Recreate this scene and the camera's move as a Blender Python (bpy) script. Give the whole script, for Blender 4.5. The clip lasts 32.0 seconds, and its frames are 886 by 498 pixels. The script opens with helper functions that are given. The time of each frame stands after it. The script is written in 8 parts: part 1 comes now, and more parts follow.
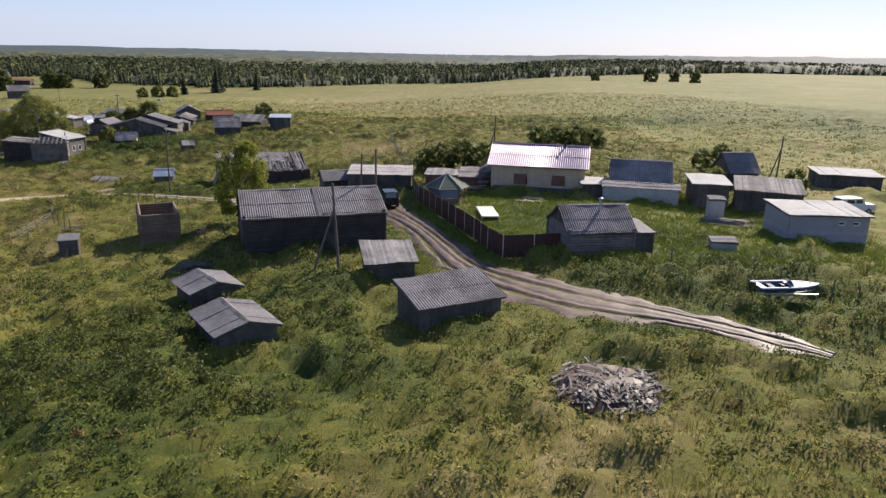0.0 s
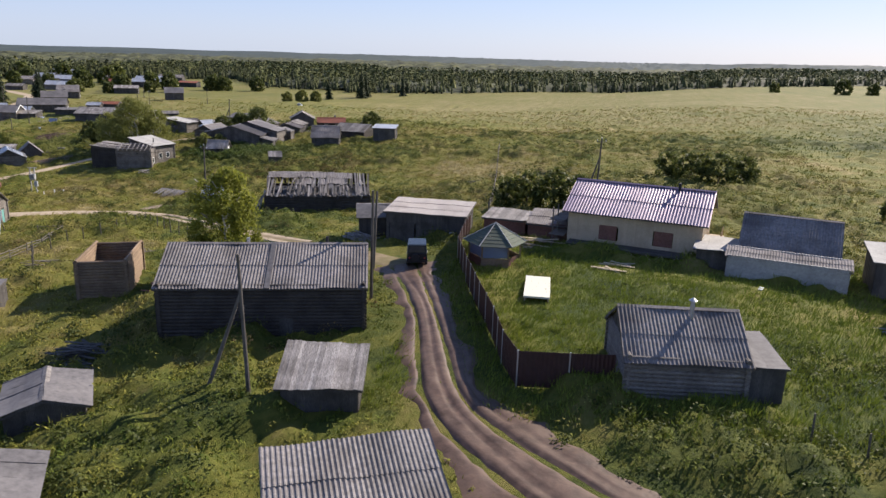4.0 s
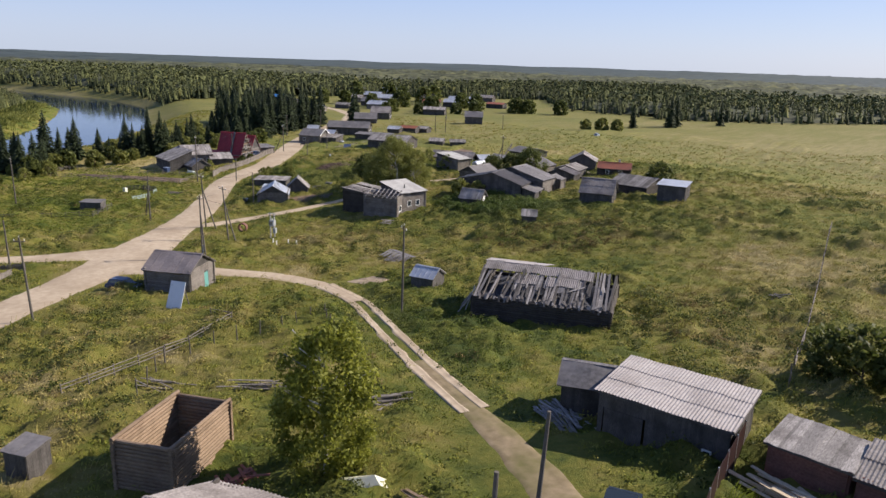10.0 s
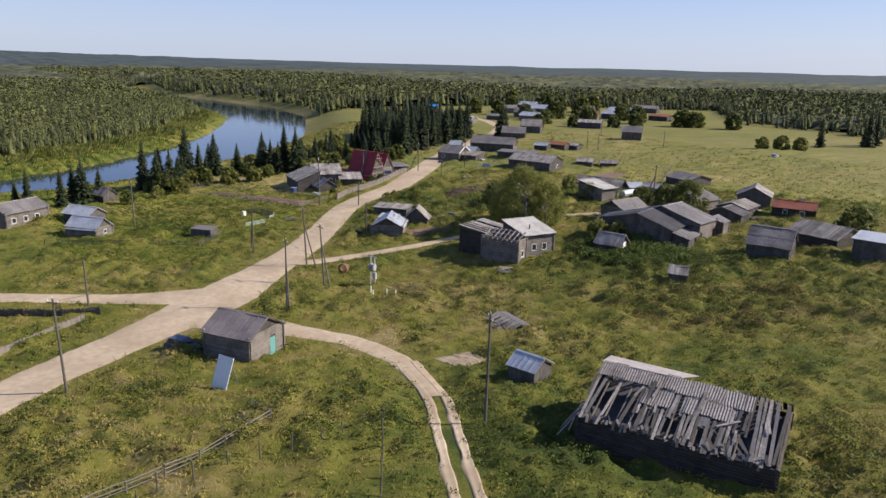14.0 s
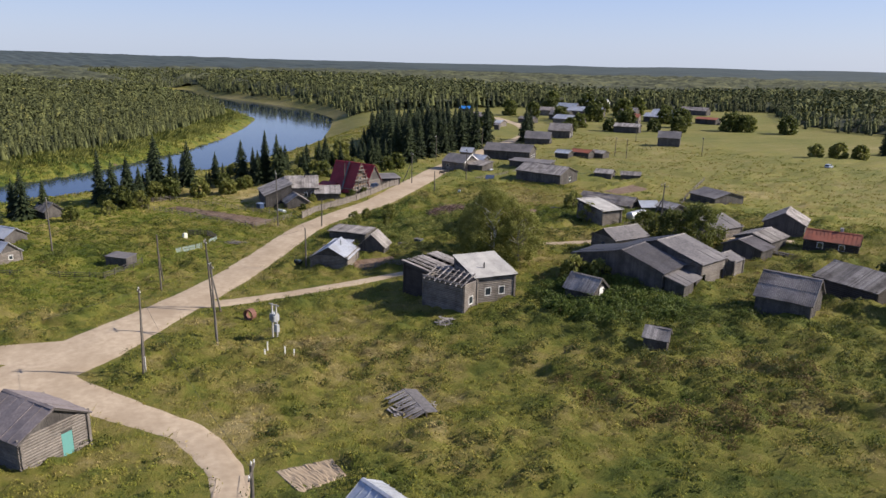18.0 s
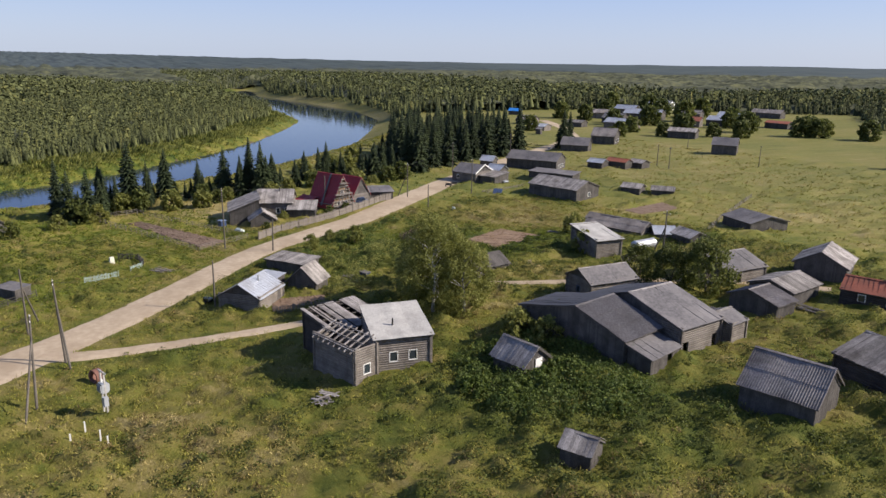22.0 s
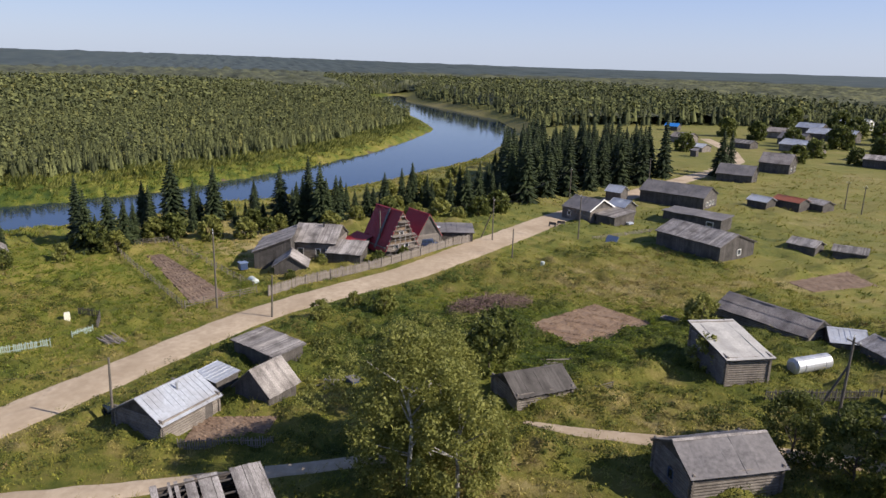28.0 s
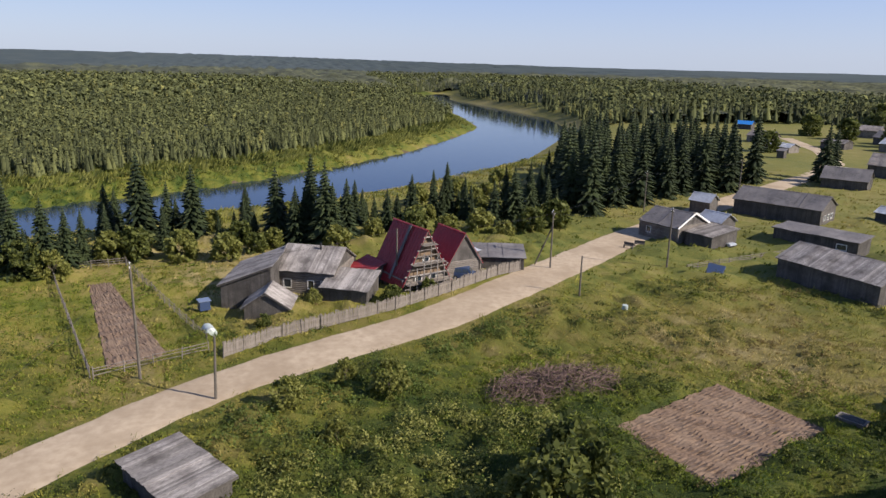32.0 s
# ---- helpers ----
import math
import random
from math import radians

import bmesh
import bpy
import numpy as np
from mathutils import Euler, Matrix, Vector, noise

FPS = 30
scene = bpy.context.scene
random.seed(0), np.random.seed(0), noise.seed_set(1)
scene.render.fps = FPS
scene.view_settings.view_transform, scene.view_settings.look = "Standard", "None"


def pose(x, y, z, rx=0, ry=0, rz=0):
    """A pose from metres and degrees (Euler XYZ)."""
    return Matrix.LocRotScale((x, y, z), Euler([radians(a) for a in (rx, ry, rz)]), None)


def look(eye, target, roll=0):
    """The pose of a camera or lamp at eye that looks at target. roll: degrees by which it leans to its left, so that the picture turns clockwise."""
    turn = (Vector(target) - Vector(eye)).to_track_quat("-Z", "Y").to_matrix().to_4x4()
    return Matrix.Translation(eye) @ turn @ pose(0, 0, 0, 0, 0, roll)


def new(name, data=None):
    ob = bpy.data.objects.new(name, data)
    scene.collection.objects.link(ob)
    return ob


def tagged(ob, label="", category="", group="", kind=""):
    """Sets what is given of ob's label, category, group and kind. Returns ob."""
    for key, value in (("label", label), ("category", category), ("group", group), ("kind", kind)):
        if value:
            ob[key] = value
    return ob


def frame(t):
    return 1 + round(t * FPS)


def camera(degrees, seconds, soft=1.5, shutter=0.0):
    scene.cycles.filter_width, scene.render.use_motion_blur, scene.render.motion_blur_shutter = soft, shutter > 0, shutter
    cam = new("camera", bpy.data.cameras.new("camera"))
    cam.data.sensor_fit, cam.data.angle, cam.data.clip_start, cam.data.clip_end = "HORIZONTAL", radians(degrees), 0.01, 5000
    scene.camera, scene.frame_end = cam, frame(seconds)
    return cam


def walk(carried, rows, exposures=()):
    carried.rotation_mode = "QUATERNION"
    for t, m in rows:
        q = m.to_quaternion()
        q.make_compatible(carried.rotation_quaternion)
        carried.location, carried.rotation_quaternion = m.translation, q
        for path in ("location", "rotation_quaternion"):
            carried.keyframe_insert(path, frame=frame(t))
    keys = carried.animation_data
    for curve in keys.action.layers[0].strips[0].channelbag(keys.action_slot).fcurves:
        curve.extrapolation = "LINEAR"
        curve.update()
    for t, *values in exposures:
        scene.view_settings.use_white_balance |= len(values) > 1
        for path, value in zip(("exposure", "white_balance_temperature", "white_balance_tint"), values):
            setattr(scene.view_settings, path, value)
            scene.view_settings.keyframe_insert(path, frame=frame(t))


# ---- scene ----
cam = camera(63.9, 32.0)
METRES, EYE, TILT, LEAN, TURN = 211.8, 25.2, 0.7, -2.75, 0.0
ROWS = [
    (0.0, 0.0, 0.0, 0.0, -0.44, -16.18, 1.5),
    (0.5, 0.0116, 0.0116, -0.0007, 1.5, -16.08, 1.41),
    (1.0, 0.0219, 0.0257, -0.0014, 3.54, -15.98, 1.33),
    (1.5, 0.0293, 0.0401, -0.002, 5.38, -15.88, 1.27),
    (2.0, 0.0353, 0.0569, -0.0027, 6.9, -15.77, 1.23),
    (2.5, 0.0392, 0.073, -0.0033, 8.14, -15.67, 1.24),
    (3.0, 0.0423, 0.09, -0.004, 9.78, -15.55, 1.23),
    (3.5, 0.0444, 0.1055, -0.0047, 11.38, -15.44, 1.21),
    (5.5, 0.0471, 0.1614, -0.0017, 17.71, -14.93, 1.11),
    (6.0, 0.0465, 0.1741, 0.0002, 20.09, -14.78, 1.05),
    (6.5, 0.0457, 0.1855, 0.002, 22.07, -14.64, 1.04),
    (7.0, 0.0441, 0.1973, 0.004, 24.16, -14.5, 1.0),
    (7.5, 0.0423, 0.2078, 0.0058, 26.17, -14.37, 0.98),
    (8.0, 0.0401, 0.2187, 0.0079, 28.44, -14.24, 0.95),
    (8.5, 0.0377, 0.2287, 0.0096, 30.59, -14.1, 0.94),
    (9.0, 0.0345, 0.2393, 0.0115, 32.94, -13.96, 0.89),
    (9.5, 0.031, 0.2488, 0.0134, 35.14, -13.84, 0.85),
    (10.0, 0.0272, 0.259, 0.0153, 37.61, -13.7, 0.8),
    (10.5, 0.0236, 0.2681, 0.0173, 39.91, -13.6, 0.8),
    (11.0, 0.0192, 0.2777, 0.0193, 42.33, -13.48, 0.74),
    (11.5, 0.0149, 0.2866, 0.0212, 44.37, -13.39, 0.72),
    (12.0, 0.0104, 0.2967, 0.023, 46.02, -13.3, 0.78),
    (12.5, 0.006, 0.3063, 0.0244, 47.11, -13.26, 0.79),
    (13.0, 0.0004, 0.318, 0.0258, 48.41, -13.22, 0.85),
    (13.5, -0.0056, 0.3301, 0.027, 49.53, -13.16, 0.87),
    (14.0, -0.0131, 0.3442, 0.0281, 50.48, -13.1, 0.86),
    (14.5, -0.0212, 0.3581, 0.029, 51.14, -13.06, 0.92),
    (16.5, -0.0418, 0.4224, 0.0309, 53.07, -12.91, 1.16),
    (17.0, -0.0421, 0.4392, 0.0307, 53.66, -12.98, 1.14),
    (17.5, -0.0435, 0.4541, 0.0304, 54.26, -13.04, 1.09),
    (18.0, -0.047, 0.4697, 0.0303, 55.05, -13.04, 1.0),
    (18.5, -0.0525, 0.4838, 0.0304, 55.82, -12.98, 0.92),
    (19.0, -0.06, 0.4985, 0.0309, 56.43, -12.9, 0.97),
    (19.5, -0.0667, 0.5123, 0.0312, 56.96, -12.83, 1.09),
    (20.0, -0.073, 0.5285, 0.0312, 57.53, -12.8, 1.15),
    (20.5, -0.0772, 0.5441, 0.0312, 58.07, -12.79, 1.2),
    (21.0, -0.0807, 0.5624, 0.0311, 58.79, -12.8, 1.21),
    (21.5, -0.0825, 0.5798, 0.0312, 59.86, -12.82, 1.24),
    (22.0, -0.0844, 0.5994, 0.031, 61.16, -12.9, 1.16),
    (22.5, -0.0877, 0.6169, 0.031, 62.22, -12.93, 1.05),
    (23.0, -0.0937, 0.6349, 0.0313, 63.33, -12.89, 0.91),
    (23.5, -0.1014, 0.65, 0.0315, 64.45, -12.83, 0.74),
    (24.0, -0.1115, 0.665, 0.0317, 65.63, -12.75, 0.62),
    (24.5, -0.1223, 0.6772, 0.032, 66.63, -12.65, 0.48),
    (25.0, -0.1345, 0.6887, 0.0327, 67.7, -12.59, 0.39),
    (25.5, -0.1463, 0.6981, 0.0331, 68.61, -12.51, 0.29),
    (27.5, -0.202, 0.7284, 0.0353, 72.67, -12.33, 0.07),
    (28.0, -0.2192, 0.7355, 0.036, 74.25, -12.28, -0.03),
    (28.5, -0.2357, 0.7417, 0.0363, 75.14, -12.25, -0.06),
    (29.0, -0.2541, 0.7482, 0.0357, 75.63, -12.23, -0.04),
    (29.5, -0.2716, 0.7539, 0.0341, 75.97, -12.2, -0.02),
    (30.0, -0.2914, 0.7597, 0.0322, 76.28, -12.18, -0.02),
    (30.5, -0.3099, 0.7647, 0.0299, 76.53, -12.17, -0.01),
    (31.0, -0.3305, 0.7702, 0.0269, 76.82, -12.18, 0.0),
    (31.5, -0.3499, 0.775, 0.0239, 77.25, -12.18, -0.02),
    (32.0, -0.3714, 0.7803, 0.0205, 77.84, -12.18, -0.01),
]
walk(cam, [(t, pose(0, 0, EYE, TILT, LEAN, TURN) @ pose(METRES * x, METRES * y, METRES * z, 90 + pitch, roll, yaw)) for t, x, y, z, yaw, pitch, roll in ROWS],
     [(0.0, 0.66), (6.0, 0.64), (11.0, 0.57), (17.0, 0.52), (32.0, 0.49)])


# ---- sky and sun ----
SUN_AZ, SUN_EL = radians(33.0), radians(34.0)      # towards +x +y, counted from +y to +x
world = bpy.data.worlds.new("world")
scene.world = world
world.use_nodes = True
wn = world.node_tree.nodes
sky = wn.new("ShaderNodeTexSky")
sky.sky_type, sky.sun_disc = "NISHITA", False
sky.sun_elevation, sky.sun_rotation = SUN_EL, SUN_AZ
sky.air_density, sky.dust_density, sky.ozone_density = 1.0, 0.8, 2.0
wn["Background"].inputs["Strength"].default_value = 0.134
blue = wn.new("ShaderNodeMix")
blue.data_type = "RGBA"
blue.inputs[0].default_value = 0.84
world.node_tree.links.new(sky.outputs["Color"], blue.inputs[6])
upward = wn.new("ShaderNodeTexCoord")
axes = wn.new("ShaderNodeSeparateXYZ")
dome = wn.new("ShaderNodeValToRGB")       # pale haze at the horizon, deep blue overhead
for at in (0.08, 0.18):
    dome.color_ramp.elements.new(at)
for stop, (at, tone) in zip(dome.color_ramp.elements, ((0.0, (0.53, 0.605, 0.78)), (0.08, (0.40, 0.51, 0.81)), (0.18, (0.20, 0.29, 0.60)), (1.0, (0.07, 0.12, 0.30)))):
    stop.position, stop.color = at, (*tone, 1)
gain = wn.new("ShaderNodeVectorMath")
gain.operation = "SCALE"
gain.inputs["Scale"].default_value = 5.3
world.node_tree.links.new(upward.outputs["Generated"], axes.inputs[0])
world.node_tree.links.new(axes.outputs["Z"], dome.inputs["Fac"])
world.node_tree.links.new(dome.outputs["Color"], gain.inputs[0])
world.node_tree.links.new(gain.outputs[0], blue.inputs[7])
world.node_tree.links.new(blue.outputs[2], wn["Background"].inputs["Color"])
sun = bpy.data.lights.new("sun", "SUN")
sun.energy, sun.angle, sun.color = 5.0, radians(0.55), (1.0, 0.89, 0.78)
sun_ob = new("sun", sun)
sun_ob.matrix_world = look((0, 0, 200), (-math.sin(SUN_AZ) * math.cos(SUN_EL), -math.cos(SUN_AZ) * math.cos(SUN_EL), 200 - math.sin(SUN_EL)))


# ---- materials ----
def nodes_of(name):
    m = bpy.data.materials.new(name)
    m.use_nodes = True
    nt = m.node_tree
    return m, nt, nt.nodes, nt.links, nt.nodes["Principled BSDF"]


def ramp(nt, stops):
    r = nt.nodes.new("ShaderNodeValToRGB")
    els = r.color_ramp.elements
    while len(els) < len(stops):
        els.new(0.5)
    for e, (p, c) in zip(els, stops):
        e.position, e.color = p, (*c, 1)
    return r


def tex(nt, scale, detail=4.0, stretch=None, rough=0.6):
    n = nt.nodes.new("ShaderNodeTexNoise")
    n.inputs["Scale"].default_value, n.inputs["Detail"].default_value = scale, detail
    n.inputs["Roughness"].default_value = rough
    c = nt.nodes.new("ShaderNodeTexCoord")
    if stretch:
        mp = nt.nodes.new("ShaderNodeMapping")
        mp.inputs["Scale"].default_value = stretch
        nt.links.new(c.outputs["Object"], mp.inputs["Vector"])
        nt.links.new(mp.outputs["Vector"], n.inputs["Vector"])
    else:
        nt.links.new(c.outputs["Object"], n.inputs["Vector"])
    return n


def mixc(nt, fac, a, b, mode="MIX"):
    m = nt.nodes.new("ShaderNodeMix")
    m.data_type, m.blend_type = "RGBA", mode
    for sock, v in ((m.inputs[0], fac), (m.inputs[6], a), (m.inputs[7], b)):
        if isinstance(v, (int, float)):
            sock.default_value = v
        elif isinstance(v, tuple):
            sock.default_value = (*v, 1)
        else:
            nt.links.new(v, sock)
    return m.outputs[2]


def surface(name, lo, hi, fine=9.0, coarse=0.6, stain=None, stain_amount=0.5, rough=0.85, metal=0.0, bump=0.25, stretch=None, island=0.35, spec=0.3):
    """A weathered surface: grain from lo to hi, stains at a larger scale, a brightness of its own for every loose piece."""
    m, nt, ns, ln, bs = nodes_of(name)
    g = tex(nt, fine, 5, stretch)
    r = ramp(nt, [(0.28, lo), (0.72, hi)])
    ln.new(g.outputs["Fac"], r.inputs["Fac"])
    col = r.outputs["Color"]
    if stain:
        b = tex(nt, coarse, 3)
        rb = ramp(nt, [(0.42, (0, 0, 0)), (0.68, (stain_amount,) * 3)])
        ln.new(b.outputs["Fac"], rb.inputs["Fac"])
        col = mixc(nt, rb.outputs["Color"], col, stain)
    if island:
        geo = ns.new("ShaderNodeNewGeometry")
        inf = ns.new("ShaderNodeObjectInfo")
        add = ns.new("ShaderNodeMath")
        add.operation = "ADD"
        ln.new(geo.outputs["Random Per Island"], add.inputs[0])
        ln.new(inf.outputs["Random"], add.inputs[1])
        mr = ns.new("ShaderNodeMapRange")
        mr.inputs["From Max"].default_value = 2.0
        mr.inputs["To Min"].default_value, mr.inputs["To Max"].default_value = 1 - island, 1 + island
        ln.new(add.outputs[0], mr.inputs["Value"])
        hsv = ns.new("ShaderNodeHueSaturation")
        ln.new(mr.outputs["Result"], hsv.inputs["Value"])
        ln.new(col, hsv.inputs["Color"])
        col = hsv.outputs["Color"]
    ln.new(col, bs.inputs["Base Color"])
    bs.inputs["Roughness"].default_value, bs.inputs["Metallic"].default_value = rough, metal
    bs.inputs["Specular IOR Level"].default_value = spec
    if bump:
        bp = ns.new("ShaderNodeBump")
        bp.inputs["Strength"].default_value, bp.inputs["Distance"].default_value = bump, 0.03
        ln.new(g.outputs["Fac"], bp.inputs["Height"])
        ln.new(bp.outputs["Normal"], bs.inputs["Normal"])
    return m


def foliage(name, lo, hi, rough=0.6, translucency=0.25):
    """Leaves: every island has its own green; some light shines through."""
    m, nt, ns, ln, bs = nodes_of(name)
    geo = ns.new("ShaderNodeNewGeometry")
    inf = ns.new("ShaderNodeObjectInfo")
    big = tex(nt, 0.35, 2)
    a = ns.new("ShaderNodeMath")
    a.operation = "MULTIPLY_ADD"
    ln.new(big.outputs["Fac"], a.inputs[0])
    a.inputs[1].default_value = 0.9
    ln.new(geo.outputs["Random Per Island"], a.inputs[2])
    b = ns.new("ShaderNodeMath")
    b.operation = "MULTIPLY_ADD"
    ln.new(inf.outputs["Random"], b.inputs[0])
    b.inputs[1].default_value = 0.4
    ln.new(a.outputs[0], b.inputs[2])
    r = ramp(nt, [(0.35, lo), (1.0, hi)])
    mr = ns.new("ShaderNodeMapRange")
    mr.inputs["From Max"].default_value = 1.9
    ln.new(b.outputs[0], mr.inputs["Value"])
    ln.new(mr.outputs["Result"], r.inputs["Fac"])
    ln.new(r.outputs["Color"], bs.inputs["Base Color"])
    bs.inputs["Roughness"].default_value = rough
    bs.inputs["Specular IOR Level"].default_value = 0.25
    if translucency:
        tr = ns.new("ShaderNodeBsdfTranslucent")
        ln.new(r.outputs["Color"], tr.inputs["Color"])
        mx = ns.new("ShaderNodeMixShader")
        mx.inputs[0].default_value = translucency
        ln.new(bs.outputs[0], mx.inputs[1])
        ln.new(tr.outputs[0], mx.inputs[2])
        ln.new(mx.outputs[0], ns["Material Output"].inputs["Surface"])
    return m


def plain(name, col, rough=0.5, metal=0.0):
    m, nt, ns, ln, bs = nodes_of(name)
    n = tex(nt, 6.0, 4)
    c = mixc(nt, n.outputs["Fac"], tuple(v * 0.85 for v in col), tuple(min(1, v * 1.12) for v in col))
    ln.new(c, bs.inputs["Base Color"])
    bs.inputs["Roughness"].default_value, bs.inputs["Metallic"].default_value = rough, metal
    return m


def sward(name, translucency=0.0, gain=1.0, fine=2.4, bump=0.0, spread=0.3, litter=0.0):
    """Meadow growth from dark rank green over olive to straw, by its dryness, broken up by noise."""
    m, nt, ns, ln, bs = nodes_of(name)
    at = ns.new("ShaderNodeAttribute")
    at.attribute_name = "dry"
    a, b = tex(nt, 0.33, 4), tex(nt, fine, 4, None, 0.7)
    s = ns.new("ShaderNodeMath")
    s.operation = "MULTIPLY_ADD"
    ln.new(a.outputs["Fac"], s.inputs[0])
    s.inputs[1].default_value = 0.9
    ln.new(at.outputs["Fac"], s.inputs[2])
    s2 = ns.new("ShaderNodeMath")
    s2.operation = "MULTIPLY_ADD"
    ln.new(b.outputs["Fac"], s2.inputs[0])
    s2.inputs[1].default_value = 0.7
    ln.new(s.outputs[0], s2.inputs[2])
    s3 = ns.new("ShaderNodeMath")
    s3.operation = "SUBTRACT"
    s3.inputs[1].default_value = 0.8
    ln.new(s2.outputs[0], s3.inputs[0])
    g = gain
    r = ramp(nt, [(0.0, (0.034 * g, 0.058 * g, 0.012 * g)), (0.25, (0.096 * g, 0.116 * g, 0.020 * g)), (0.5, (0.172 * g, 0.168 * g, 0.034 * g)), (0.75, (0.228 * g, 0.192 * g, 0.060 * g)), (1.0, (0.33 * g, 0.27 * g, 0.125 * g))])
    ln.new(s3.outputs[0], r.inputs["Fac"])
    geo = ns.new("ShaderNodeNewGeometry")
    mr = ns.new("ShaderNodeMapRange")
    mr.inputs["To Min"].default_value, mr.inputs["To Max"].default_value = 1 - spread, 1 + spread
    ln.new(geo.outputs["Random Per Island"], mr.inputs["Value"])
    hsv = ns.new("ShaderNodeHueSaturation")
    ln.new(mr.outputs["Result"], hsv.inputs["Value"])
    ln.new(r.outputs["Color"], hsv.inputs["Color"])
    col = hsv.outputs["Color"]
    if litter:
        # greyer field colour far off: distance haze painted into the ground
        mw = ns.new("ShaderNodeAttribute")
        mw.attribute_name = "far_haze"
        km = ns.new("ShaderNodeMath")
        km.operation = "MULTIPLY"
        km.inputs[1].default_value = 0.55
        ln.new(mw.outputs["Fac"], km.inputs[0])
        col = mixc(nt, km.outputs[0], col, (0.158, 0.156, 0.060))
        # dark litter colour that also paints the shade between tussocks
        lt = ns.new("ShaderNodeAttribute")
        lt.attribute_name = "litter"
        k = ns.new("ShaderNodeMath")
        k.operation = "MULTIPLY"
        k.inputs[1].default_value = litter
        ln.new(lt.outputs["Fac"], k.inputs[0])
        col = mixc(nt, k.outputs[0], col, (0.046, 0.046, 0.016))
    ln.new(col, bs.inputs["Base Color"])
    bs.inputs["Roughness"].default_value = 0.85
    bs.inputs["Specular IOR Level"].default_value = 0.12
    if bump:
        bp = ns.new("ShaderNodeBump")
        bp.inputs["Strength"].default_value, bp.inputs["Distance"].default_value = bump, 0.3
        f2 = tex(nt, 2.6, 9, None, 0.8)
        ln.new(f2.outputs["Fac"], bp.inputs["Height"])
        ln.new(bp.outputs["Normal"], bs.inputs["Normal"])
    if translucency:
        tr = ns.new("ShaderNodeBsdfTranslucent")
        ln.new(col, tr.inputs["Color"])
        mx = ns.new("ShaderNodeMixShader")
        mx.inputs[0].default_value = translucency
        ln.new(bs.outputs[0], mx.inputs[1])
        ln.new(tr.outputs[0], mx.inputs[2])
        ln.new(mx.outputs[0], ns["Material Output"].inputs["Surface"])
    return m


def forest_mat(name, stops, spread=0.35, grain=0.06, amount=0.5):
    """Trees of a wood: each has a tint of its own, its twigs differ in brightness."""
    m, nt, ns, ln, bs = nodes_of(name)
    at = ns.new("ShaderNodeAttribute")
    at.attribute_name = "tint"
    n = tex(nt, grain, 4)
    s = ns.new("ShaderNodeMath")
    s.operation = "MULTIPLY_ADD"
    ln.new(n.outputs["Fac"], s.inputs[0])
    s.inputs[1].default_value = amount
    ln.new(at.outputs["Fac"], s.inputs[2])
    s2 = ns.new("ShaderNodeMath")
    s2.operation = "SUBTRACT"
    s2.inputs[1].default_value = amount / 2
    ln.new(s.outputs[0], s2.inputs[0])
    r = ramp(nt, stops)
    ln.new(s2.outputs[0], r.inputs["Fac"])
    geo = ns.new("ShaderNodeNewGeometry")
    mr = ns.new("ShaderNodeMapRange")
    mr.inputs["To Min"].default_value, mr.inputs["To Max"].default_value = 1 - spread, 1 + spread
    ln.new(geo.outputs["Random Per Island"], mr.inputs["Value"])
    hsv = ns.new("ShaderNodeHueSaturation")
    ln.new(mr.outputs["Result"], hsv.inputs["Value"])
    ln.new(r.outputs["Color"], hsv.inputs["Color"])
    ln.new(hsv.outputs["Color"], bs.inputs["Base Color"])
    bs.inputs["Roughness"].default_value = 0.8
    bs.inputs["Specular IOR Level"].default_value = 0.1
    return m


def water_mat():
    m, nt, ns, ln, bs = nodes_of("river_water")
    bs.inputs["Base Color"].default_value = (0.010, 0.024, 0.052, 1)
    bs.inputs["Roughness"].default_value = 0.06
    bs.inputs["Specular IOR Level"].default_value = 0.8
    bs.inputs["Specular Tint"].default_value = (0.80, 0.90, 1.0, 1)
    n = tex(nt, 0.5, 3)
    bp = ns.new("ShaderNodeBump")
    bp.inputs["Strength"].default_value, bp.inputs["Distance"].default_value = 0.16, 0.1
    ln.new(n.outputs["Fac"], bp.inputs["Height"])
    ln.new(bp.outputs["Normal"], bs.inputs["Normal"])
    return m


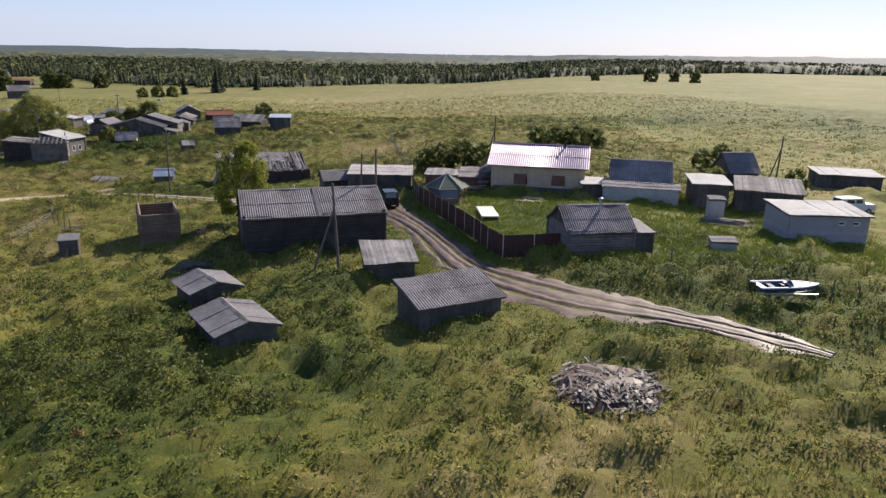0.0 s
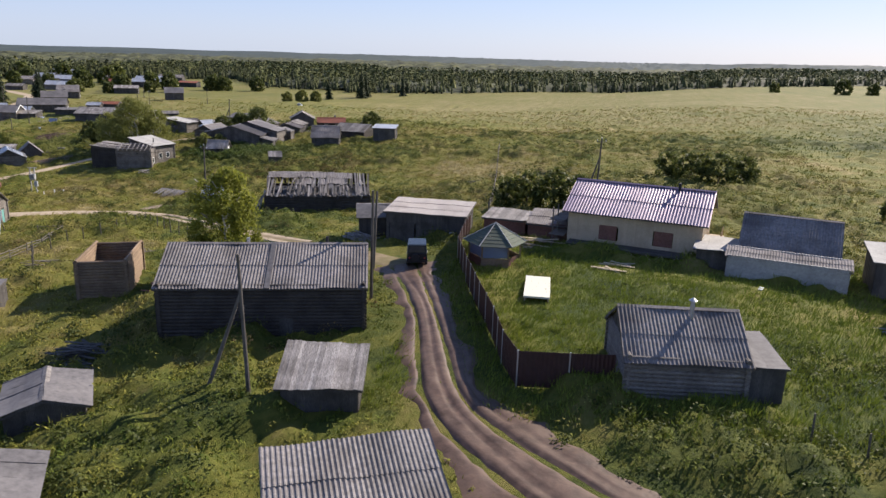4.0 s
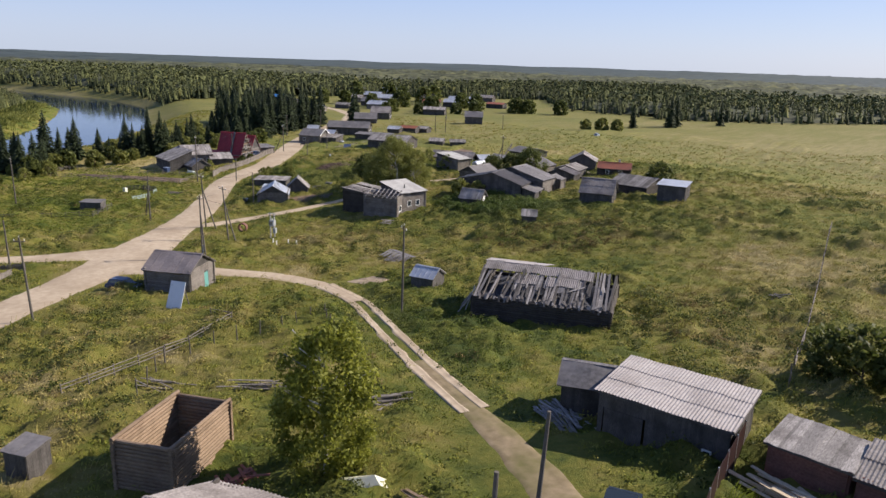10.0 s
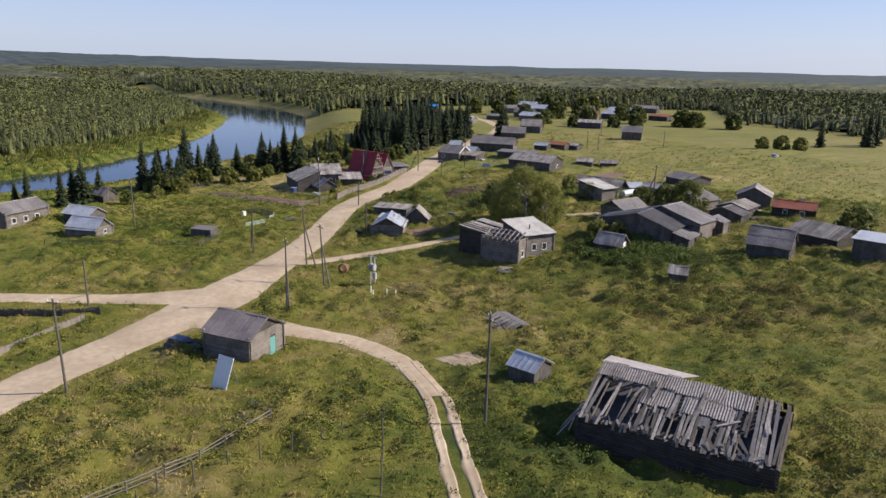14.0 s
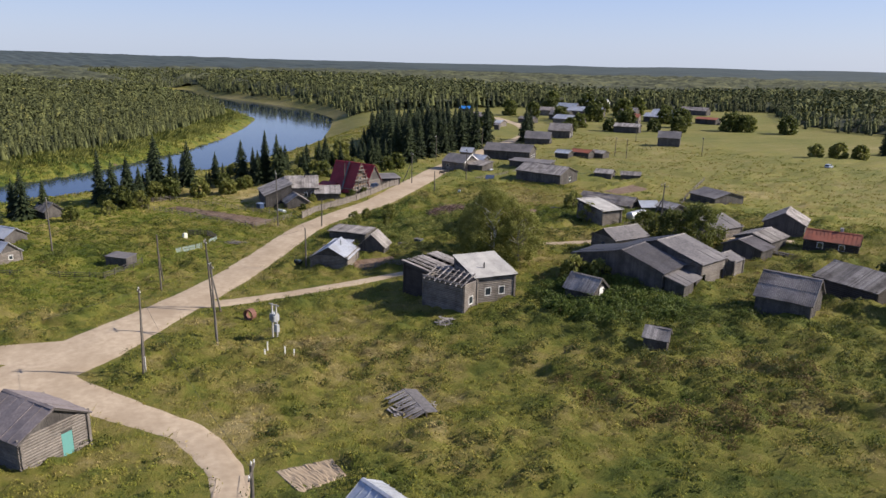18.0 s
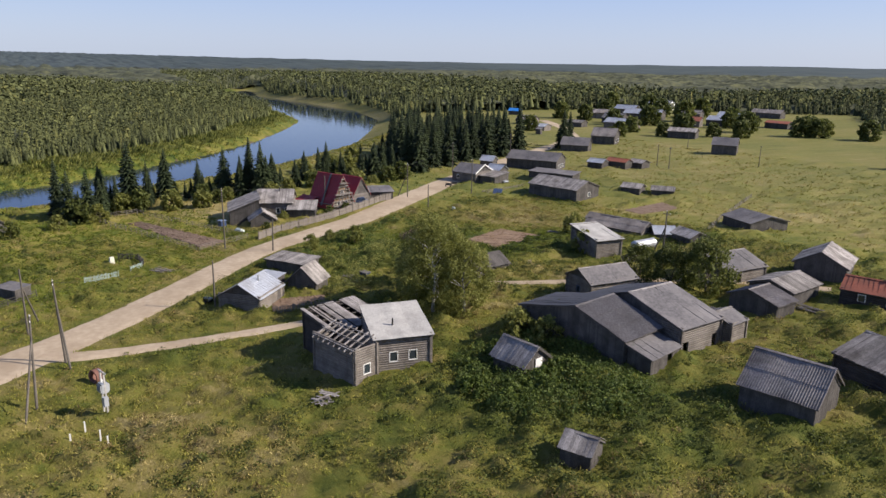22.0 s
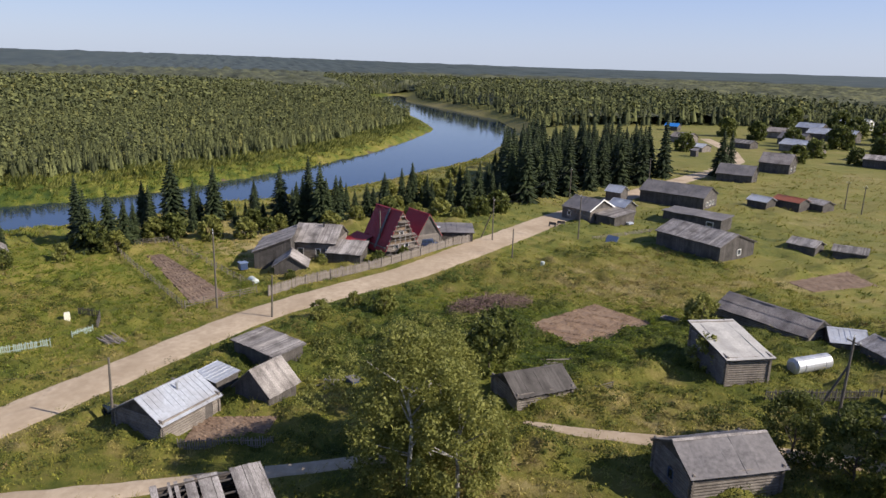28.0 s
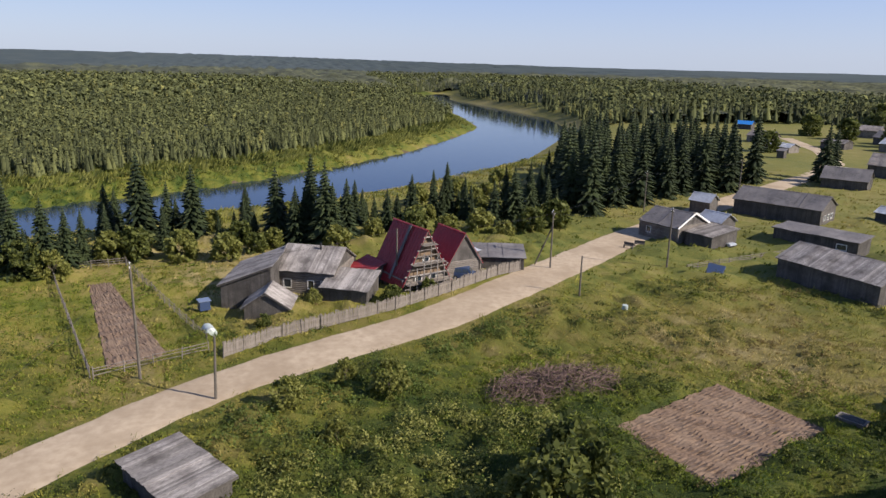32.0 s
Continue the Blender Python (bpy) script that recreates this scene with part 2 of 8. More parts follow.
M = {
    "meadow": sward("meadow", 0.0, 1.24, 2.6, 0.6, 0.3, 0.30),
    "grass": sward("grass_blades", 0.2, 1.45, 1.2, 0.0, 0.2),
    "water": water_mat(),
    "board": surface("weathered_boards", (0.052, 0.047, 0.045), (0.145, 0.135, 0.126), 14, 0.7, (0.04, 0.036, 0.034), 0.7, stretch=(3, 3, 0.35)),
    "log": surface("grey_logs", (0.11, 0.098, 0.086), (0.30, 0.27, 0.24), 10, 0.8, (0.07, 0.058, 0.05), 0.6, stretch=(0.5, 0.5, 4), island=0.25),
    "darklog": surface("dark_logs", (0.036, 0.031, 0.028), (0.098, 0.085, 0.075), 10, 0.8, (0.024, 0.02, 0.018), 0.6, stretch=(0.5, 0.5, 4), island=0.25),
    "newlog": surface("brown_timber", (0.17, 0.115, 0.075), (0.32, 0.24, 0.165), 10, 0.8, (0.11, 0.07, 0.045), 0.5, stretch=(0.5, 0.5, 4), island=0.25),
    "ply": surface("osb_sheathing", (0.42, 0.33, 0.22), (0.62, 0.52, 0.38), 20, 0.6, (0.3, 0.22, 0.15), 0.4, island=0.1),
    "plankroof": surface("roof_planks", (0.135, 0.123, 0.116), (0.44, 0.412, 0.39), 9, 0.5, (0.062, 0.052, 0.048), 0.7, stretch=(2.5, 0.4, 1), island=0.58, rough=0.9),
    "slate": surface("asbestos_cement_sheet", (0.14, 0.126, 0.122), (0.32, 0.295, 0.285), 5, 0.3, (0.080, 0.069, 0.064), 0.8, island=0.14, rough=0.85),
    "paleslate": surface("pale_cement_sheet", (0.30, 0.275, 0.265), (0.47, 0.435, 0.42), 5, 0.3, (0.20, 0.175, 0.165), 0.6, island=0.1, rough=0.85),
    "darkslate": surface("dark_cement_sheet", (0.085, 0.080, 0.084), (0.175, 0.166, 0.172), 5, 0.3, (0.06, 0.056, 0.056), 0.6, island=0.12, rough=0.85),
    "pinkfelt": surface("faded_roofing_felt", (0.165, 0.142, 0.142), (0.26, 0.228, 0.226), 4, 0.3, (0.12, 0.105, 0.1), 0.6, island=0.1, rough=0.85),
    "felt": surface("roofing_felt", (0.078, 0.074, 0.077), (0.17, 0.162, 0.165), 3, 0.22, (0.25, 0.235, 0.23), 0.6, island=0.15, rough=0.75),
    "darkfelt": surface("dark_felt", (0.030, 0.031, 0.038), (0.066, 0.067, 0.078), 3, 0.25, (0.11, 0.11, 0.12), 0.4, island=0.1, rough=0.65),
    "tin": surface("zinc_sheet", (0.40, 0.43, 0.47), (0.58, 0.61, 0.66), 3, 0.4, (0.30, 0.28, 0.27), 0.5, island=0.06, rough=0.42, metal=0.35),
    "pinktin": surface("profiled_steel", (0.20, 0.15, 0.21), (0.30, 0.23, 0.31), 2, 0.4, (0.2, 0.17, 0.2), 0.3, island=0.05, rough=0.28, metal=0.35, bump=0.05, spec=0.6),
    "red": surface("red_metal_tiles", (0.22, 0.022, 0.03), (0.34, 0.045, 0.05), 4, 0.5, (0.16, 0.02, 0.025), 0.5, island=0.06, rough=0.45),
    "rust": surface("rusty_red_sheet", (0.22, 0.07, 0.045), (0.34, 0.12, 0.075), 4, 0.5, (0.14, 0.07, 0.05), 0.6, island=0.06, rough=0.7),
    "greenroof": surface("green_shingles", (0.055, 0.075, 0.055), (0.11, 0.13, 0.095), 16, 0.7, (0.12, 0.12, 0.10), 0.4, island=0.2, rough=0.8),
    "concrete": surface("concrete", (0.34, 0.33, 0.31), (0.52, 0.51, 0.48), 6, 0.5, (0.22, 0.21, 0.2), 0.5, island=0.08),
    "whitebrick": surface("grey_white_brick", (0.27, 0.27, 0.285), (0.42, 0.42, 0.43), 8, 0.5, (0.28, 0.27, 0.27), 0.5, island=0.15),
    "brick": surface("dark_red_brick", (0.14, 0.065, 0.05), (0.26, 0.13, 0.10), 8, 0.5, (0.09, 0.06, 0.05), 0.5, island=0.25),
    "redfence": surface("dark_painted_steel_fence", (0.045, 0.022, 0.020), (0.075, 0.036, 0.032), 3, 0.4, (0.06, 0.04, 0.035), 0.5, island=0.1, rough=0.5),
    "fencewood": surface("grey_fence_boards", (0.125, 0.11, 0.095), (0.28, 0.25, 0.22), 9, 0.6, (0.08, 0.068, 0.06), 0.6, stretch=(2, 2, 0.5), island=0.3),
    "palegreen": plain("faded_green_paint", (0.30, 0.38, 0.34), 0.6),
    "greypaint": plain("grey_enamel", (0.36, 0.38, 0.40), 0.5),
    "pole": surface("tarred_pole", (0.08, 0.07, 0.06), (0.19, 0.17, 0.145), 12, 0.7, (0.05, 0.045, 0.04), 0.5, stretch=(3, 3, 0.3), island=0.1),
    "dirt": surface("sandy_road", (0.36, 0.285, 0.20), (0.50, 0.41, 0.30), 1.3, 0.12, (0.28, 0.215, 0.145), 0.7, island=0, rough=0.95, bump=0.3),
    "yardsoil": surface("trodden_earth", (0.15, 0.115, 0.062), (0.29, 0.225, 0.14), 1.1, 0.35, (0.12, 0.115, 0.035), 0.8, island=0, rough=0.95, bump=0.5),
    "mud": surface("wet_mud", (0.048, 0.029, 0.021), (0.135, 0.085, 0.062), 1.7, 0.3, (0.19, 0.130, 0.098), 0.45, island=0, rough=0.55, bump=0.9),
    "soil": surface("tilled_soil", (0.10, 0.066, 0.045), (0.20, 0.14, 0.10), 4, 0.4, (0.24, 0.18, 0.13), 0.5, island=0.2, rough=0.95, bump=0.9),
    "sandbank": surface("river_mud", (0.075, 0.052, 0.032), (0.16, 0.115, 0.070), 1.2, 0.08, (0.07, 0.07, 0.025), 0.6, island=0, rough=0.95),
    "white": plain("white_paint", (0.78, 0.78, 0.76), 0.55),
    "whiteboard": plain("white_sheet", (0.72, 0.71, 0.58), 0.5),
    "bluepaint": plain("blue_paint", (0.035, 0.06, 0.13), 0.4),
    "teal": plain("turquoise_paint", (0.13, 0.33, 0.31), 0.5),
    "bluetarp": plain("blue_tarpaulin", (0.03, 0.22, 0.62), 0.45),
    "bluegrey": plain("blue_grey_plastic", (0.16, 0.21, 0.32), 0.4),
    "black": plain("black_rubber", (0.02, 0.02, 0.022), 0.7),
    "steel": plain("galvanised_steel", (0.5, 0.51, 0.53), 0.4, 0.7),
    "darkpaint": plain("dark_car_paint", (0.02, 0.028, 0.035), 0.25, 0.2),
    "silverpaint": plain("light_car_paint", (0.5, 0.55, 0.62), 0.3, 0.3),
    "hull": plain("white_gelcoat", (0.72, 0.74, 0.75), 0.3),
    "hullblue": plain("navy_gelcoat", (0.05, 0.07, 0.14), 0.3),
    "barrel": plain("white_plastic", (0.46, 0.52, 0.50), 0.4),
    "bark": surface("bark", (0.06, 0.05, 0.04), (0.16, 0.13, 0.105), 9, 0.8, (0.04, 0.035, 0.03), 0.4),
    "birch": surface("birch_bark", (0.30, 0.29, 0.26), (0.60, 0.58, 0.54), 5, 1.5, (0.05, 0.045, 0.04), 0.8),
    "twig": surface("bare_twigs", (0.09, 0.06, 0.05), (0.20, 0.135, 0.115), 6, 0.8, (0.12, 0.08, 0.07), 0.4),
    "spruce": foliage("spruce_needles", (0.016, 0.026, 0.012), (0.058, 0.078, 0.028), 0.7, 0.1),
    "woods": forest_mat("far_woods", [(0.0, (0.050, 0.058, 0.028)), (0.45, (0.092, 0.104, 0.044)), (0.75, (0.130, 0.140, 0.052)), (1.0, (0.195, 0.185, 0.062))], 0.22),
    "canopy": forest_mat("wood_canopy", [(0.0, (0.026, 0.030, 0.022)), (0.5, (0.066, 0.072, 0.045)), (1.0, (0.140, 0.142, 0.072))], 0.35, 0.2, 1.6),
    # distance haze is painted into these blue-grey tree colours
    "farwoods": forest_mat("haze_tinted_woods", [(0.0, (0.054, 0.070, 0.072)), (0.5, (0.068, 0.086, 0.086)), (1.0, (0.088, 0.102, 0.094))], 0.05),
    "birchleaf": foliage("birch_leaves", (0.12, 0.14, 0.018), (0.34, 0.35, 0.060), 0.6, 0.5),
    "willowleaf": foliage("willow_leaves", (0.14, 0.155, 0.036), (0.36, 0.36, 0.105), 0.6, 0.45),
    "bushleaf": foliage("bush_leaves", (0.055, 0.072, 0.018), (0.20, 0.22, 0.055), 0.6, 0.4),
    "straw": foliage("dry_grass", (0.12, 0.088, 0.032), (0.27, 0.205, 0.085), 0.8, 0.25),
    "weed": foliage("nettles", (0.046, 0.062, 0.014), (0.165, 0.185, 0.040), 0.65, 0.3),
    "nettle": foliage("lush_nettles", (0.055, 0.085, 0.018), (0.175, 0.225, 0.048), 0.6, 0.35),
    "crop": foliage("potato_leaves", (0.11, 0.15, 0.018), (0.30, 0.345, 0.055), 0.65, 0.3),
}


def glass_mat():
    m, nt, ns, ln, bs = nodes_of("window_glass")
    bs.inputs["Base Color"].default_value = (0.03, 0.04, 0.05, 1)
    bs.inputs["Roughness"].default_value = 0.05
    bs.inputs["Specular IOR Level"].default_value = 0.8
    return m


M["glass"] = glass_mat()


# ---- mesh helpers ----
def mesh_of(name, verts, faces, mats):
    me = bpy.data.meshes.new(name)
    me.from_pydata(verts, [], faces)
    for m in (mats if isinstance(mats, (list, tuple)) else [mats]):
        me.materials.append(M[m] if isinstance(m, str) else m)
    me.update()
    return me


def fast_mesh(name, verts, tris, mat, attr=None):
    """A large triangle mesh from numpy arrays."""
    me = bpy.data.meshes.new(name)
    v, f = np.asarray(verts, np.float32), np.asarray(tris, np.int32)
    me.vertices.add(len(v))
    me.vertices.foreach_set("co", v.ravel())
    me.loops.add(f.size)
    me.loops.foreach_set("vertex_index", f.ravel())
    me.polygons.add(len(f))
    me.polygons.foreach_set("loop_start", np.arange(0, f.size, 3, dtype=np.int32))
    me.materials.append(M[mat])
    if attr:
        at = me.attributes.new(attr[0], "FLOAT", "POINT")
        at.data.foreach_set("value", np.asarray(attr[1], np.float32).ravel())
    me.update(calc_edges=True)
    return me


class Build:
    """Gathers boxes, tubes and sheets into one mesh."""

    def __init__(self):
        self.v, self.f = [], []

    def add(self, verts, faces):
        n = len(self.v)
        self.v += [tuple(p) for p in verts]
        self.f += [tuple(i + n for i in q) for q in faces]
        return self

    def box(self, x0, y0, z0, x1, y1, z1, m=None, taper=0.0):
        t = taper
        p = [(x0, y0, z0), (x1, y0, z0), (x1, y1, z0), (x0, y1, z0), (x0 + t, y0 + t, z1), (x1 - t, y0 + t, z1), (x1 - t, y1 - t, z1), (x0 + t, y1 - t, z1)]
        if m is not None:
            p = [m @ Vector(q) for q in p]
        return self.add(p, [(3, 2, 1, 0), (4, 5, 6, 7), (0, 1, 5, 4), (1, 2, 6, 5), (2, 3, 7, 6), (3, 0, 4, 7)])

    def beam(self, a, b, w, h=None, up=(0, 0, 1)):
        """A square bar from a to b."""
        a, b = Vector(a), Vector(b)
        d = (b - a).normalized()
        s = d.cross(Vector(up))
        if s.length < 1e-3:
            s = d.cross(Vector((1, 0, 0)))
        s.normalize()
        u = s.cross(d)
        s, u = s * w / 2, u * (h or w) / 2
        p = [a - s - u, a + s - u, a + s + u, a - s + u, b - s - u, b + s - u, b + s + u, b - s + u]
        return self.add(p, [(0, 1, 2, 3), (7, 6, 5, 4), (4, 5, 1, 0), (5, 6, 2, 1), (6, 7, 3, 2), (7, 4, 0, 3)])

    def tube(self, a, b, r0, r1=None, n=8, caps=True):
        a, b = Vector(a), Vector(b)
        r1 = r0 if r1 is None else r1
        d = (b - a).normalized()
        s = d.cross(Vector((0, 0, 1)))
        if s.length < 1e-3:
            s = Vector((1, 0, 0))
        s.normalize()
        u = s.cross(d)
        ring = [(math.cos(2 * math.pi * k / n), math.sin(2 * math.pi * k / n)) for k in range(n)]
        p = [a + (s * c + u * w) * r0 for c, w in ring] + [b + (s * c + u * w) * r1 for c, w in ring]
        f = [(k, (k + 1) % n, n + (k + 1) % n, n + k) for k in range(n)]
        if caps:
            f += [tuple(range(n - 1, -1, -1)), tuple(range(n, 2 * n))]
        return self.add(p, f)

    def quad(self, a, b, c, d):
        return self.add([a, b, c, d], [(0, 1, 2, 3)])

    def plate(self, a, b, c, d, t):
        """A thick sheet: corners a, b, c, d, thickness t downwards along its normal."""
        a, b, c, d = (Vector(p) for p in (a, b, c, d))
        n = (b - a).cross(d - a).normalized() * t
        p = [a, b, c, d, a - n, b - n, c - n, d - n]
        return self.add(p, [(0, 1, 2, 3), (7, 6, 5, 4), (0, 4, 5, 1), (1, 5, 6, 2), (2, 6, 7, 3), (3, 7, 4, 0)])


def part(name, bld, material, parent, label="", smooth=False):
    me = bld if isinstance(bld, bpy.types.Mesh) else mesh_of(name, bld.v, bld.f, material)
    ob = new(name, me)
    ob.parent = parent
    if smooth:
        me.polygons.foreach_set("use_smooth", [True] * len(me.polygons))
    if label:
        tagged(ob, label)
    return ob


def thing(name, label, category, x, y, z, yaw=0.0, group=""):
    e = new(name)
    e.empty_display_size = 0.3
    e.matrix_world = pose(x, y, z, 0, 0, yaw)
    return tagged(e, label, category, group)


# ---- lie of the land ----
KNOLLS = [(-6, 39, 20, -0.64), (7, 81, 24, 1.03), (-46, 91, 20, 0.88), (-69, 133, 20, -1.03), (-169, 193, 32, 0.78), (-182, 136, 32, -1.27), (-75, 160, 20, 1.48), (-60, 185, 26, 1.26), (-100, 190, 26, 1.74), (-30, 190, 30, 1.8), (-15, 150, 28, -0.88), (-115, 155, 24, 0.27), (25, 45, 24, -0.25), (-25, 115, 24, -0.54), (30, 110, 34, 0.11), (-110, 240, 36, 0.84), (-145, 240, 36, 0.11), (-60, 230, 36, 3.9), (0, 190, 34, 0.94), (-90, 130, 20, -0.17), (20, 240, 45, -0.94)]
RIVER = [(-150, -200, 15), (-213, 40, 14), (-238, 108, 15), (-260, 150, 17), (-292, 186, 19), (-342, 230, 20), (-397, 262, 20), (-457, 293, 21), (-540, 307, 25), (-650, 306, 19), (-760, 300, 15), (-880, 335, 8)]
WATER_Z = -7.0


def river_gap(x, y):
    """Distance from the water's edge (negative in the water) and the side (positive across the river)."""
    best, side = np.full(np.shape(x), 1e9), np.zeros(np.shape(x))
    for (ax, ay, aw), (bx, by, bw) in zip(RIVER, RIVER[1:]):
        dx, dy = bx - ax, by - ay
        t = np.clip(((x - ax) * dx + (y - ay) * dy) / (dx * dx + dy * dy), 0, 1)
        d = np.hypot(x - ax - t * dx, y - ay - t * dy) - (aw + t * (bw - aw))
        c = (x - ax) * dy - (y - ay) * dx
        closer = d < best
        best, side = np.where(closer, d, best), np.where(closer, -c, side)
    return best, side


def step(t):
    t = np.clip(t, 0, 1)
    return t * t * (3 - 2 * t)


def plateau(x, y):
    z = -0.14 + 8.19 / (1 + np.exp(-(x * 0.985 - y * 0.174 + 50.4) / 22.4))
    for a, b, r, h in KNOLLS:
        z = z + h * np.exp(-((x - a) ** 2 + (y - b) ** 2) / r**2)
    return z


def height(x, y):
    x, y = np.asarray(x, float), np.asarray(y, float)
    gap, side = river_gap(x, y)
    near = plateau(x, y)
    far = -4.5 + 4.5 * step((gap - 30) / 200)
    land = np.where(side > 0, far, near)
    wide = np.where(side > 0, 16.0, 30.0)
    z = WATER_Z - 1.5 + (land - WATER_Z + 1.5) * step((gap + 5) / (wide + 5))
    r = np.hypot(x + 60, y - 120)
    ang = np.arctan2(-(x + 60), y - 120)
    ridge = 3 + 30 * np.exp(-((ang - 1.85) / 0.5) ** 2) + 3 * np.sin(ang * 5) + 24 * step((0.1 - ang) / 0.7)
    return z + ridge * step((r - 1300) / 2600)


def gz(x, y):
    return float(height(x, y))


def waves(x, y, s, seed):
    """Cheap smooth noise in -1 to 1."""
    r = np.random.RandomState(seed)
    out = 0
    for k in range(6):
        a, f, p = r.rand() * 6.28, s * (0.6 + r.rand() * 1.6), r.rand() * 6.28
        out = out + np.sin((x * np.cos(a) + y * np.sin(a)) * f + p + 1.7 * np.sin((x * np.sin(a) - y * np.cos(a)) * f * 0.7 + p * 2))
    return out / 6


MAIN_ROAD = [(-52, 52, 3.2), (-66, 70, 3.3), (-77, 84, 3.6), (-84.6, 97, 4.0), (-92, 108, 5.5), (-99, 116.5, 4.2), (-104.8, 124, 3.5), (-111, 131.5, 3.4), (-121, 141.5, 3.3), (-131, 150.6, 3.3), (-138, 157.5, 3.2), (-144, 167, 3.5), (-151, 180.5, 3.7), (-160.5, 192.5, 4.0), (-172, 206, 4.0), (-185, 220, 3.8), (-199, 237, 3.6), (-219, 265, 3.5), (-246, 304, 3.3), (-268, 331, 3.2), (-300, 352, 3.0), (-345, 372, 3.0)]
SIDE_ROAD = [(-92.5, 108.5, 5.2), (-96.3, 102.5, 3.2), (-99, 97.3, 2.2), (-104.4, 90.8, 2.0), (-109, 85, 2.0), (-118, 75, 2.2), (-130, 60, 2.4), (-140, 48, 2.4)]
LANE = [(-86, 103, 4.6), (-80, 107, 3.0), (-75, 109.8, 2.2), (-67, 114, 1.8), (-58, 114, 1.5), (-48, 110.2, 1.35), (-40, 105, 1.3), (-30, 98.7, 1.35), (-20, 93, 1.9), (-13, 88.5, 3.2), (-6.5, 83.5, 3.0), (-3.5, 77, 2.0), (-1.2, 71.5, 1.9), (0.8, 65, 2.0), (3.0, 58.5, 2.5), (6.3, 55.0, 2.9), (10.3, 51.2, 3.5), (14, 49.4, 2.7), (18, 47.2, 2.1), (21.5, 44.3, 1.7), (24.0, 41.9, 1.4), (25.4, 40.4, 0.8)]
TRACK = [(-103, 123, 1.6), (-101, 128, 1.5), (-100, 136, 1.3), (-99, 145, 1.2), (-98, 155, 1.1), (-97, 166, 1.0)]
BARN_TRACK = [(-99, 178.5, 0.3), (-96, 182, 0.9), (-90, 192, 1.3), (-86, 200, 1.3), (-80, 208, 1.3), (-70, 214, 1.2)]
ALL_ROADS = [MAIN_ROAD, SIDE_ROAD, LANE, TRACK, BARN_TRACK]


def road_gap(x, y):
    best = np.full(np.shape(x), 1e9)
    for road in ALL_ROADS:
        for (ax, ay, aw), (bx, by, bw) in zip(road, road[1:]):
            dx, dy = bx - ax, by - ay
            t = np.clip(((x - ax) * dx + (y - ay) * dy) / (dx * dx + dy * dy), 0, 1)
            best = np.minimum(best, np.hypot(x - ax - t * dx, y - ay - t * dy) - (aw + t * (bw - aw)))
    return best


FOREST_EDGE = [(-3000, 1200), (-900, 390), (-600, 348), (-500, 352), (-430, 395), (-400, 470), (-352, 545), (-300, 590), (-228, 490), (-130, 465), (-33, 580), (100, 610), (374, 917), (578, 950), (1200, 1050), (4000, 1500)]


def woods(x, y):
    """How far into the forest a place lies, in metres; below 0 in the open."""
    gap, side = river_gap(x, y)
    ex, ey = zip(*FOREST_EDGE)
    field = (y - np.interp(x, ex, ey)) * 0.8
    over = np.where(side > 0, gap - np.where(x < -520, 12, 26) - 10 * waves(x, y, 0.03, 4), -100.0)
    back = np.where((side <= 0) & (x < -415) & (gap > 8), gap - 14, -100.0)
    return np.maximum(np.maximum(field + 8 * waves(x, y, 0.04, 5), over), back)


def axis(lo, hi, fine, reach, middle, belt):
    """Grid lines: fine from lo to hi, a belt of middle steps round that, then ever wider ones out to reach."""
    mid = list(np.arange(lo - belt, lo, middle)) + list(np.arange(lo, hi, fine)) + list(np.arange(hi, hi + belt, middle))
    a, b = [], []
    for out, p, way in ((b, mid[-1], 1), (a, mid[0], -1)):
        q = middle
        while abs(p) < reach:
            q *= 1.075
            p += way * q
            out.append(p)
    return np.array(a[::-1] + mid + b)


DRIER = [(-35, 52, 14, 0.25), (-16, 37, 13, -0.3), (-32, 40, 12, -0.15), (2, 34, 8, 0.05), (-28, 145, 10, -0.3), (-18, 152, 9, 0.3), (-42, 138, 8, -0.25), (-8, 160, 10, 0.25), (10, 30, 14, 0.05), (24, 52, 12, -0.12), (-12, 128, 16, 0.22), (-2, 112, 12, 0.2), (-38, 108, 10, -0.2), (-40, 120, 9, -0.12), (-67, 118, 5, 0.45), (-70, 118, 10, 0.05), (-58, 84, 12, 0.05), (-45, 75, 12, 0.18),
         (-70, 150, 12, -0.08), (-62, 165, 10, -0.1), (-96, 184, 10, 0.3), (-120, 178, 12, -0.28), (-135, 212, 12, 0.4), (-150, 225, 12, 0.2), (-122, 198, 15, -0.25), (-145, 185, 10, 0.12), (-160, 132, 20, -0.1), (-140, 118, 18, -0.15), (-95, 140, 10, -0.05), (-85, 132, 12, 0.05), (-72, 142, 12, 0.12), (14, 74, 13, -0.3), (28, 66, 12, -0.2),
         (-170, 160, 10, 0.45), (-185, 150, 14, 0.3), (-80, 240, 30, -0.1), (30, 260, 60, 0.15), (60, 170, 40, 0.05), (-60, 330, 60, 0.1), (0, 420, 120, 0.25), (58, 212, 30, -0.22), (105, 216, 42, -0.3), (165, 240, 60, -0.3), (-122, 186, 9, -0.2), (-112, 204, 9, -0.25), (-138, 178, 10, -0.25)]


